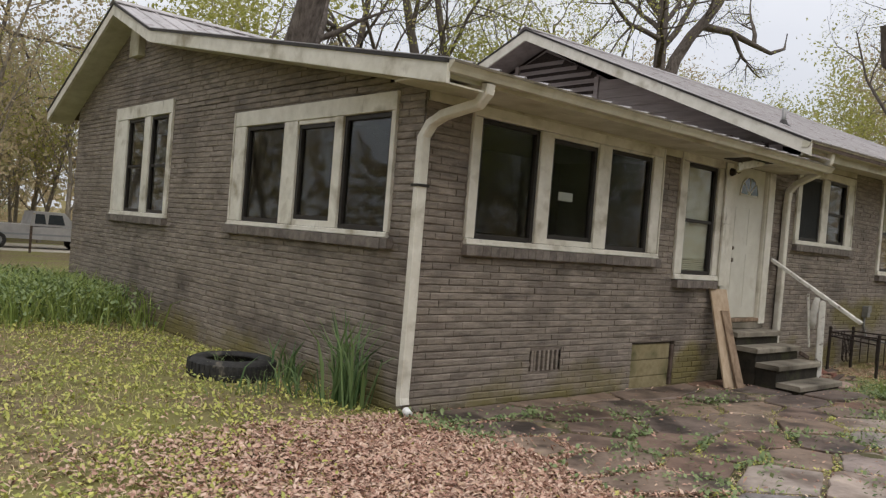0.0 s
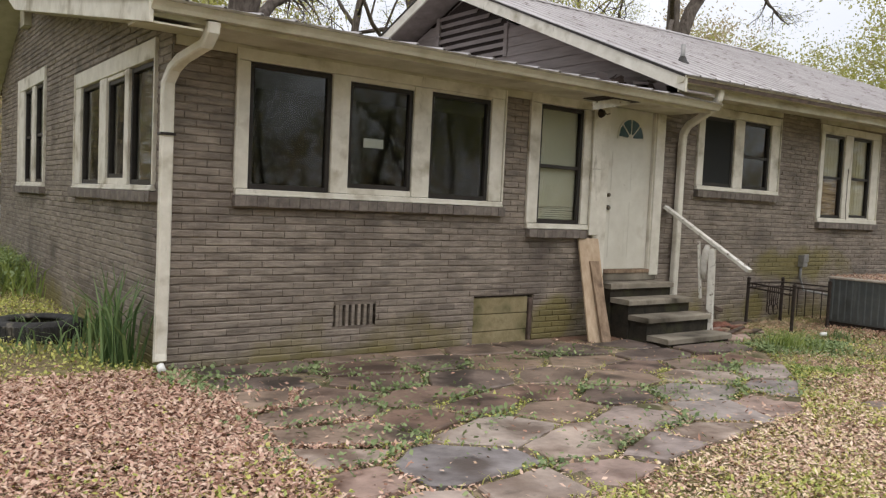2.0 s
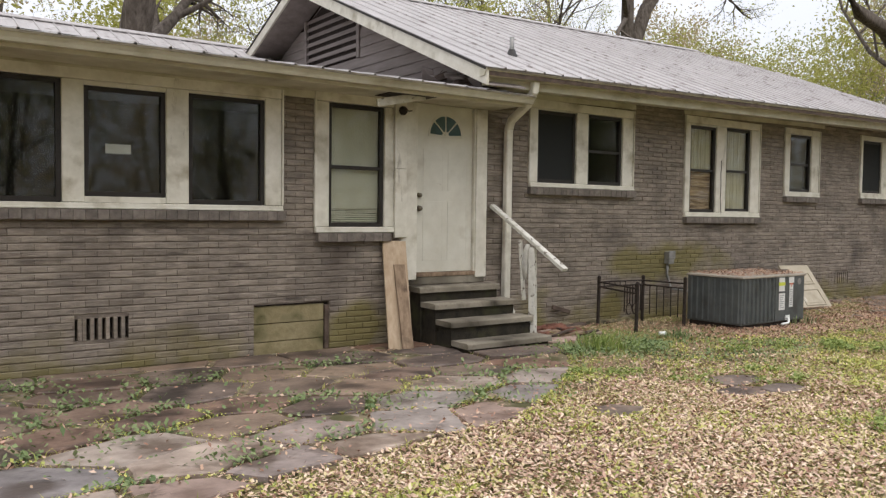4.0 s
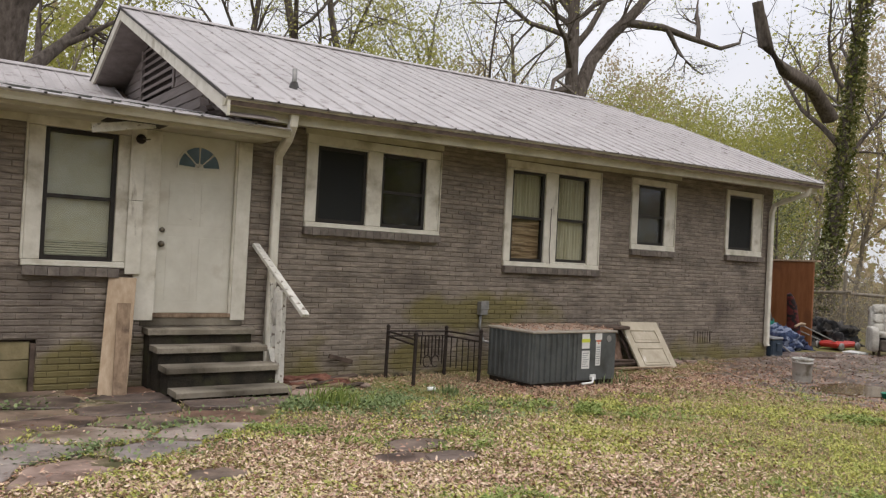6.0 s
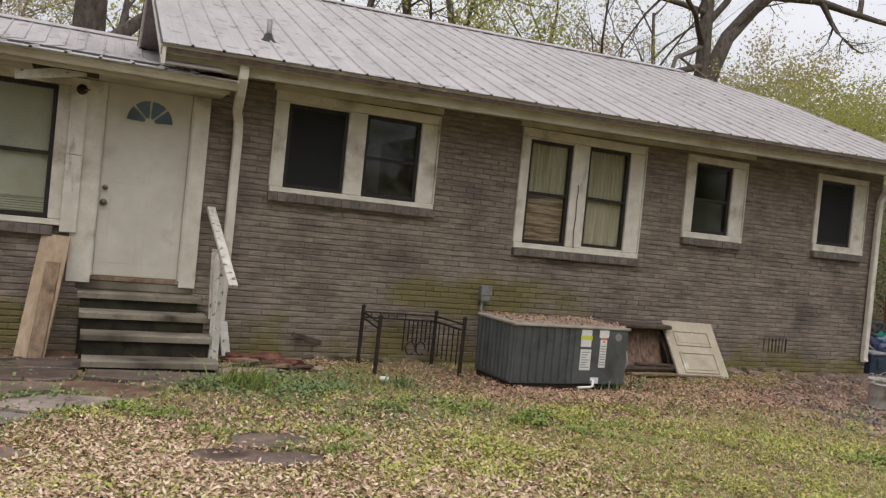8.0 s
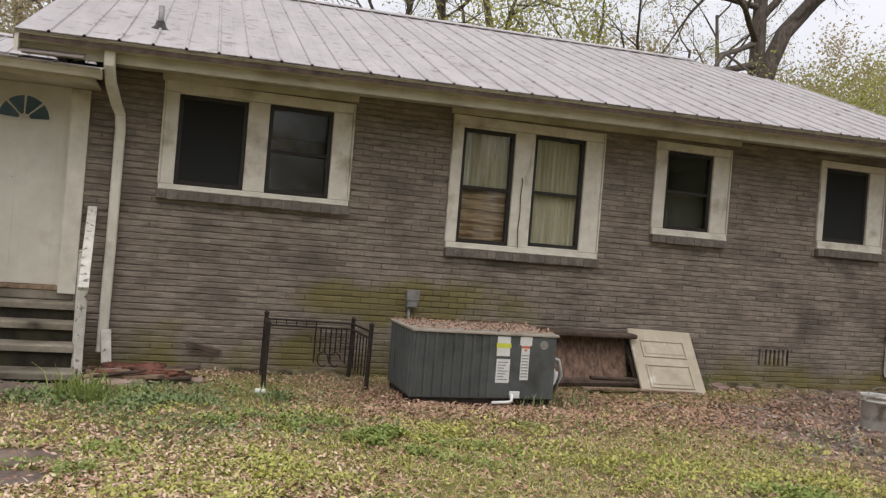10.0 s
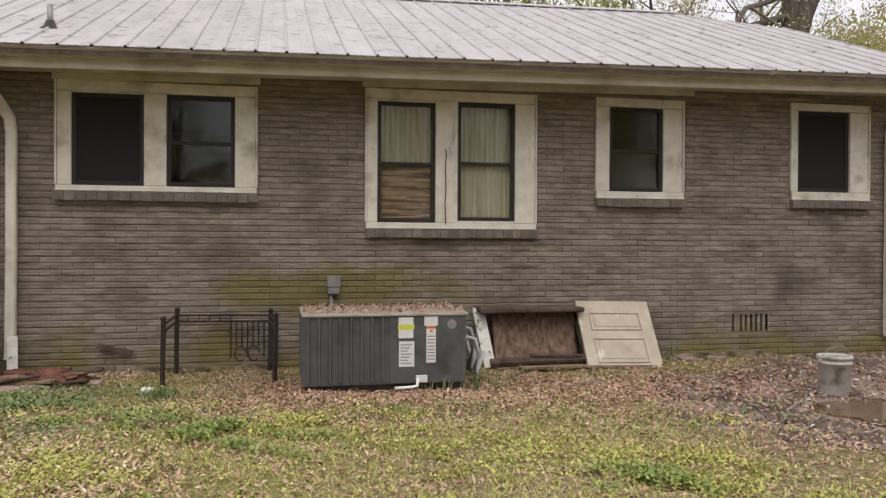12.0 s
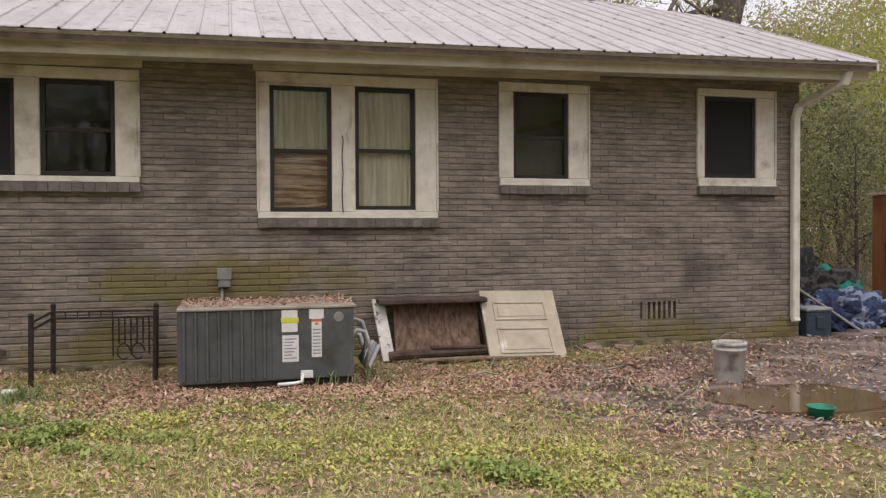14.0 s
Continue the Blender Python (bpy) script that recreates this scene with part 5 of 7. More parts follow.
# gable wall vent and roof pipe
tagged(part("gable_vent", boxed(4.42, LEFT + 0.02, 12.25, 12.62, 4.02, 4.44, bevel=0.006), CREAM), "cream metal vent box under the gable peak", "vent", kind="structure")
pipe = tagged(empty("roof_pipe", 11.60, 5.70, 3.66), "roof vent pipe with a dark flashing cone", "pipe")
bm = bmesh.new()
lathe(bm, [(0.14, -0.03), (0.12, 0.02), (0.065, 0.06), (0.045, 0.12), (0.04, 0.12)], 18, (11.60, 5.72, 3.68))
part("flashing", bm, SASH, pipe, smooth=True)
bm = bmesh.new()
tube(bm, [(11.60, 5.72, 3.66), (11.60, 5.72, 3.97)], 0.032, sides=12)
part("stack", bm, GREYMETAL, pipe, smooth=True)

# white sheet behind the middle pane
tagged(part("paper_sheet", boxed(6.43, 6.66, FACE + 0.0404, FACE + 0.0414, 2.13, 2.22), LABELWHITE), "small white sheet behind the dark window", "paper")
# blinds, curtains and boards inside the windows
SHADE = material("yellowed_shade", (0.62, 0.60, 0.50), (0.76, 0.74, 0.65), 3.0, 0.9, 0.1)
CURTAIN = material("beige_curtain", (0.50, 0.46, 0.33), (0.78, 0.73, 0.59), 3.0, 0.9, 0.2, stretch=(6, 6, 0.4))
PLY = material("plywood_sheet", (0.26, 0.16, 0.09), (0.62, 0.46, 0.31), 2.6, 0.8, 0.2, stretch=(1.0, 1.0, 11.0), streak=((0.17, 0.10, 0.055), (2.2, 2.2, 30.0), (0.47, 0.54)))
tagged(part("window_shade", boxed(8.78, 9.46, FACE + 0.075, FACE + 0.079, 1.64, 2.80), SHADE), "yellowed roller shade drawn behind the glass", "shade")
blind = tagged(empty("slat_blind", 9.12, FACE + 0.09, 1.45), "bent white slatted blind behind the sash", "blind")
for k in range(8):
    bm = bmesh.new()
    box(bm, -0.34, 0.34, -0.012, 0.012, -0.001, 0.001, m=Matrix.Translation((9.12, FACE + 0.085, 1.48 + k * 0.025)) @ Matrix.Rotation(radians(55), 4, "X") @ Matrix.Rotation(0.01 * math.sin(k * 3.3), 4, "Y"))
    part("slat", bm, SHADE, blind)
def curtain(x0, x1, z0, z1, y, label):
    n = 60
    v, f = [], []
    for i in range(n + 1):
        x = x0 + (x1 - x0) * i / n
        w = 0.014 * math.sin(i * 1.15) + 0.008 * math.sin(i * 0.43 + x0)
        v += [(x, y + w, z0), (x, y + w * 0.7, z1), (x, y + w + 0.003, z1), (x, y + w + 0.003, z0)]
    for i in range(n):
        a = 4 * i
        f += [(a, a + 4, a + 5, a + 1), (a + 2, a + 6, a + 7, a + 3)]
    tagged(raw("curtain", v, f, CURTAIN, smooth=True), label, "curtain", "curtains")


curtain(15.10, 15.75, 1.7, 3.04, FACE + 0.085, "beige curtain hanging behind the upper sash")
curtain(16.03, 16.70, 1.72, 3.06, FACE + 0.085, "beige curtain drawn behind the sash window")
tagged(part("plywood_board", boxed(15.11, 15.74, FACE + 0.064, FACE + 0.078, 1.70, 2.33), PLY), "plywood sheet covering the lower sash", "board")
bm = bmesh.new()
tube(bm, [(15.87, FACE - 0.036, 2.52), (15.885, FACE - 0.037, 2.47), (15.87, FACE - 0.036, 2.3), (15.88, FACE - 0.036, 2.1), (15.868, FACE - 0.036, 1.9), (15.875, FACE - 0.052, 1.66)], 0.005, sides=6)
tagged(part("wire", bm, IRON), "dark cable hanging down the window casing", "wire")
# flat piece stands in for a deep curtain, in the darkened room colour
tagged(part("window_shade", boxed(17.88, 18.60, FACE + 0.16, FACE + 0.165, 2.05, 2.56), INTERIOR), "dark grey stand-in for a curtain behind the lower sash", "shade")

# ---- trees ----
class Wood:
    """Gathers tapered limbs and the tips from which leaves grow."""

    def __init__(self, seed):
        self.r = random.Random(seed)
        self.v, self.f, self.tips = [], [], []

    def limb(self, points, radii, sides):
        start = len(self.v)
        for i, p in enumerate(points):
            d = (points[min(i + 1, len(points) - 1)] - points[max(i - 1, 0)]).normalized()
            s = d.orthogonal().normalized()
            u = d.cross(s)
            for k in range(sides):
                a = 2 * math.pi * k / sides
                rr = radii[i] * (1 + (0.12 * math.sin(3 * a + i) if sides > 6 else 0))
                self.v.append(tuple(p + s * (rr * math.cos(a)) + u * (rr * math.sin(a))))
        for i in range(len(points) - 1):
            for k in range(sides):
                a, b = start + i * sides + k, start + i * sides + (k + 1) % sides
                self.f.append((a, b, b + sides, a + sides))

    def grow(self, p, d, length, radius, level, levels, spec):
        r = self.r
        n = spec["segs"][level]
        pts, rad, dirs = [p.copy()], [radius], [d.copy()]
        for i in range(n):
            d = (d + Vector((r.gauss(0, 1), r.gauss(0, 1), r.gauss(0, 1))) * spec["bend"][level] + Vector((0, 0, spec["lift"][level]))).normalized()
            p = p + d * (length / n)
            pts.append(p.copy())
            dirs.append(d.copy())
            rad.append(max(radius * (1 - (i + 1) / n * spec["taper"][level]), 0.004))
        self.limb(pts, rad, spec["sides"][level])
        if level == levels - 1:
            self.tips.append((pts[-1], d))
            self.tips.append((pts[n // 2] if n > 1 else pts[0].lerp(pts[1], 0.5), d))
            return
        for k in range(spec["kids"][level]):
            s = spec["from"][level] + (1 - spec["from"][level]) * (k + r.random()) / spec["kids"][level]
            i = min(int(s * n), n - 1)
            q = pts[i].lerp(pts[i + 1], s * n - i)
            dd = dirs[i + 1]
            side = (dd.orthogonal().normalized())
            side.rotate(Matrix.Rotation(r.uniform(0, 6.283), 3, dd))
            ang = radians(r.uniform(*spec["angle"][level]))
            nd = (dd * math.cos(ang) + side * math.sin(ang)).normalized()
            self.grow(q, nd, length * spec["ratio"][level] * r.uniform(0.7, 1.2) * (1.15 - 0.5 * s), rad[i] * spec["thin"][level], level + 1, levels, spec)


def leaves(tips, count, spread_r, size, seed, droop=0.0):
    """Many small leaves, folded quads, about the tips."""
    g = np.random.default_rng(seed)
    at = np.array([t[0] for t in tips])[g.integers(0, len(tips), count)]
    c = at + g.normal(0, spread_r, (count, 3)) * [1, 1, 0.8] - [0, 0, droop]
    a = g.normal(0, 1, (count, 3))
    a /= np.linalg.norm(a, axis=1)[:, None]
    b = np.cross(a, g.normal(0, 1, (count, 3)))
    b /= np.linalg.norm(b, axis=1)[:, None] + 1e-9
    s = g.uniform(size[0], size[1], (count, 1))
    n = np.cross(a, b) * s * 0.25
    v = np.stack([c - a * s, c + b * s * 0.55 + n, c + a * s, c - b * s * 0.55 + n], 1).reshape(-1, 3)
    return v, np.arange(count * 4).reshape(-1, 4)


LEAF_YELLOWGREEN = palette("spring_leaf", [(0.30, 0.31, 0.07), (0.43, 0.43, 0.12), (0.52, 0.50, 0.18), (0.36, 0.38, 0.09)], 0.7, 0.2, 0.45)
LEAF_BEIGE = palette("budding_leaf", [(0.38, 0.32, 0.18), (0.48, 0.40, 0.24), (0.52, 0.41, 0.27), (0.40, 0.37, 0.18)], 0.7, 0.2, 0.45)
LEAF_GREEN = palette("evergreen_leaf", [(0.12, 0.14, 0.06), (0.24, 0.26, 0.12), (0.38, 0.38, 0.21), (0.19, 0.22, 0.10)], 0.6, 0.25, 0.4)
IVY = palette("ivy_leaf", [(0.07, 0.09, 0.02), (0.16, 0.17, 0.05), (0.25, 0.24, 0.08)], 0.5, 0.3, 0.25)

HARDWOOD = dict(segs=[9, 6, 4, 3, 2], bend=[0.05, 0.14, 0.18, 0.2, 0.2], lift=[0.03, 0.06, 0.05, 0.02, 0.0], taper=[0.75, 0.8, 0.85, 0.9, 0.9], sides=[10, 7, 5, 4, 3], kids=[8, 6, 6, 4, 0], angle=[(35, 65), (30, 65), (30, 70), (30, 70), (0, 0)], ratio=[0.48, 0.55, 0.5, 0.5, 0], thin=[0.55, 0.55, 0.5, 0.5, 0])
HARDWOOD["from"] = [0.42, 0.25, 0.2, 0.15, 0]
YOUNG = dict(segs=[8, 4, 2, 1], bend=[0.06, 0.14, 0.2, 0.2], lift=[0.03, 0.10, 0.05, 0.0], taper=[0.85, 0.85, 0.9, 0.9], sides=[7, 4, 3, 3], kids=[12, 6, 4, 0], angle=[(25, 60), (30, 65), (30, 70), (0, 0)], ratio=[0.40, 0.5, 0.5, 0], thin=[0.5, 0.5, 0.5, 0])
YOUNG["from"] = [0.2, 0.2, 0.15, 0]
BRUSH = dict(segs=[4, 3, 2, 1], bend=[0.18, 0.25, 0.3, 0.3], lift=[0.02, -0.02, -0.04, 0.0], taper=[0.8, 0.85, 0.9, 0.9], sides=[5, 3, 3, 3], kids=[8, 6, 4, 0], angle=[(25, 70), (30, 80), (30, 80), (0, 0)], ratio=[0.6, 0.55, 0.5, 0], thin=[0.55, 0.55, 0.5, 0])
BRUSH["from"] = [0.15, 0.1, 0.1, 0]


def tree(name, label, seed, height, radius, spec, levels, lean, bark, leaf, count, spread_r, size, stems=1, category="tree", extra=None):
    """A tree at the origin: an Empty with its trunk and crown."""
    t = tagged(empty(name), label, category)
    w = Wood(seed)
    for k in range(stems):
        a = 2 * math.pi * k / max(stems, 1) + seed
        base = Vector((0.25 * math.cos(a), 0.25 * math.sin(a), -0.7)) if stems > 1 else Vector((0, 0, -0.7))
        d = Vector((lean[0], lean[1], 1)) if stems == 1 else Vector((0.45 * math.cos(a), 0.45 * math.sin(a), 1))
        w.grow(base, d.normalized(), height * (0.8 if stems == 1 else 0.55), radius, 0, levels, spec)
    if extra:
        extra(w)
    raw("trunk", w.v, w.f, bark, t, smooth=True)
    if count:
        v, f = leaves(w.tips, count, spread_r, size, seed)
        raw("crown", v, f, leaf, t)
    return t


def put(ob, x, y, turn=0.0, s=1.0):
    """Moves a template tree to its own place."""
    ob.matrix_basis = Matrix.LocRotScale((x, y, 0.0), Euler((0, 0, turn)), (s, s, s))
    return ob


def again(ob, x, y, turn, s):
    o = copy_thing(ob, Matrix.LocRotScale((x, y, 0.0), Euler((0, 0, turn)), None))
    o.scale = (s, s, s)
    return o


OAK = dict(HARDWOOD, taper=[0.6, 0.8, 0.85, 0.9, 0.9], bend=[0.005, 0.14, 0.18, 0.2, 0.2])
OAK["from"] = [0.74, 0.25, 0.2, 0.15, 0]


# the great tree behind the house, with a long limb to one side
def fork_extra(w):
    w.limb([Vector(p) for p in ((0.1, 0, 8.0), (0.55, 0, 9.6), (1.15, 0, 10.9), (2.4, 0, 12.4), (3.6, 0, 13.5), (4.7, 0, 14.7), (6.2, 0, 17.0))], [0.34, 0.32, 0.30, 0.27, 0.25, 0.22, 0.16], 9)
    w.limb([Vector(p) for p in ((3.2, 0, 13.1), (5.8, -0.1, 13.4), (8.0, -0.1, 13.3), (10.4, 0, 13.3), (12.0, 0, 13.9), (12.6, 0.2, 14.9))], [0.20, 0.17, 0.14, 0.11, 0.08, 0.04], 7)
    for at, way, far in (((1.2, 0, 11.0), (0.5, -0.3, 0.7), 4.0), ((4.7, 0, 14.7), (0.6, -0.2, 0.6), 6.0), ((6.0, -0.1, 13.4), (0.4, -0.3, -0.5), 3.0), ((8.5, 0, 13.3), (0.5, 0.2, 0.7), 4.0), ((-0.2, 0, 11.7), (-0.9, 0, 0.25), 7.0), ((-0.1, 0, 10.4), (-0.7, -0.4, 0.5), 6.0), ((0, 0, 12.6), (-0.5, 0.45, 0.8), 8.0)):
        w.grow(Vector(at), Vector(way).normalized(), far, 0.13, 1, 5, HARDWOOD)


put(tree("oak_tree", "tall grey-barked tree with bare limbs and few young leaves", 21, 20.0, 0.48, OAK, 5, (0.0, 0.0), BARK, LEAF_YELLOWGREEN, 4200, 0.35, (0.03, 0.07), extra=fork_extra), 31.8, 21.7)
put(tree("oak_tree", "dark thick-trunked leaning tree with bare limbs", 33, 17.0, 0.56, HARDWOOD, 5, (0.24, -0.16), BARK, LEAF_BEIGE, 900, 0.4, (0.05, 0.09)), 8.6, 18.2)


def ivy_extra(w):
    pts = [Vector((0.2, 0, 7.2)), Vector((-1.0, 0, 8.05)), Vector((-2.6, 0, 8.3)), Vector((-3.85, 0, 8.95)), Vector((-4.3, 0, 10.2))]
    w.limb(pts, [0.28, 0.25, 0.22, 0.19, 0.16], 9)


put(tree("ivy_tree", "thick ivy-covered tree with a broken upper limb", 44, 16.0, 0.30, dict(HARDWOOD, bend=[0.003, 0.14, 0.18, 0.2, 0.2], lift=[0.0, 0.06, 0.05, 0.02, 0.0]), 4, (0.10, -0.04), BARK, LEAF_YELLOWGREEN, 900, 0.4, (0.05, 0.10), extra=ivy_extra), 33.6, 11.0)
g = np.random.default_rng(5)
n = 5200
h = g.uniform(0.2, 11.5, n) ** 1.0
ang = g.uniform(0, 2 * math.pi, n)
rad = 0.30 * (1 - h / 22) + g.uniform(0.0, 0.20, n) * (0.6 + 0.4 * np.sin(h * 2 + ang * 2))
pts = [(Vector((33.67 + 0.10 * hh + r * math.cos(a), 10.97 - 0.04 * hh + r * math.sin(a), hh)), None) for hh, a, r in zip(h, ang, rad)]
v, f = leaves(pts, n, 0.06, (0.05, 0.10), 9)
tagged(raw("ivy", v, f, IVY), "climbing ivy on the thick tree trunk", "ivy", kind="stuff")

WOODS = dict(HARDWOOD, segs=[8, 5, 3, 2, 1], sides=[8, 5, 4, 3, 3], kids=[8, 6, 4, 3, 0])
# templates for the woods, each standing in its own place as well
tall = put(tree("hardwood_tree", "tall bare hardwood tree in the woods", 3, 20.0, 0.30, WOODS, 5, (0.05, 0.02), BARK, LEAF_YELLOWGREEN, 3200, 0.32, (0.035, 0.075)), 18.2, 27.0, 0.4, 1.0)
young = put(tree("young_tree", "slender tree with yellow-green spring leaves", 8, 11.5, 0.12, YOUNG, 4, (0.05, 0.0), PALEBARK, LEAF_YELLOWGREEN, 4200, 0.42, (0.046, 0.10)), 26.0, 24.0, 1.0, 1.0)
beige = put(tree("budding_tree", "slender tree with beige-pink opening buds", 12, 12.0, 0.13, YOUNG, 4, (-0.04, 0.03), PALEBARK, LEAF_BEIGE, 4000, 0.42, (0.046, 0.10)), 2.0, 30.0, 0.3, 1.0)
green = put(tree("evergreen_tree", "bushy evergreen tree with dull green leaves", 15, 6.5, 0.10, YOUNG, 4, (0.0, 0.0), BARK, LEAF_GREEN, 4000, 0.34, (0.034, 0.072)), 27.0, 13.5, 0.0, 1.0)
brush = put(tree("brush", "tangle of bare grey brush", 18, 4.4, 0.035, BRUSH, 4, (0, 0), PALEBARK, LEAF_BEIGE, 500, 0.25, (0.03, 0.06), stems=5, category="shrub"), 29.0, 8.0, 0.0, 1.0)
for o, gname in ((tall, "bare hardwoods"), (young, "young leafy trees"), (beige, "budding trees"), (green, "evergreens"), (brush, "brush")):
    o["group"] = gname

R = random.Random(77)
def scatter(ob, n, xr, yr, s, keep=None):
    done = 0
    while done < n:
        x, y = R.uniform(*xr), R.uniform(*yr)
        if keep and not keep(x, y):
            continue
        again(ob, x, y, R.uniform(0, 6.28), R.uniform(*s))
        done += 1


# behind the house
scatter(tall, 16, (-6, 52), (25, 48), (0.8, 1.15), lambda x, y: not 50 < math.degrees(math.atan2(y, x)) < 64)
def off_gap(x, y):
    """Keeps a gap in the woods open to the sky behind the front wing."""
    return not 50 < math.degrees(math.atan2(y, x)) < 64


scatter(young, 28, (8, 56), (23, 46), (0.8, 1.25), off_gap)
scatter(beige, 24, (4, 60), (28, 52), (0.9, 1.35), off_gap)
# beyond the gable wall
scatter(beige, 15, (-9, 14), (44, 60), (0.8, 1.3))
scatter(young, 10, (-8, 13), (44, 62), (0.8, 1.2))
scatter(green, 9, (-6, 16), (47, 64), (0.8, 1.3))
scatter(tall, 2, (-8, 12), (44, 60), (0.8, 1.1))
for x, y, s in ((-2.5, 20.5, 0.9), (0.8, 24.5, 1.0), (-4.5, 27.0, 1.0)):
    again(beige, x, y, x, s)
# to the right of the house
scatter(green, 9, (25.5, 33), (9.0, 18), (0.7, 1.1), lambda x, y: (y + 3.4) > 0.93 * (x - 14.7))
scatter(brush, 20, (27.5, 38), (-1, 15), (0.7, 1.15))
scatter(young, 9, (34, 52), (-6, 26), (0.7, 1.1), lambda x, y: (y + 3.4) > 0.8 * (x - 14.7))
scatter(beige, 10, (36, 58), (-8, 22), (0.6, 0.95))
scatter(tall, 5, (36, 56), (-10, 20), (0.8, 1.1))
scatter(beige, 6, (40, 54), (14, 36), (1.1, 1.5))
scatter(young, 5, (38, 52), (14, 36), (1.1, 1.4))
# behind the walker: unseen trees added to darken window reflections and low sky light
scatter(young, 5, (-24, 50), (-34, -18), (1.1, 1.4))
scatter(green, 15, (-24, 50), (-30, -15), (1.8, 2.8))
scatter(tall, 2, (-14, 40), (-40, -24), (0.8, 1.1))
scatter(green, 5, (-28, -14), (-15, 25), (1.6, 2.4))

# fallen mossy limb lying behind the ridge
fall = tagged(empty("fallen_limb", 24.0, 17.0, 5.0), "mossy drooping limb behind the roof ridge", "branch")
w = Wood(91)
sp = dict(HARDWOOD, lift=[0.0, 0.04, 0.02, 0.0, 0.0])
w.grow(Vector((31.4, 21.4, 9.4)), Vector((-0.80, -0.36, -0.26)).normalized(), 13.0, 0.14, 1, 5, sp)
w.grow(Vector((31.4, 21.5, 10.2)), Vector((-0.85, -0.3, -0.20)).normalized(), 12.0, 0.11, 1, 5, sp)
w.grow(Vector((31.4, 21.6, 8.4)), Vector((-0.88, -0.2, -0.10)).normalized(), 12.0, 0.13, 1, 5, sp)
raw("limb", w.v, w.f, BARK, fall, smooth=True)
v, f = leaves(w.tips, 6500, 0.32, (0.03, 0.075), 13)
raw("leaf_sprays", v, f, LEAF_YELLOWGREEN, fall)
# far edge of the woods, a low haze of twigs and leaves
g = np.random.default_rng(31)
n = 38000
a = g.uniform(0, 2 * math.pi, n)
d = g.uniform(58, 85, n)
c = np.stack([12 + d * np.cos(a), 6 + d * np.sin(a), g.uniform(0, 1, n) ** 1.1 * 17.0 * (0.7 + 0.3 * np.sin(a * 9) * np.cos(a * 23))], -1)
u = g.normal(0, 1, (n, 3)); u /= np.linalg.norm(u, axis=1)[:, None]
q = np.cross(u, g.normal(0, 1, (n, 3))); q /= np.linalg.norm(q, axis=1)[:, None]
s = g.uniform(0.2, 0.65, (n, 1))
v = np.stack([c - u * s, c + q * s * 0.6, c + u * s, c - q * s * 0.6], 1).reshape(-1, 3)
tagged(raw("far_woods", v, np.arange(n * 4).reshape(-1, 4), LEAF_BEIGE), "hazy far edge of the budding woods", "woods", kind="stuff")

# ---- patio of flagstones ----
PATIO = [(4.72, 5.44), (4.66, 4.4), (4.52, 3.2), (4.42, 2.2), (4.75, 1.65), (5.7, 1.55), (6.6, 1.75), (7.6, 1.9), (8.6, 2.05), (9.6, 2.65), (10.3, 3.2), (10.9, 3.9), (11.2, 4.5), (11.2, 5.44)]


def clip_poly(poly, n, c):
    out = []
    for i, p in enumerate(poly):
        q = poly[(i + 1) % len(poly)]
        dp, dq = p[0] * n[0] + p[1] * n[1] - c, q[0] * n[0] + q[1] * n[1] - c
        if dp <= 0:
            out.append(p)
        if dp * dq < 0:
            t = dp / (dp - dq)
            out.append((p[0] + (q[0] - p[0]) * t, p[1] + (q[1] - p[1]) * t))
    return out


def inside(poly, x, y):
    hit = False
    for i, (x0, y0) in enumerate(poly):
        x1, y1 = poly[(i + 1) % len(poly)]
        if (y0 > y) != (y1 > y) and x < x0 + (y - y0) * (x1 - x0) / (y1 - y0):
            hit = not hit
    return hit


def stone_material(name, dark, light, stain):
    m = material(name, dark, light, 3.0, 0.5, 0.6, 14, stain=stain, stain_scale=2.2, stain_cut=(0.5, 0.64), spec=0.35, streak=((dark[0] * 0.55, dark[1] * 0.52, dark[2] * 0.5), (4.0, 7.0, 4.0), (0.58, 0.72)))
    n, l = m.node_tree.nodes, m.node_tree.links
    info, ramp, mix = n.new("ShaderNodeObjectInfo"), n.new("ShaderNodeValToRGB"), n.new("ShaderNodeMix")
    mix.data_type, mix.blend_type = "RGBA", "MULTIPLY"
    mix.inputs[0].default_value = 1.0
    e = ramp.color_ramp.elements
    for i, c in enumerate([(0.80, 0.82, 0.88), (1.0, 0.95, 0.95), (1.25, 0.95, 0.82), (1.0, 1.0, 1.0), (1.5, 1.35, 1.2), (1.1, 1.03, 1.0), (1.7, 1.6, 1.42)]):
        if i > 1:
            e.new(0.5)
    for i, c in enumerate([(0.80, 0.82, 0.88), (1.0, 0.95, 0.95), (1.25, 0.95, 0.82), (1.0, 1.0, 1.0), (1.5, 1.35, 1.2), (1.1, 1.03, 1.0), (1.7, 1.6, 1.42)]):
        e[i].position, e[i].color = i / 6, (*c, 1)
    b = n["Principled BSDF"]
    src = b.inputs["Base Color"].links[0].from_socket
    l.new(info.outputs["Random"], ramp.inputs[0])
    l.new(src, mix.inputs[6])
    l.new(ramp.outputs[0], mix.inputs[7])
    l.new(mix.outputs[2], b.inputs["Base Color"])
    return m


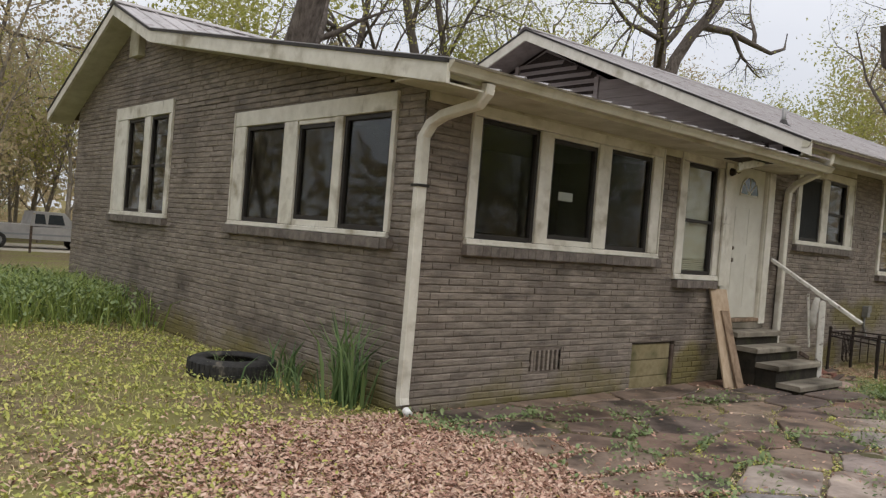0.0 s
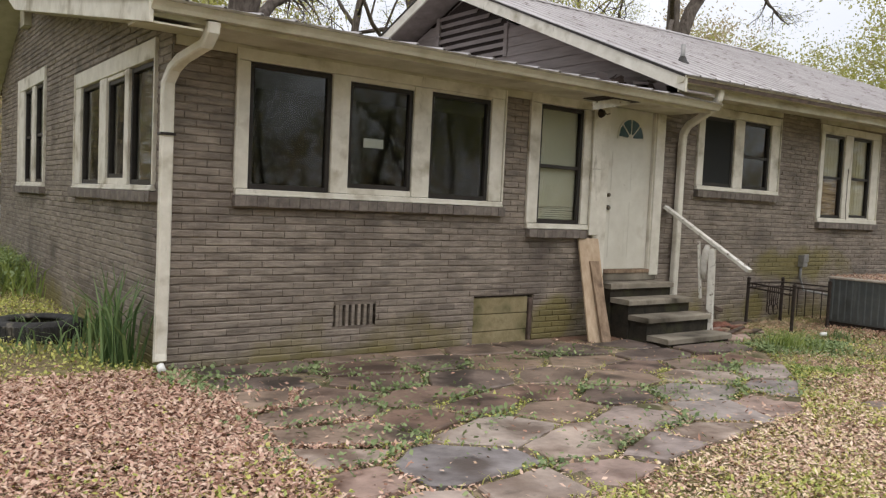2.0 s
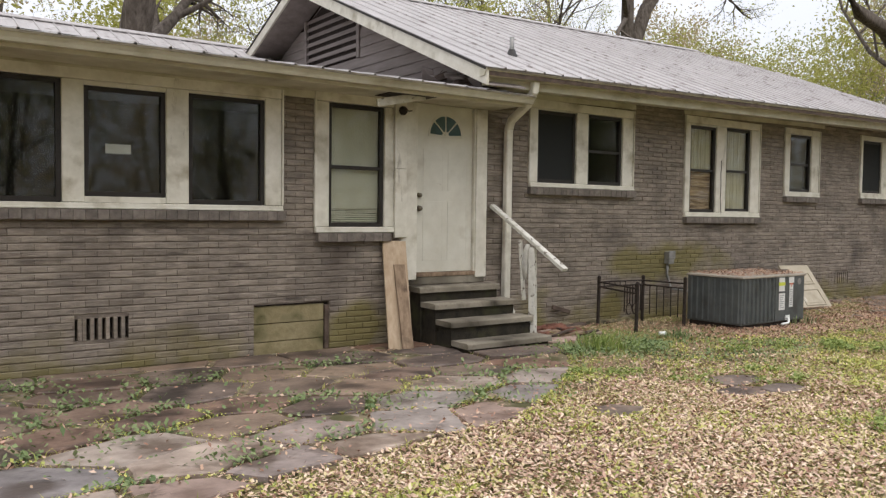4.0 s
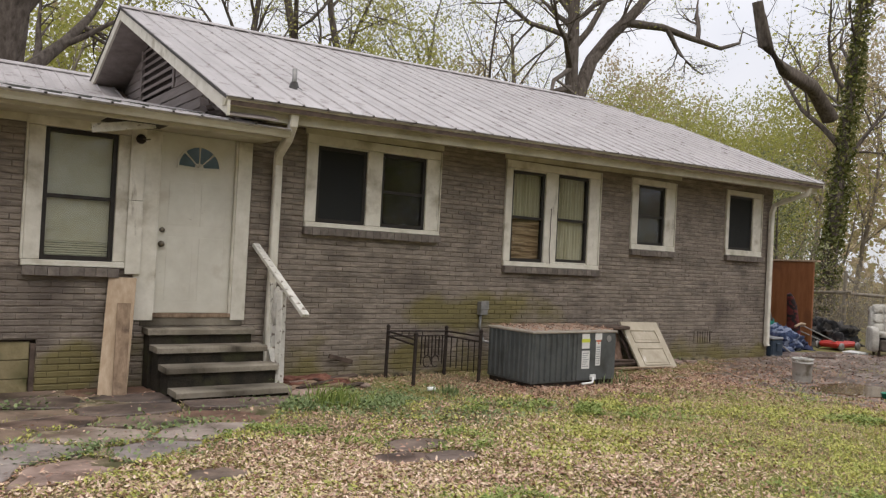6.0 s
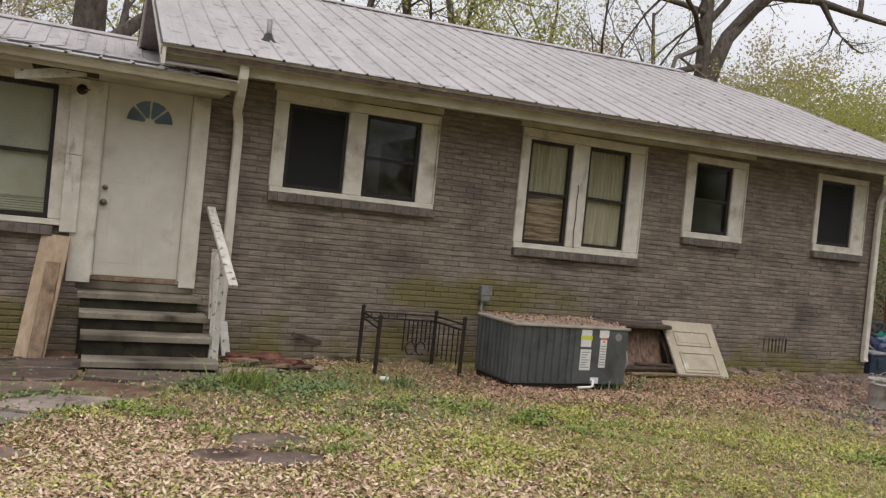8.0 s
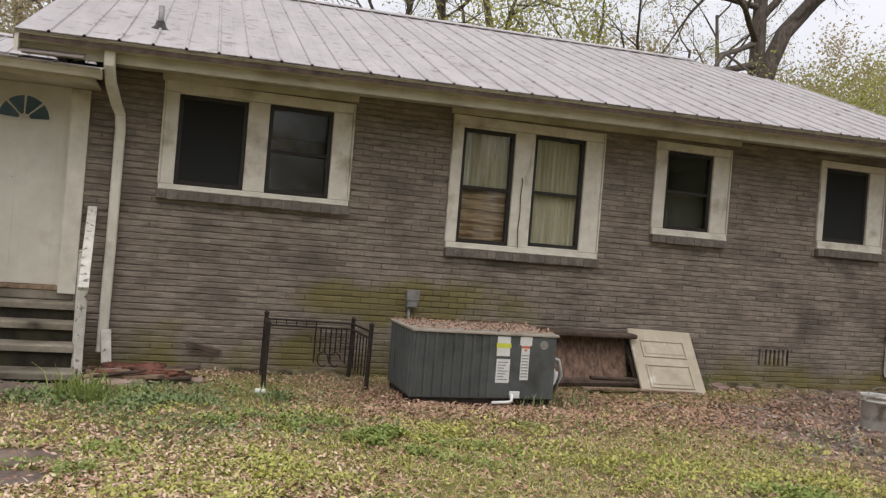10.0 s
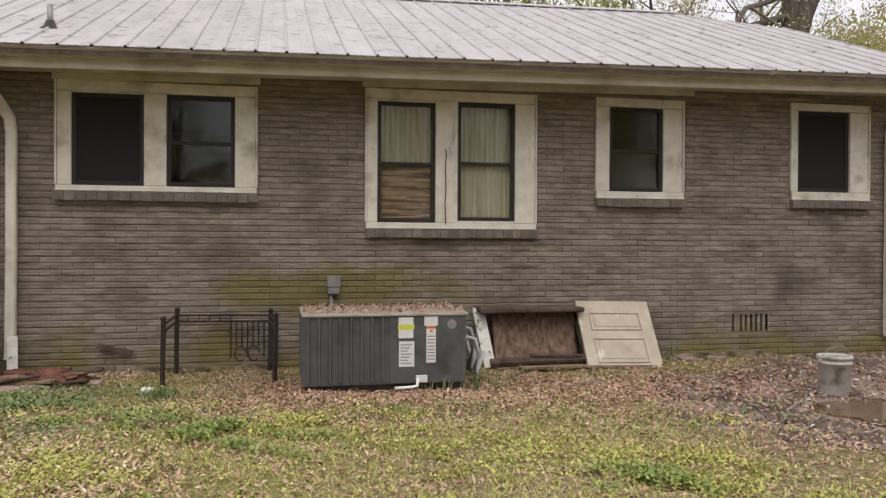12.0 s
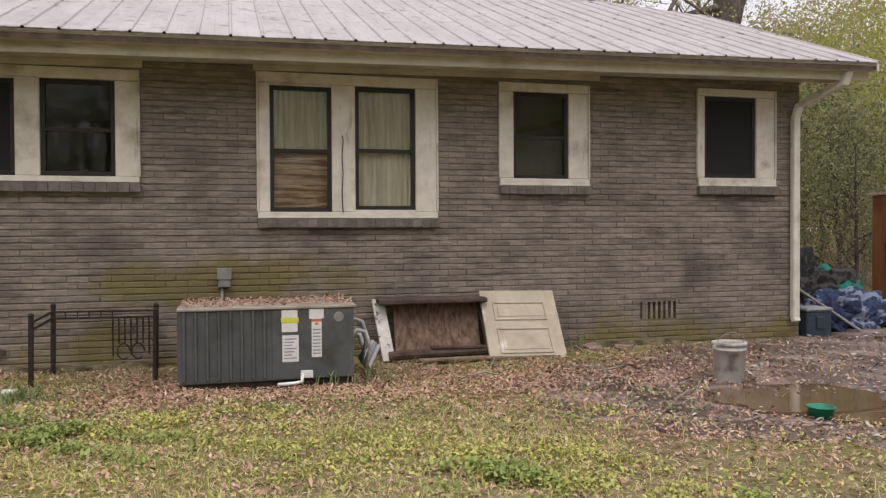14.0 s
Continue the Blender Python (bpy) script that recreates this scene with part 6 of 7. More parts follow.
STONE = stone_material("flagstone", (0.088, 0.066, 0.054), (0.215, 0.170, 0.140), (0.05, 0.04, 0.034))
PALESTONE = stone_material("pale_flagstone", (0.165, 0.143, 0.130), (0.345, 0.302, 0.275), (0.11, 0.085, 0.07))
BED = material("sandy_joint_mortar", (0.10, 0.075, 0.048), (0.34, 0.265, 0.18), 7.0, 0.95, 0.9, 24, stain=(0.075, 0.07, 0.03), stain_scale=2.4, stain_cut=(0.46, 0.6))
patio = tagged(empty("patio", 7.5, 3.6, 0.05), "flagstone patio with weeds growing in the joints", "pavement", kind="structure")
PR = random.Random(15)
sites = []
tries = 0
while len(sites) < 66 and tries < 6000:
    tries += 1
    x, y = PR.uniform(4.3, 11.3), PR.uniform(1.4, 5.5)
    if inside(PATIO, x, y) and all(((x - a) / 0.80) ** 2 + ((y - b) / 0.52) ** 2 > PR.uniform(0.5, 1.0) for a, b in sites):
        sites.append((x, y))


def flagstone(poly, z, parent, name="stone"):
    """One stone: a rough-edged slab with a worn rim."""
    pts = []
    n = len(poly)
    for i in range(n):
        a, b = poly[i], poly[(i + 1) % n]
        d = math.hypot(b[0] - a[0], b[1] - a[1])
        k = max(1, int(d / 0.12))
        for j in range(k):
            t = j / k
            x, y = a[0] + (b[0] - a[0]) * t, a[1] + (b[1] - a[1]) * t
            w = 0.022 * noise.noise(Vector((x * 6, y * 6, 2.0)))
            pts.append((x + w, y + 0.02 * noise.noise(Vector((x * 6, y * 6, 9.0)))))
    cx, cy = sum(p[0] for p in pts) / len(pts), sum(p[1] for p in pts) / len(pts)
    tilt = (PR.uniform(-0.012, 0.012), PR.uniform(-0.012, 0.012))
    bm = bmesh.new()
    def ring(shrink, h):
        return [bm.verts.new((cx + (x - cx) * shrink, cy + (y - cy) * shrink, z + h + tilt[0] * (x - cx) + tilt[1] * (y - cy))) for x, y in pts]
    low, rim, top = ring(1.0, -0.05), ring(1.0, 0.018), ring(0.965, 0.028)
    m = len(pts)
    for r0, r1 in ((low, rim), (rim, top)):
        for i in range(m):
            bm.faces.new((r0[i], r0[(i + 1) % m], r1[(i + 1) % m], r1[i]))
    bm.faces.new(top)
    bmesh.ops.recalc_face_normals(bm, faces=bm.faces)
    return part(name, bm, PALESTONE if parent and (cy < 2.9 or (cx > 8.3 and cy < 3.6)) else STONE, parent)


# the worn mortar bed between the stones
xs, ys = np.arange(4.35, 11.3, 0.07), np.arange(1.45, 5.45, 0.07)
gx, gy = np.meshgrid(xs, ys, indexing="ij")
lumps = 0.012 * np.sin(9.1 * gx + 3 * np.sin(5.3 * gy)) * np.cos(7.7 * gy + 2 * np.sin(4.1 * gx))
v = np.stack([gx, gy, ground_z(gx, gy) + 0.010 + lumps], -1).reshape(-1, 3)
corner = (np.arange(len(xs) - 1)[:, None] * len(ys) + np.arange(len(ys) - 1)[None, :]).ravel()
corner = corner[[inside(PATIO, v[k, 0] + 0.03, v[k, 1] + 0.03) for k in corner]]
raw("mortar_bed", v, np.stack([corner, corner + len(ys), corner + len(ys) + 1, corner + 1], -1), BED, patio, smooth=True)
STONES = []
for i, (x, y) in enumerate(sites):
    poly = list(PATIO)
    near = sorted(range(len(sites)), key=lambda k: (sites[k][0] - x) ** 2 + (sites[k][1] - y) ** 2)[1:16]
    for k in near:
        a, b = sites[k]
        nx, ny = (a - x), (b - y) * 2.0
        ln = math.hypot(nx, ny)
        nx, ny = nx / ln, ny / ln
        gap = 0.022 + 0.028 * ((i * 7 + k * 13) % 10) / 10
        poly = clip_poly(poly, (nx, ny), nx * (x + a) / 2 + ny * (y + b) / 2 - gap)
        if len(poly) < 3:
            break
    if len(poly) >= 3:
        STONES.append(poly)
        flagstone(poly, float(ground_z(x, y)) + PR.uniform(-0.004, 0.008), patio)
for x, y, s in ((10.85, 1.6, 0.34), (11.2, 1.95, 0.36), (11.25, 1.5, 0.28), (9.4, 1.75, 0.3)):
    n = PR.randint(5, 7)
    poly = [(x + s * PR.uniform(0.7, 1.1) * math.cos(2 * math.pi * k / n), y + 0.7 * s * PR.uniform(0.7, 1.1) * math.sin(2 * math.pi * k / n)) for k in range(n)]
    STONES.append(poly)
    tagged(flagstone(poly, float(ground_z(x, y)) - 0.012, None, "flagstone"), "sunken brown flagstone in the lawn", "stone", "stepping stones")


# ---- litter, grass and weeds ----
def stone_mask(x, y):
    m = np.zeros(len(x), bool)
    for poly in STONES:
        px, py = [p[0] for p in poly], [p[1] for p in poly]
        near = np.where((x > min(px)) & (x < max(px)) & (y > min(py)) & (y < max(py)))[0]
        for i in near:
            if inside(poly, x[i], y[i]):
                m[i] = True
    return m


def blob(x, y, cx, cy, rx, ry):
    return np.exp(-(((x - cx) / rx) ** 2 + ((y - cy) / ry) ** 2))


def patchy(x, y, f, seed):
    return 0.5 + 0.25 * (np.sin(f * x + 1.7 * seed + 2.0 * np.sin(f * 0.7 * y + seed)) + np.sin(f * 1.3 * y - 0.6 * seed + 1.8 * np.sin(f * 0.9 * x)))


def mud(x, y):
    return np.clip(blob(x, y, 20.8, 2.4, 3.2, 1.9) + blob(x, y, 23.0, 4.2, 3.0, 1.8) + 0.8 * blob(x, y, 18.4, 2.5, 1.2, 0.9) + 0.9 * blob(x, y, 12.6, 3.3, 0.7, 0.35), 0, 1)


def litter_density(x, y):
    d = 0.05 + 0.11 * patchy(x, y, 1.9, 1)
    d = d + 1.0 * np.clip(blob(x, y, 3.9, 3.9, 1.5, 1.5) * 1.6, 0, 1) * (x < 5.3)
    d = d + 0.95 * np.clip(blob(x, y, 15.9, 3.55, 3.2, 1.0) * 1.6, 0, 1) + 1.0 * np.clip(blob(x, y, 9.3, 1.1, 3.2, 1.5) * 1.4, 0, 1) + 0.35 * blob(x, y, 19.5, 4.2, 2.0, 1.0)
    d = d + 0.45 * blob(x, y, 18.3, 1.6, 2.4, 1.4) + 0.30 * blob(x, y, 12.2, 0.8, 2.0, 1.2) + 0.3 * blob(x, y, 12, 5.0, 1.8, 0.4)
    d = d * (1 - 0.8 * np.clip(blob(x, y, 12.2, 3.9, 1.1, 0.8) * 1.3, 0, 1))
    return np.clip(d * (1 - 0.5 * mud(x, y)), 0, 1)


def lawn_density(x, y):
    d = (0.25 + 0.75 * patchy(x, y, 1.4, 2)) * (0.25 + 0.75 * (patchy(x, y, 9.0, 8) > 0.45))
    d = d * (1 - 0.85 * np.clip(blob(x, y, 3.9, 3.9, 1.4, 1.4) * 1.4, 0, 1)) * (1 - 0.92 * np.clip(blob(x, y, 15.9, 3.8, 3.5, 1.15) * 1.6, 0, 1))
    d = d * (1 - 0.8 * np.clip(blob(x, y, 18.9, 1.3, 2.6, 1.5) * 1.3, 0, 1)) * (1 - 0.95 * mud(x, y)) * (1 - smooth01(4.3, 5.1, y) * (x > 4.5)) * (1 - 0.6 * np.clip(blob(x, y, 9.3, 1.2, 3.0, 1.4) * 1.4, 0, 1)) * (0.35 + 0.65 * (patchy(x, y, 3.1, 7) > 0.42))
    return np.clip(d, 0, 1)


def sample(count, xr, yr, density, seed, avoid_patio=True):
    g = np.random.default_rng(seed)
    xs, ys = [], []
    have = 0
    while have < count:
        x, y = g.uniform(*xr, count), g.uniform(*yr, count)
        ok = g.uniform(0, 1, count) < density(x, y)
        ok &= ~((x > LEFT - 0.02) & (y > FACE - 0.03) & (x < RIGHT + 0.02))
        x, y = x[ok], y[ok]
        if avoid_patio:
            keep = ~stone_mask(x, y)
            x, y = x[keep], y[keep]
        xs.append(x)
        ys.append(y)
        have += len(x)
    return np.concatenate(xs)[:count], np.concatenate(ys)[:count], g


def flat_leaves(name, x, y, g, size, mat, label, lift=(0.0, 0.03), tilt=0.35, wide=0.45, z=None):
    n = len(x)
    zz = (ground_z(x, y) if z is None else z) + g.uniform(*lift, n)
    c = np.stack([x, y, zz], -1)
    t = g.uniform(0, 2 * math.pi, n)
    a = np.stack([np.cos(t), np.sin(t), g.normal(0, tilt, n)], -1)
    b = np.stack([-np.sin(t), np.cos(t), g.normal(0, tilt, n)], -1)
    s = g.uniform(*size, (n, 1))
    curl = np.zeros((n, 3))
    curl[:, 2] = g.uniform(-0.1, 0.5, n) * s[:, 0]
    v = np.stack([c - a * s, c + b * s * wide + curl * 0.6, c + a * s + curl * 0.4, c - b * s * wide + curl * 0.6], 1)
    low = v[:, :, 2].min(1) - (c[:, 2] - g.uniform(0, 0.01, n) - lift[0])
    v[:, :, 2] -= np.minimum(low, 0)[:, None]
    return tagged(raw(name, v.reshape(-1, 3), np.arange(n * 4).reshape(-1, 4), mat), label, "ground cover", kind="stuff")


def blades(name, x, y, g, height, width, mat, label, lean=0.5, z=None):
    n = len(x)
    c = np.stack([x, y, (ground_z(x, y) if z is None else z) - 0.01], -1)
    t = g.uniform(0, 2 * math.pi, n)
    side = np.stack([np.cos(t), np.sin(t), np.zeros(n)], -1)
    t2 = g.uniform(0, 2 * math.pi, n)
    out = np.stack([np.cos(t2), np.sin(t2), np.zeros(n)], -1)
    h = g.uniform(*height, (n, 1))
    l = g.uniform(0.1, lean, (n, 1)) * h
    up = np.array([0, 0, 1.0])
    w = width * g.uniform(0.6, 1.3, (n, 1))
    mid = c + up * h * 0.6 + out * l * 0.4
    tip = c + up * h * (1 - 0.25 * l / h) + out * l * 1.3
    v = np.stack([c - side * w, c + side * w, mid + side * w * 0.8, mid - side * w * 0.8, tip], 1).reshape(-1, 3)
    k = np.arange(n)[:, None] * 5
    f = np.concatenate([k + [0, 1, 2], k + [0, 2, 3], k + [3, 2, 4]])
    return tagged(raw(name, v, f, mat), label, "ground cover", kind="stuff")


LITTER = palette("dead_leaf", [(0.17, 0.09, 0.06), (0.38, 0.22, 0.16), (0.56, 0.36, 0.28), (0.48, 0.33, 0.22), (0.66, 0.49, 0.39), (0.28, 0.16, 0.11)], 0.8, 0.2)
DAMPLITTER = palette("damp_leaf", [(0.12, 0.06, 0.04), (0.30, 0.165, 0.115), (0.46, 0.27, 0.195), (0.38, 0.24, 0.15), (0.60, 0.44, 0.33), (0.19, 0.10, 0.07)], 0.75, 0.2)
PALELITTER = palette("bleached_leaf", [(0.32, 0.20, 0.14), (0.62, 0.44, 0.33), (0.80, 0.64, 0.50), (0.64, 0.52, 0.31), (0.46, 0.40, 0.17)], 0.8, 0.2)
STRAW = palette("dead_grass", [(0.50, 0.40, 0.22), (0.70, 0.58, 0.37), (0.60, 0.50, 0.28), (0.80, 0.69, 0.48)], 0.85, 0.2)
CLOVER = palette("clover_leaf", [(0.20, 0.23, 0.05), (0.42, 0.43, 0.11), (0.62, 0.58, 0.18), (0.34, 0.40, 0.12)], 0.6, 0.25, 0.2)
GRASSY = palette("fresh_grass", [(0.15, 0.21, 0.05), (0.26, 0.33, 0.09), (0.38, 0.43, 0.14)], 0.5, 0.3, 0.25)
TURF = palette("matted_grass", [(0.30, 0.30, 0.08), (0.48, 0.47, 0.15), (0.62, 0.55, 0.26), (0.70, 0.60, 0.36)], 0.7, 0.2, 0.2)
WEED = palette("weed_leaf", [(0.10, 0.15, 0.06), (0.19, 0.25, 0.11), (0.30, 0.36, 0.17), (0.15, 0.21, 0.08)], 0.6, 0.25, 0.2)
STRAP = palette("strap_leaf", [(0.07, 0.13, 0.05), (0.13, 0.20, 0.08), (0.19, 0.26, 0.10)], 0.5, 0.3, 0.2)

yard = ((1.0, 25.0), (-1.8, 5.46))
side_yard = ((-6.0, 4.5), (1.5, 16.0))
x, y, g = sample(92000, *yard, litter_density, 41, False)
keep = (~stone_mask(x, y)) | (g.uniform(0, 1, len(x)) < 0.10)
x, y = x[keep], y[keep]
for there, stock, words in ((x < 12.6, LITTER, "tan and pinkish dead leaves strewn over the yard"), (x >= 12.6, DAMPLITTER, "damp red-brown dead leaves along the wall")):
    flat_leaves("leaf_litter", x[there], y[there], g, (0.011, 0.026), stock, words, (0.004, 0.03), z=ground_z(x[there], y[there]) + np.where(stone_mask(x[there], y[there]), 0.028, 0))
x, y, g = sample(56000, (1.5, 5.3), (1.5, 5.45), lambda x, y: np.clip(blob(x, y, 3.9, 3.9, 1.3, 1.3) * 1.5, 0, 1), 42)
flat_leaves("leaf_drift", x, y, g, (0.011, 0.027), LITTER, "drift of pinkish dead leaves at the house corner", (0.004, 0.05))
x, y, g = sample(30000, (5.5, 13.5), (-1.2, 3.2), lambda x, y: np.clip(blob(x, y, 9.4, 0.9, 2.9, 1.2) * 1.4, 0, 1) * (0.3 + 0.7 * patchy(x, y, 2.2, 6)), 49)
flat_leaves("leaf_drift", x, y, g, (0.010, 0.024), PALELITTER, "thin drift of tan dead leaves beside the patio", (0.004, 0.04))
x, y, g = sample(20000, *side_yard, lambda x, y: 0.15 + 0.3 * patchy(x, y, 1.9, 1), 43)
flat_leaves("leaf_litter", x, y, g, (0.010, 0.024), LITTER, "scattered dead leaves on the side lawn", (0.004, 0.03))
x, y, g = sample(46000, *yard, lambda x, y: (0.25 + 0.5 * patchy(x, y, 2.3, 4)) * (1 - 0.8 * mud(x, y)), 44)
blades("dead_grass", x, y, g, (0.02, 0.055), 0.003, STRAW, "dead straw-coloured grass in the lawn", 2.2)
x, y, g = sample(84000, *yard, lambda x, y: lawn_density(x, y) * (0.12 + 0.88 * smooth01(0.40, 0.62, patchy(x, y, 2.1, 11) + 0.25 * patchy(x, y, 6.3, 12) - 0.12)) * (y < 3.6), 45)
flat_leaves("clover", x, y, g, (0.007, 0.016), CLOVER, "yellow-green clover and small weeds of the lawn", (0.01, 0.05), 0.5, 0.7)
x, y, g = sample(64000, *side_yard, lambda x, y: (0.3 + 0.7 * patchy(x, y, 1.4, 2)) * (0.25 + 0.75 * (patchy(x, y, 8.0, 8) > 0.45)) * (1 - 0.85 * np.clip(blob(x, y, 3.9, 3.9, 1.3, 1.3) * 1.4, 0, 1)), 46)
flat_leaves("clover", x, y, g, (0.009, 0.022), CLOVER, "yellow-green clover and small weeds of the side lawn", (0.01, 0.06), 0.5, 0.7)
x, y, g = sample(30000, *side_yard, lambda x, y: (0.3 + 0.7 * patchy(x, y, 1.1, 5)) * (1 - 0.9 * np.clip(blob(x, y, 3.9, 3.9, 1.3, 1.3) * 1.4, 0, 1)), 47)
blades("lawn_grass", x, y, g, (0.03, 0.08), 0.004, TURF, "thin green grass of the side lawn", 1.2)
x, y, g = sample(24000, *yard, lambda x, y: lawn_density(x, y) * 0.8 * (y < 4.4), 48)
blades("lawn_grass", x, y, g, (0.04, 0.10), 0.004, CLOVER, "thin green grass of the lawn", 1.4)

x, y, g = sample(36000, (9.5, 17.0), (-1.8, 2.4), lambda x, y: 0.35 + 0.65 * patchy(x, y, 2.7, 9), 51)
blades("lawn_grass", x, y, g, (0.025, 0.055), 0.0032, TURF, "matted yellow-green grass of the lawn", 2.4)
def clump_density(x, y):
    return smooth01(0.66, 0.80, patchy(x, y, 2.6, 21)) * smooth01(0.35, 0.6, patchy(x, y, 7.5, 22)) * lawn_density(x, y)


x, y, g = sample(15000, (9.5, 19.0), (-1.6, 3.3), clump_density, 53)
flat_leaves("lawn_weed", x, y, g, (0.008, 0.018), GRASSY, "darker green weed clumps standing in the lawn", (0.01, 0.07), 0.5, 0.7)
x, y, g = sample(3600, (10.2, 14.0), (1.6, 4.9), lambda x, y: np.clip((blob(x, y, 12.0, 3.7, 0.9, 0.7) + 0.7 * blob(x, y, 11.2, 4.1, 0.6, 0.4) + 0.5 * blob(x, y, 12.6, 2.6, 0.8, 0.5)) * 1.3, 0, 1) * (1 - blob(x, y, 12.75, 3.35, 0.5, 0.3)) * (patchy(x, y, 5.0, 3) > 0.38), 52)
flat_leaves("creeping_weed", x, y, g, (0.009, 0.020), WEED, "patch of green creeping weeds by the steps", (0.005, 0.06), 0.5, 0.75)

# creeping weeds in the joints and by the steps
def weed_density(x, y):
    d = 0
    for cx, cy, rx, ry in ((5.5, 4.9, 0.6, 0.25), (6.9, 4.6, 0.7, 0.18), (6.0, 4.1, 0.5, 0.2), (6.3, 3.55, 0.45, 0.2), (5.2, 3.6, 0.5, 0.25), (5.9, 2.9, 0.5, 0.25), (7.4, 3.3, 0.35, 0.25), (8.0, 2.9, 0.45, 0.2), (8.9, 2.7, 0.5, 0.25), (7.0, 2.3, 0.5, 0.15), (9.6, 3.4, 0.5, 0.3), (6.2, 2.1, 0.5, 0.2), (10.9, 3.8, 0.4, 0.2), (11.8, 3.6, 0.4, 0.22), (4.7, 4.9, 0.25, 0.5), (4.9, 2.9, 0.4, 0.5), (8.3, 4.6, 0.5, 0.15)):
        d = d + blob(x, y, cx, cy, rx, ry)
    return np.clip(d, 0, 1) * (patchy(x, y, 7.0, 3) > 0.3)


x, y, g = sample(15000, (4.3, 13.4), (1.4, 5.45), weed_density, 50, False)
z = ground_z(x, y) + np.where(stone_mask(x, y), 0.03, 0.0)
keep = ~stone_mask(x, y) | (g.uniform(0, 1, len(x)) < 0.12)
flat_leaves("creeping_weed", x[keep], y[keep], g, (0.010, 0.023), WEED, "low green creeping weeds in the patio joints", (0.005, 0.075), 0.5, 0.75, z=z[keep])


def clump(name, x, y, n, height, width, label, mat=STRAP, spread_r=0.10, lean=0.9):
    g = np.random.default_rng(int(x * 100 + y * 10))
    px, py = x + g.normal(0, spread_r, n), y + g.normal(0, spread_r, n)
    ob = blades(name, px, py, g, height, width, mat, label, lean)
    return tagged(ob, label, "plant", kind="stuff")


CL = [("strap_leaf_plant", 4.26, 5.98, 75, (0.50, 0.98), 0.013, "clump of long green strap leaves by the wall", 0.10, 0.5),
      ("strap_leaf_plant", 4.02, 6.45, 50, (0.15, 0.42), 0.008, "small clump of drooping grey-green leaves", 0.20, 1.2),
      ("strap_leaf_plant", 4.30, 7.10, 26, (0.25, 0.55), 0.015, "small upright clump of strap leaves by the tyre", 0.07, 0.5),
      ("weed_clump", 3.82, 7.38, 40, (0.12, 0.32), 0.008, "weeds growing inside the old tyre", 0.14, 1.0),
      ("weed_clump", 3.6, 6.6, 30, (0.08, 0.22), 0.008, "ragged weed clump beside the tyre", 0.14, 1.2),
      ("grass_clump", 11.33, 3.80, 120, (0.14, 0.34), 0.007, "bright green grass clump by the steps", 0.12, 0.9),
      ("grass_clump", 11.62, 3.60, 80, (0.08, 0.20), 0.007, "low green grass clump near the steps", 0.16, 1.0),
      ("weed_clump", 8.02, 3.05, 26, (0.06, 0.15), 0.006, "small weed in a patio joint", 0.07, 1.0),
      ("weed_clump", 7.05, 3.4, 20, (0.05, 0.12), 0.006, "small weed between the flagstones", 0.07, 1.0),
      ("weed_clump", 12.95, 3.95, 60, (0.06, 0.18), 0.010, "leafy weed at the iron fence", 0.10, 1.0),
      ("weed_clump", 15.55, 3.86, 40, (0.06, 0.2), 0.007, "green weeds at the foot of the cooling unit", 0.10, 0.8),
      ("weed_clump", 16.05, 4.15, 50, (0.06, 0.25), 0.006, "dry weeds between the unit and the wreck", 0.14, 0.9),
      ("weed_clump", 18.6, 5.35, 30, (0.10, 0.32), 0.006, "dry weed stalks at the wall", 0.14, 0.8),
      ("weed_clump", 17.9, 2.5, 60, (0.04, 0.10), 0.010, "flat yellow-green weed patch", 0.3, 1.2)]
for nm, x, y, n, hh, wd, lb, sr, ln in CL:
    clump(nm, x, y, n, hh, wd, lb, STRAP if "strap" in nm else GRASSY if "grass" in nm else WEED, sr, ln)
# tall weeds beyond the gable wall
x, y, g = sample(5500, (0.5, 4.5), (10.6, 15.5), lambda x, y: np.clip(blob(x, y, 2.8, 13.2, 2.2, 1.6) * 1.4, 0, 1), 60)
blades("tall_weeds", x, y, g, (0.25, 0.75), 0.010, GRASSY, "tall green weeds along the side of the house", 0.8)
x, y, g = sample(14000, (0.5, 4.5), (10.6, 15.5), lambda x, y: np.clip(blob(x, y, 2.8, 13.2, 2.2, 1.6) * 1.4, 0, 1), 61)
flat_leaves("tall_weeds", x, y, g, (0.02, 0.045), WEED, "leafy green weeds along the side of the house", (0.05, 0.5), 0.6, 0.5)
# leaves heaped on the cooling unit
g = np.random.default_rng(71)
n = 1700
x, y = g.uniform(AX0, AX1, n), g.uniform(AY0, AY1, n)
flat_leaves("leaf_heap", x, y, g, (0.010, 0.022), DAMPLITTER, "dead leaves lying on top of the cooling unit", (0.002, 0.025), z=np.full(n, AZ1 + 0.002))
# wet mud and puddle
def puddle(x, y, rx, ry, seed, label):
    n = 40
    bm = bmesh.new()
    ring = []
    for k in range(n):
        a = 2 * math.pi * k / n
        q = 1 + 0.28 * noise.noise(Vector((2 * math.cos(a), 2 * math.sin(a), seed)))
        ring.append(bm.verts.new((x + rx * q * math.cos(a), y + ry * q * math.sin(a), 0)))
    zmin = float(ground_z(x, y)) + 0.045
    for v in ring:
        v.co.z = zmin
    low = [bm.verts.new((v.co.x, v.co.y, zmin - 0.06)) for v in ring]
    bm.faces.new(ring)
    for k in range(n):
        bm.faces.new((ring[k], low[k], low[(k + 1) % n], ring[(k + 1) % n]))
    bmesh.ops.recalc_face_normals(bm, faces=bm.faces)
    return tagged(part("puddle", bm, WATER), label, "puddle", kind="structure")


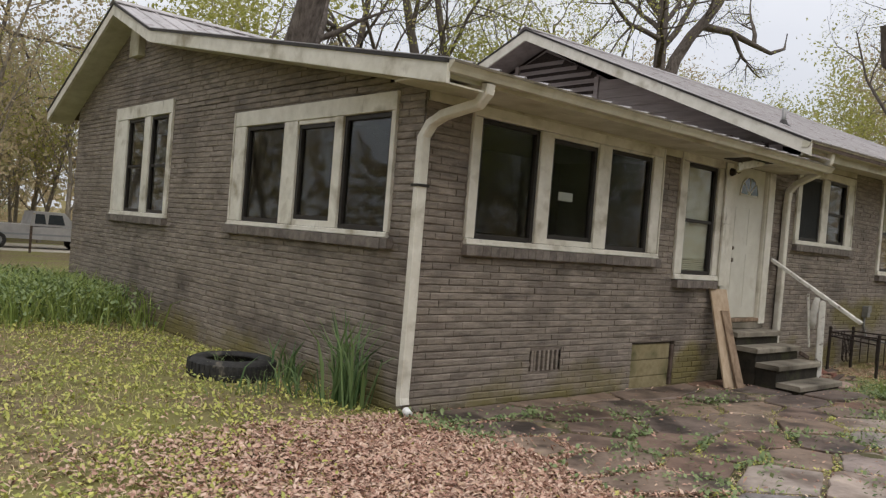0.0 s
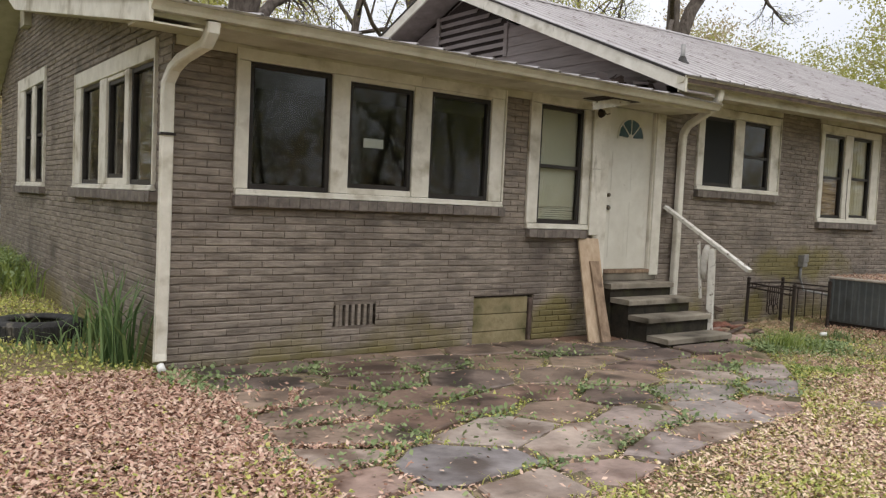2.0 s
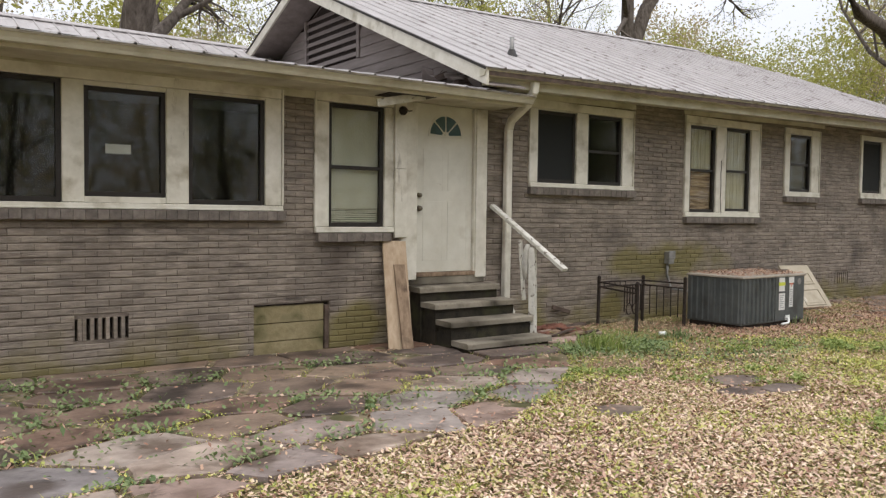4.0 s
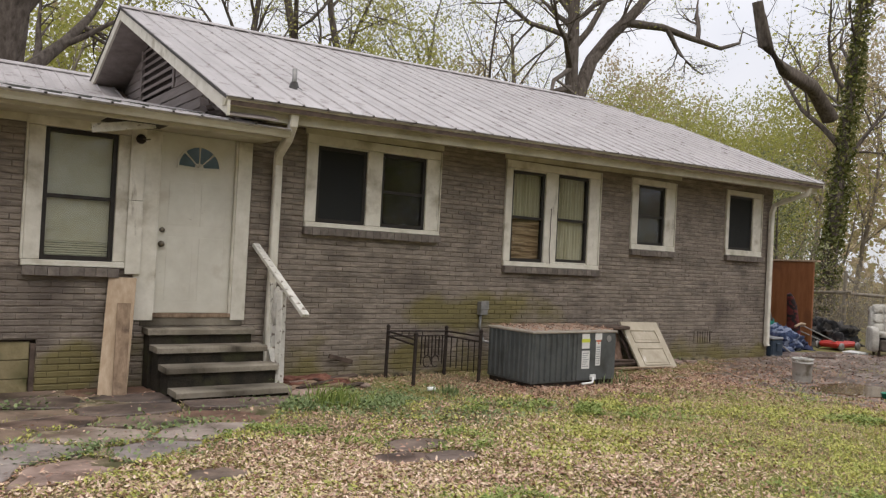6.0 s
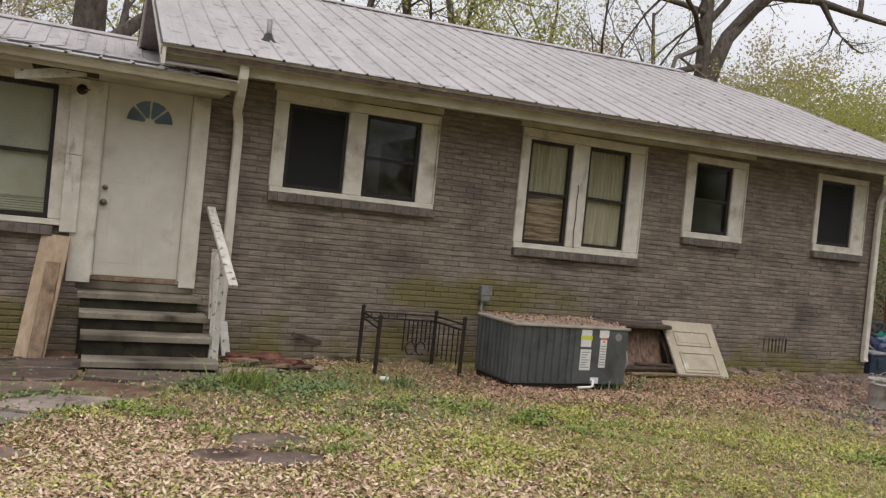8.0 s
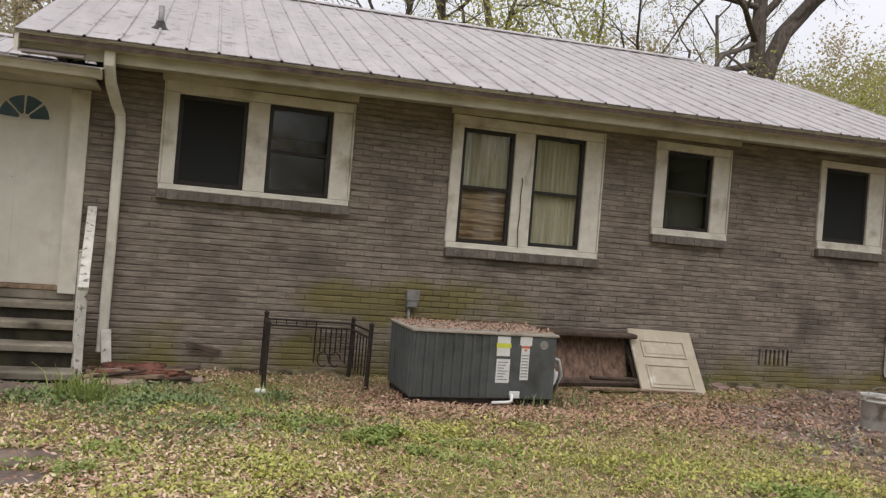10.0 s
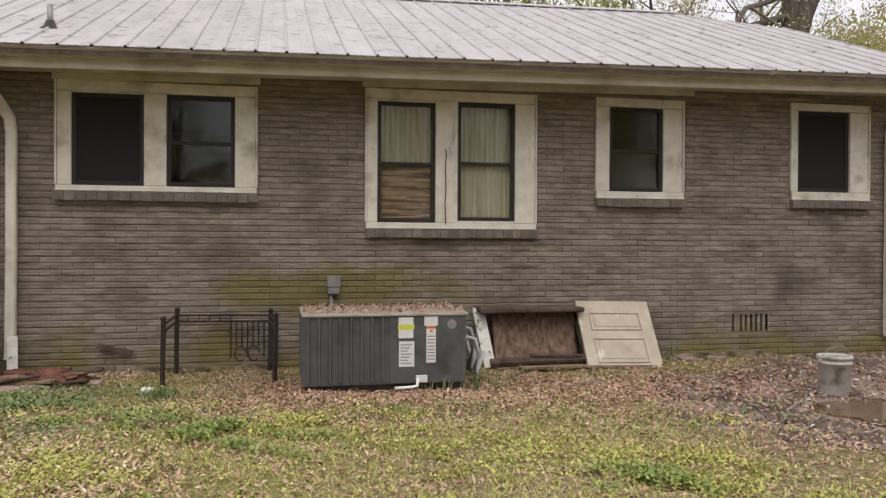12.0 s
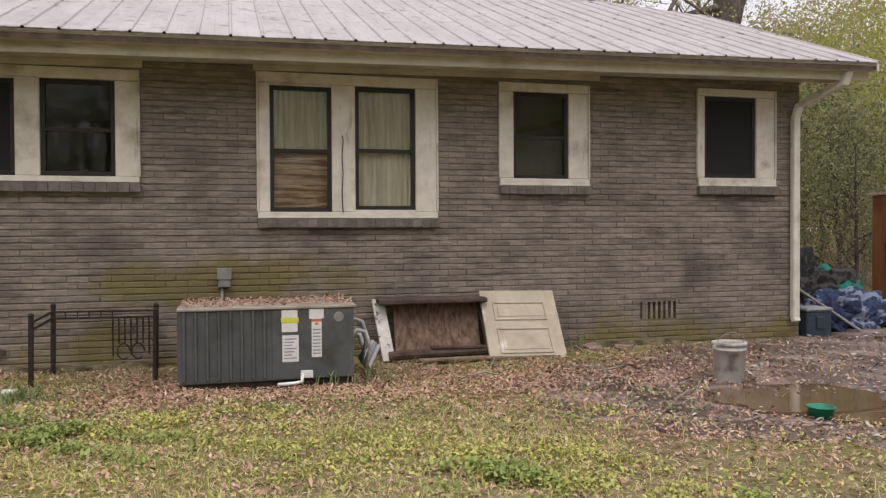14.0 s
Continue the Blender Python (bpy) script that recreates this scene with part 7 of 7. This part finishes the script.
def mud_sheet():
    st = 0.12
    xs, ys = np.arange(17.0, 27.5, st), np.arange(0.2, 6.6, st)
    gx, gy = np.meshgrid(xs, ys, indexing="ij")
    edge = mud(gx, gy) + 0.10 * np.sin(5.1 * gx + 3 * np.sin(2.3 * gy)) * np.cos(4.3 * gy)
    v = np.stack([gx, gy, ground_z(gx, gy) + 0.02 * smooth01(0.25, 0.5, edge) - 0.012], -1).reshape(-1, 3)
    nx, ny = len(xs), len(ys)
    i, j = np.meshgrid(np.arange(nx - 1), np.arange(ny - 1), indexing="ij")
    a = (i * ny + j).ravel()
    ok = (edge.reshape(-1)[a] > 0.22)
    a = a[ok]
    return raw("mud_patch", v, np.stack([a, a + ny, a + ny + 1, a + 1], -1), MUD, smooth=True)


MUD = material("wet_mud", (0.055, 0.040, 0.031), (0.15, 0.11, 0.09), 4.0, 0.36, 0.9, 18, stain=(0.28, 0.21, 0.18), stain_scale=1.8, stain_cut=(0.48, 0.62), spec=0.5)
tagged(mud_sheet(), "wet trampled mud with scraps and leaves", "mud", kind="structure")
WATER = material("muddy_water", (0.10, 0.07, 0.04), (0.17, 0.115, 0.065), 1.5, 0.06, 0.03, 6, spec=0.5)
puddle(19.3, 2.35, 0.75, 0.55, 1, "brown muddy puddle by the bucket")
puddle(20.6, 1.6, 1.5, 0.55, 2, "brown muddy puddle in the yard")

# ---- the heap of things beyond the house ----
def lump(name, x, y, z, sx, sy, sz, mat, label, category, seed, rough=0.55):
    bm = bmesh.new()
    bmesh.ops.create_icosphere(bm, subdivisions=5, radius=1.0)
    for v in bm.verts:
        n0 = v.co.copy()
        q = 1 + rough * noise.noise(n0 * 2.3 + Vector((seed, 0, 0))) + rough * 0.8 * (0.35 - abs(noise.noise(n0 * 4.5 + Vector((0, seed, 0))))) + rough * 0.5 * (0.3 - abs(noise.noise(n0 * 11 + Vector((seed, seed, 0)))))
        v.co = Vector((n0.x * sx * q, n0.y * sy * q, max(n0.z * sz * q, -sz * 0.25)))
    bmesh.ops.translate(bm, verts=bm.verts, vec=(x, y, z + sz * 0.22))
    return tagged(part(name, bm, mat, smooth=True), label, category)


def fabric(name, a, b, scale=9, stain=None):
    return material(name, a, b, scale, 0.9, 0.7, 25, stain=stain, stain_scale=6.0, stain_cut=(0.5, 0.55))


ROTTEN = material("rotten_red_wood", (0.09, 0.035, 0.025), (0.24, 0.11, 0.075), 14, 0.9, 0.9, 40, stain=(0.05, 0.03, 0.022), stain_scale=7.0)
lump("rotten_wood", 11.72, 4.95, 0.06, 0.40, 0.26, 0.09, ROTTEN, "rotten reddish wood crumbling by the steps", "debris", 8.0, 0.5)
BLACKCLOTH = fabric("black_cloth", (0.006, 0.006, 0.007), (0.022, 0.022, 0.023), 9, (0.06, 0.055, 0.05))
TEALCLOTH = fabric("teal_cloth", (0.008, 0.10, 0.075), (0.015, 0.20, 0.15))
BLUECLOTH = fabric("blue_pattern_cloth", (0.012, 0.018, 0.05), (0.05, 0.075, 0.15), 26, (0.20, 0.23, 0.31))
NAVY = fabric("navy_cloth", (0.015, 0.02, 0.05), (0.04, 0.05, 0.10))
REDCLOTH = fabric("dark_red_cloth", (0.05, 0.012, 0.012), (0.16, 0.03, 0.025), 14, (0.02, 0.015, 0.015))
lump("crumpled_cloth", 22.95, 7.0, 0.05, 0.85, 0.55, 0.74, BLACKCLOTH, "heap of black garments and netting", "clothes", 1.0)
lump("crumpled_cloth", 23.45, 6.75, 0.05, 0.55, 0.36, 0.50, TEALCLOTH, "heap of teal green cloth", "clothes", 2.0)
lump("crumpled_cloth", 22.35, 6.9, 0.05, 0.35, 0.3, 0.62, TEALCLOTH, "teal cloth thrown on the heap", "clothes", 2.6)
lump("crumpled_cloth", 23.35, 6.25, 0.05, 0.72, 0.36, 0.36, BLUECLOTH, "heap of blue and white patterned garments", "clothes", 3.0, 0.6)
lump("crumpled_cloth", 24.1, 6.3, 0.05, 0.45, 0.3, 0.20, NAVY, "navy cloth lying on the ground", "clothes", 4.0)
lump("rubbish_bag", 22.75, 6.0, 0.05, 0.24, 0.22, 0.26, NAVY, "dark rubbish bag beside the cool box", "bag", 5.0)
lump("rubbish_bag", 26.6, 6.9, 0.05, 0.8, 0.6, 0.42, BLACKCLOTH, "heap of black rubbish behind the mower", "bag", 6.0)
lump("red_pot", 22.2, 6.35, 0.1, 0.14, 0.14, 0.3, material("red_plastic", (0.30, 0.03, 0.02), (0.42, 0.06, 0.04), 6, 0.5, 0.1), "red plastic container in the heap", "container", 7.0, 0.08)
# cool box
cool = tagged(empty("cool_box", 22.10, 5.55, 0.05), "dark blue cool box with a grey lid", "cool box")
COOLBLUE = material("blue_grey_plastic", (0.022, 0.035, 0.055), (0.04, 0.06, 0.085), 5, 0.5, 0.1)
part("box", boxed(21.92, 22.30, 5.40, 5.72, 0.04, 0.38, bevel=0.02), COOLBLUE, cool)
part("lid", boxed(21.905, 22.315, 5.385, 5.735, 0.382, 0.435, bevel=0.02), material("grey_plastic_lid", (0.16, 0.17, 0.18), (0.26, 0.27, 0.28), 6, 0.5, 0.1), cool, "grey lid")
part("handle", boxed(22.05, 22.17, 5.375, 5.398, 0.16, 0.32, bevel=0.008), COOLBLUE, cool)
bm = bmesh.new()
tube(bm, [(22.0, 6.15, 0.85), (22.75, 5.75, 0.25), (22.95, 5.62, 0.08)], 0.02, sides=8)
tagged(part("pole", bm, GREYMETAL), "grey metal pole leaning on the heap", "pole")
tagged(part("tool_handle", beam((22.7, 5.1, 0.06), (23.1, 4.75, 0.07), 0.035, 0.035), DARKWOOD), "dark wooden handle lying on the ground", "tool")
# tall wooden panel
wardrobe = tagged(empty("wardrobe_panel", 25.0, 6.95, 0.05), "tall orange-brown wooden wardrobe panel standing outdoors", "wardrobe")
ORANGEWOOD = material("orange_brown_veneer", (0.20, 0.075, 0.03), (0.30, 0.125, 0.055), 2.5, 0.5, 0.15, 20, stretch=(3, 3, 0.5), stain=(0.15, 0.06, 0.03), stain_scale=1.5)
part("panel", boxed(24.98, 25.04, 6.36, 7.56, 0.03, 2.03, bevel=0.006), ORANGEWOOD, wardrobe)
part("top_strip", boxed(24.96, 25.12, 6.27, 7.66, 2.03, 2.07, bevel=0.004), LUMBER, wardrobe, "pale top strip")
part("side", boxed(25.045, 25.40, 7.50, 7.56, 0.03, 2.02, bevel=0.006), ORANGEWOOD, wardrobe)
# upright dark red bag
bag = tagged(empty("golf_bag", 24.2, 6.45, 0.05), "upright dark red and black patterned bag", "bag")
bm = bmesh.new()
tube(bm, [(24.42, 6.45, 0.03), (24.44, 6.46, 0.3), (24.40, 6.47, 0.7), (24.35, 6.48, 1.0), (24.32, 6.5, 1.18), (24.26, 6.5, 1.27)], [0.16, 0.17, 0.13, 0.11, 0.08, 0.05], sides=14)
for v in bm.verts:
    v.co += Vector((1, 1, 0)) * 0.03 * noise.noise(v.co * 7)
part("body", bm, REDCLOTH, bag, smooth=True)
bm = bmesh.new()
tube(bm, [(24.22, 6.3, 0.55), (24.42, 6.28, 0.62), (24.62, 6.3, 0.60)], 0.025, sides=8)
part("strap", bm, LUMBER, bag, "pale strap")
# red mower
mower = tagged(empty("lawn_mower", 25.5, 6.2, 0.05), "low red lawn mower with dark wheels", "mower")
REDPAINT = material("red_paint", (0.42, 0.03, 0.025), (0.55, 0.06, 0.045), 6, 0.4, 0.1)
bm = bmesh.new()
box(bm, 25.1, 25.9, 5.75, 6.25, 0.10, 0.24, bevel=0.05)
part("deck", bm, REDPAINT, mower)
bm = bmesh.new()
lathe(bm, [(0.001, 0.2), (0.08, 0.2), (0.12, 0.15), (0.14, 0.0)], 16, (25.5, 6.0, 0.24))
part("engine", bm, BLACKCLOTH, mower, smooth=True)
for x in (25.15, 25.85):
    for y in (5.72, 6.28):
        bm = bmesh.new()
        lathe(bm, [(0.03, -0.025), (0.085, -0.025), (0.095, 0.0), (0.085, 0.025), (0.03, 0.025), (0.001, 0.02)], 16)
        bmesh.ops.transform(bm, matrix=Matrix.Translation((x, y, 0.135)) @ Matrix.Rotation(radians(90), 4, "X"), verts=bm.verts)
        part("wheel", bm, GREYMETAL, mower, smooth=True)
bm = bmesh.new()
tube(bm, [(25.2, 5.85, 0.22), (24.6, 6.3, 0.55), (24.6, 6.75, 0.55), (25.2, 6.2, 0.22)], 0.015, sides=6)
part("handle", bm, GREYMETAL, mower)
# armchair
chair = tagged(empty("armchair", 25.3, 4.55, 0.05), "worn grey-white upholstered recliner abandoned outdoors", "armchair")
UPH = material("worn_grey_upholstery", (0.34, 0.32, 0.28), (0.56, 0.54, 0.49), 9, 0.9, 0.6, 20, stain=(0.24, 0.21, 0.17), stain_scale=5)
# darker upholstery copy puts the shade under the seat into the colour
UPHDARK = material("shaded_base_upholstery", (0.06, 0.052, 0.042), (0.15, 0.13, 0.11), 9, 0.9, 0.6, 20)
def cushion(x0, x1, y0, y1, z0, z1, m, puff=0.5, wrinkle=0.03, seed=0.0):
    """A padded block: a rounded box with uneven stuffing."""
    bm = bmesh.new()
    bmesh.ops.create_icosphere(bm, subdivisions=4, radius=1.0)
    h = Vector(((x1 - x0) / 2, (y1 - y0) / 2, (z1 - z0) / 2))
    c = Vector(((x0 + x1) / 2, (y0 + y1) / 2, (z0 + z1) / 2))
    for v in bm.verts:
        n0 = v.co.copy()
        q = Vector([math.copysign(abs(k) ** puff, k) for k in n0])
        q *= 1 + wrinkle * noise.noise(n0 * 5 + Vector((seed, 0, 0)))
        v.co = m @ (c + Vector((q.x * h.x, q.y * h.y, q.z * h.z)) * 0.97)
    return bm


CM = Matrix.Translation((25.35, 4.75, 0.05)) @ Matrix.Rotation(radians(-53), 4, "Z") @ Matrix.Diagonal((0.84, 0.9, 0.98, 1))
BACKM = CM @ Matrix.Translation((0, 0.22, 0.45)) @ Matrix.Rotation(radians(-14), 4, "X")
part("seat", cushion(-0.36, 0.36, -0.46, 0.26, 0.40, 0.53, CM, 0.35, 0.08), UPH, chair, "dirty seat cushion", True)
part("backrest", cushion(-0.47, 0.47, -0.02, 0.22, -0.10, 0.72, BACKM, 0.45, 0.10), UPH, chair, "tall worn backrest", True)
for k in range(3):
    for s in (-1, 0, 1):
        part("tuft", cushion(s * 0.25 - 0.135, s * 0.25 + 0.135, -0.055, 0.05, 0.02 + k * 0.22, 0.25 + k * 0.22, BACKM, 0.75, 0.22, k * 1.7 + s), UPH, chair, "", True)
for s in (-1, 1):
    part("arm", cushion(s * 0.45 - 0.11, s * 0.45 + 0.11, -0.46, 0.30, 0.08, 0.64, CM, 0.38), UPH, chair, "", True)
part("base", cushion(-0.38, 0.38, -0.40, 0.34, 0.10, 0.38, CM, 0.25), UPHDARK, chair, "", True)
part("footrest", cushion(-0.35, 0.35, -0.53, -0.43, 0.12, 0.38, CM, 0.3), UPHDARK, chair, "", True)
for s in (-1, 1):
    for t in (-0.3, 0.28):
        bm = boxed(s * 0.33 - 0.03, s * 0.33 + 0.03, t - 0.03, t + 0.03, -0.03, 0.12, bevel=0.006)
        bmesh.ops.transform(bm, matrix=CM, verts=bm.verts)
        part("foot", bm, DARKWOOD, chair)
tagged(part("slab", boxed(24.55, 25.0, 5.05, 5.4, 0.045, 0.10, bevel=0.01, jitter=0.01), LABELWHITE), "flat white block lying on the mud", "slab")
# scraps over the mud
g = np.random.default_rng(83)
SCRAP = palette("scraps", [(0.10, 0.07, 0.055), (0.25, 0.19, 0.15), (0.55, 0.53, 0.50), (0.20, 0.13, 0.10), (0.36, 0.27, 0.22), (0.05, 0.045, 0.04)], 0.8, 0.3)
x, y = g.uniform(17.6, 26.5, 8000), g.uniform(0.8, 5.4, 8000)
ok = g.uniform(0, 1, 8000) < mud(x, y) * 1.2
flat_leaves("ground_scraps", x[ok], y[ok], g, (0.010, 0.042), SCRAP, "scraps of bark, paper and rubbish on the mud", (0.002, 0.03), 0.25, 0.4)
for k in range(34):
    x, y = g.uniform(12, 24), g.uniform(1.2, 5.2)
    if x < 18 and y < 3:
        continue
    a, ln = g.uniform(0, 3.14), g.uniform(0.2, 0.7)
    z = float(ground_z(x, y)) + 0.015
    bm = bmesh.new()
    tube(bm, [(x, y, z), (x + ln * 0.5 * math.cos(a), y + ln * 0.5 * math.sin(a), z + g.uniform(0.0, 0.05)), (x + ln * math.cos(a + 0.3), y + ln * math.sin(a + 0.3), z)], [0.009, 0.008, 0.004], sides=5)
    tagged(part("twig", bm, PALEBARK), "grey fallen twig on the ground", "twig", "fallen twigs")
# rail fence at the edge of the woods
rails = tagged(empty("rail_fence", 29.0, 5.0, 0.05), "old grey pole fence at the edge of the woods", "fence")
for k in range(6):
    x, y = 28.4 + 0.15 * k, 9.5 - 2.0 * k
    bm = bmesh.new()
    tube(bm, [(x, y, -0.1), (x + 0.03, y, 1.9 if k % 2 else 1.5)], [0.06, 0.05], sides=8)
    part("post", bm, PALEBARK, rails)
    if k < 5:
        bm = bmesh.new()
        tube(bm, [(x, y + 0.2, 1.30), (x + 0.08, y - 1.0, 1.27), (x + 0.15, y - 2.2, 1.33)], 0.045, sides=8)
        part("rail", bm, PALEBARK, rails)
for x, y, s in ((29.6, 6.0, 1), (30.2, 4.2, 1), (29.2, 3.0, 1)):
    tagged(part("board_fence_panel", boxed(x, x + 0.04, y - 0.9, y + 0.9, 0.0, 1.05 * s, bevel=0.01), ORANGEWOOD), "rusty brown board panel among the brush", "panel", "brown panels in the brush")

# parked pickup far off on the drive
truck = tagged(empty("pickup_truck", 10.2, 41.0, -0.42), "silver-grey pickup truck parked on the far drive", "truck")
TRUCKPAINT = material("silver_paint", (0.36, 0.35, 0.35), (0.46, 0.45, 0.45), 3, 0.35, 0.02, metal=0.3)
TRUCKDARK = material("dark_glass", (0.03, 0.035, 0.04), (0.05, 0.055, 0.06), 3, 0.1, 0.0)
ty = 41.0
bm = bmesh.new()
prism(bm, [(7.6, 0.5), (7.6, 1.12), (10.0, 1.15), (10.0, 1.05), (12.1, 1.1), (12.1, 1.15), (13.2, 1.05), (13.35, 0.6), (13.2, 0.45)], ty - 0.9, ty + 0.9, "y")
part("body", bm, TRUCKPAINT, truck)
bm = bmesh.new()
prism(bm, [(10.0, 1.1), (10.15, 1.78), (11.5, 1.78), (12.15, 1.1)], ty - 0.8, ty + 0.8, "y")
part("cab", bm, TRUCKPAINT, truck)
for a, b in ((10.22, 10.72), (10.80, 11.55)):
    bm = bmesh.new()
    prism(bm, [(a, 1.2), (a + 0.03, 1.66), (b - 0.1 if a < 10.5 else b - 0.15, 1.66), (b, 1.2)], ty - 0.815, ty - 0.795, "y")
    part("window", bm, TRUCKDARK, truck, "dark side window")
part("trim_strip", boxed(7.65, 13.2, ty - 0.915, ty - 0.9, 0.66, 0.74), LABELGREY, truck)
part("bumper", boxed(7.45, 7.62, ty - 0.85, ty + 0.85, 0.5, 0.68, bevel=0.03), GREYMETAL, truck)
for x in (8.7, 12.4):
    for s in (-1, 1):
        bm = bmesh.new()
        lathe(bm, [(0.001, 0.09), (0.2, 0.09), (0.22, 0.12), (0.34, 0.12), (0.38, 0.08), (0.38, -0.08), (0.001, -0.08)], 24)
        bmesh.ops.transform(bm, matrix=Matrix.Translation((x, ty + s * 0.82, 0.38)) @ Matrix.Rotation(radians(90 * (1 if s < 0 else -1)), 4, "X"), verts=bm.verts)
        bmesh.ops.recalc_face_normals(bm, faces=bm.faces)
        wheel = part("wheel", bm, RUBBER, truck, smooth=True)
        bm = bmesh.new()
        lathe(bm, [(0.001, 0.02), (0.1, 0.02), (0.19, 0.03), (0.2, 0.0)], 18)
        bmesh.ops.transform(bm, matrix=Matrix.Translation((x, ty + s * 0.92, 0.38)) @ Matrix.Rotation(radians(90 * (1 if s < 0 else -1)), 4, "X"), verts=bm.verts)
        part("rim", bm, GREYMETAL, wheel)
for o in truck.children:
    for v in o.data.vertices:
        v.co.z -= 0.42
    for q in o.children:
        for v in q.data.vertices:
            v.co.z -= 0.42
GRAVEL = material("pale_gravel", (0.32, 0.29, 0.24), (0.46, 0.42, 0.35), 9, 0.95, 0.6, 30)
tagged(part("road", boxed(-40, 40, 38.0, 45.5, -0.55, -0.395), GRAVEL), "pale gravel drive beyond the yard", "road", kind="structure")
tagged(part("fence_post", beam((9.2, 36.6, -0.6), (9.2, 36.6, 0.75), 0.09, 0.09), DARKWOOD), "dark wooden post by the drive", "post")

# ---- brickwork ----
def low_wall(u):
    return 2.93 if u < MAIN_X else 3.20 + 0.017 * (u - 10.4)


lay_bricks(wall_front, list(brick_cells(LEFT, RIGHT, 0.0, low_wall, front_holes, 3)), on_front, lambda p, t, a: 13.9 < p < 16.2 and 0.60 < a < 1.45)
lay_bricks(wall_left, list(brick_cells(FACE + 0.012, BACK, 0.0, lambda u: float(low_roof(u)) - 0.13, side_holes, 5)), on_left, lambda p, t, a: 5.4 < p < 8.2 and 0.2 < a < 1.4)
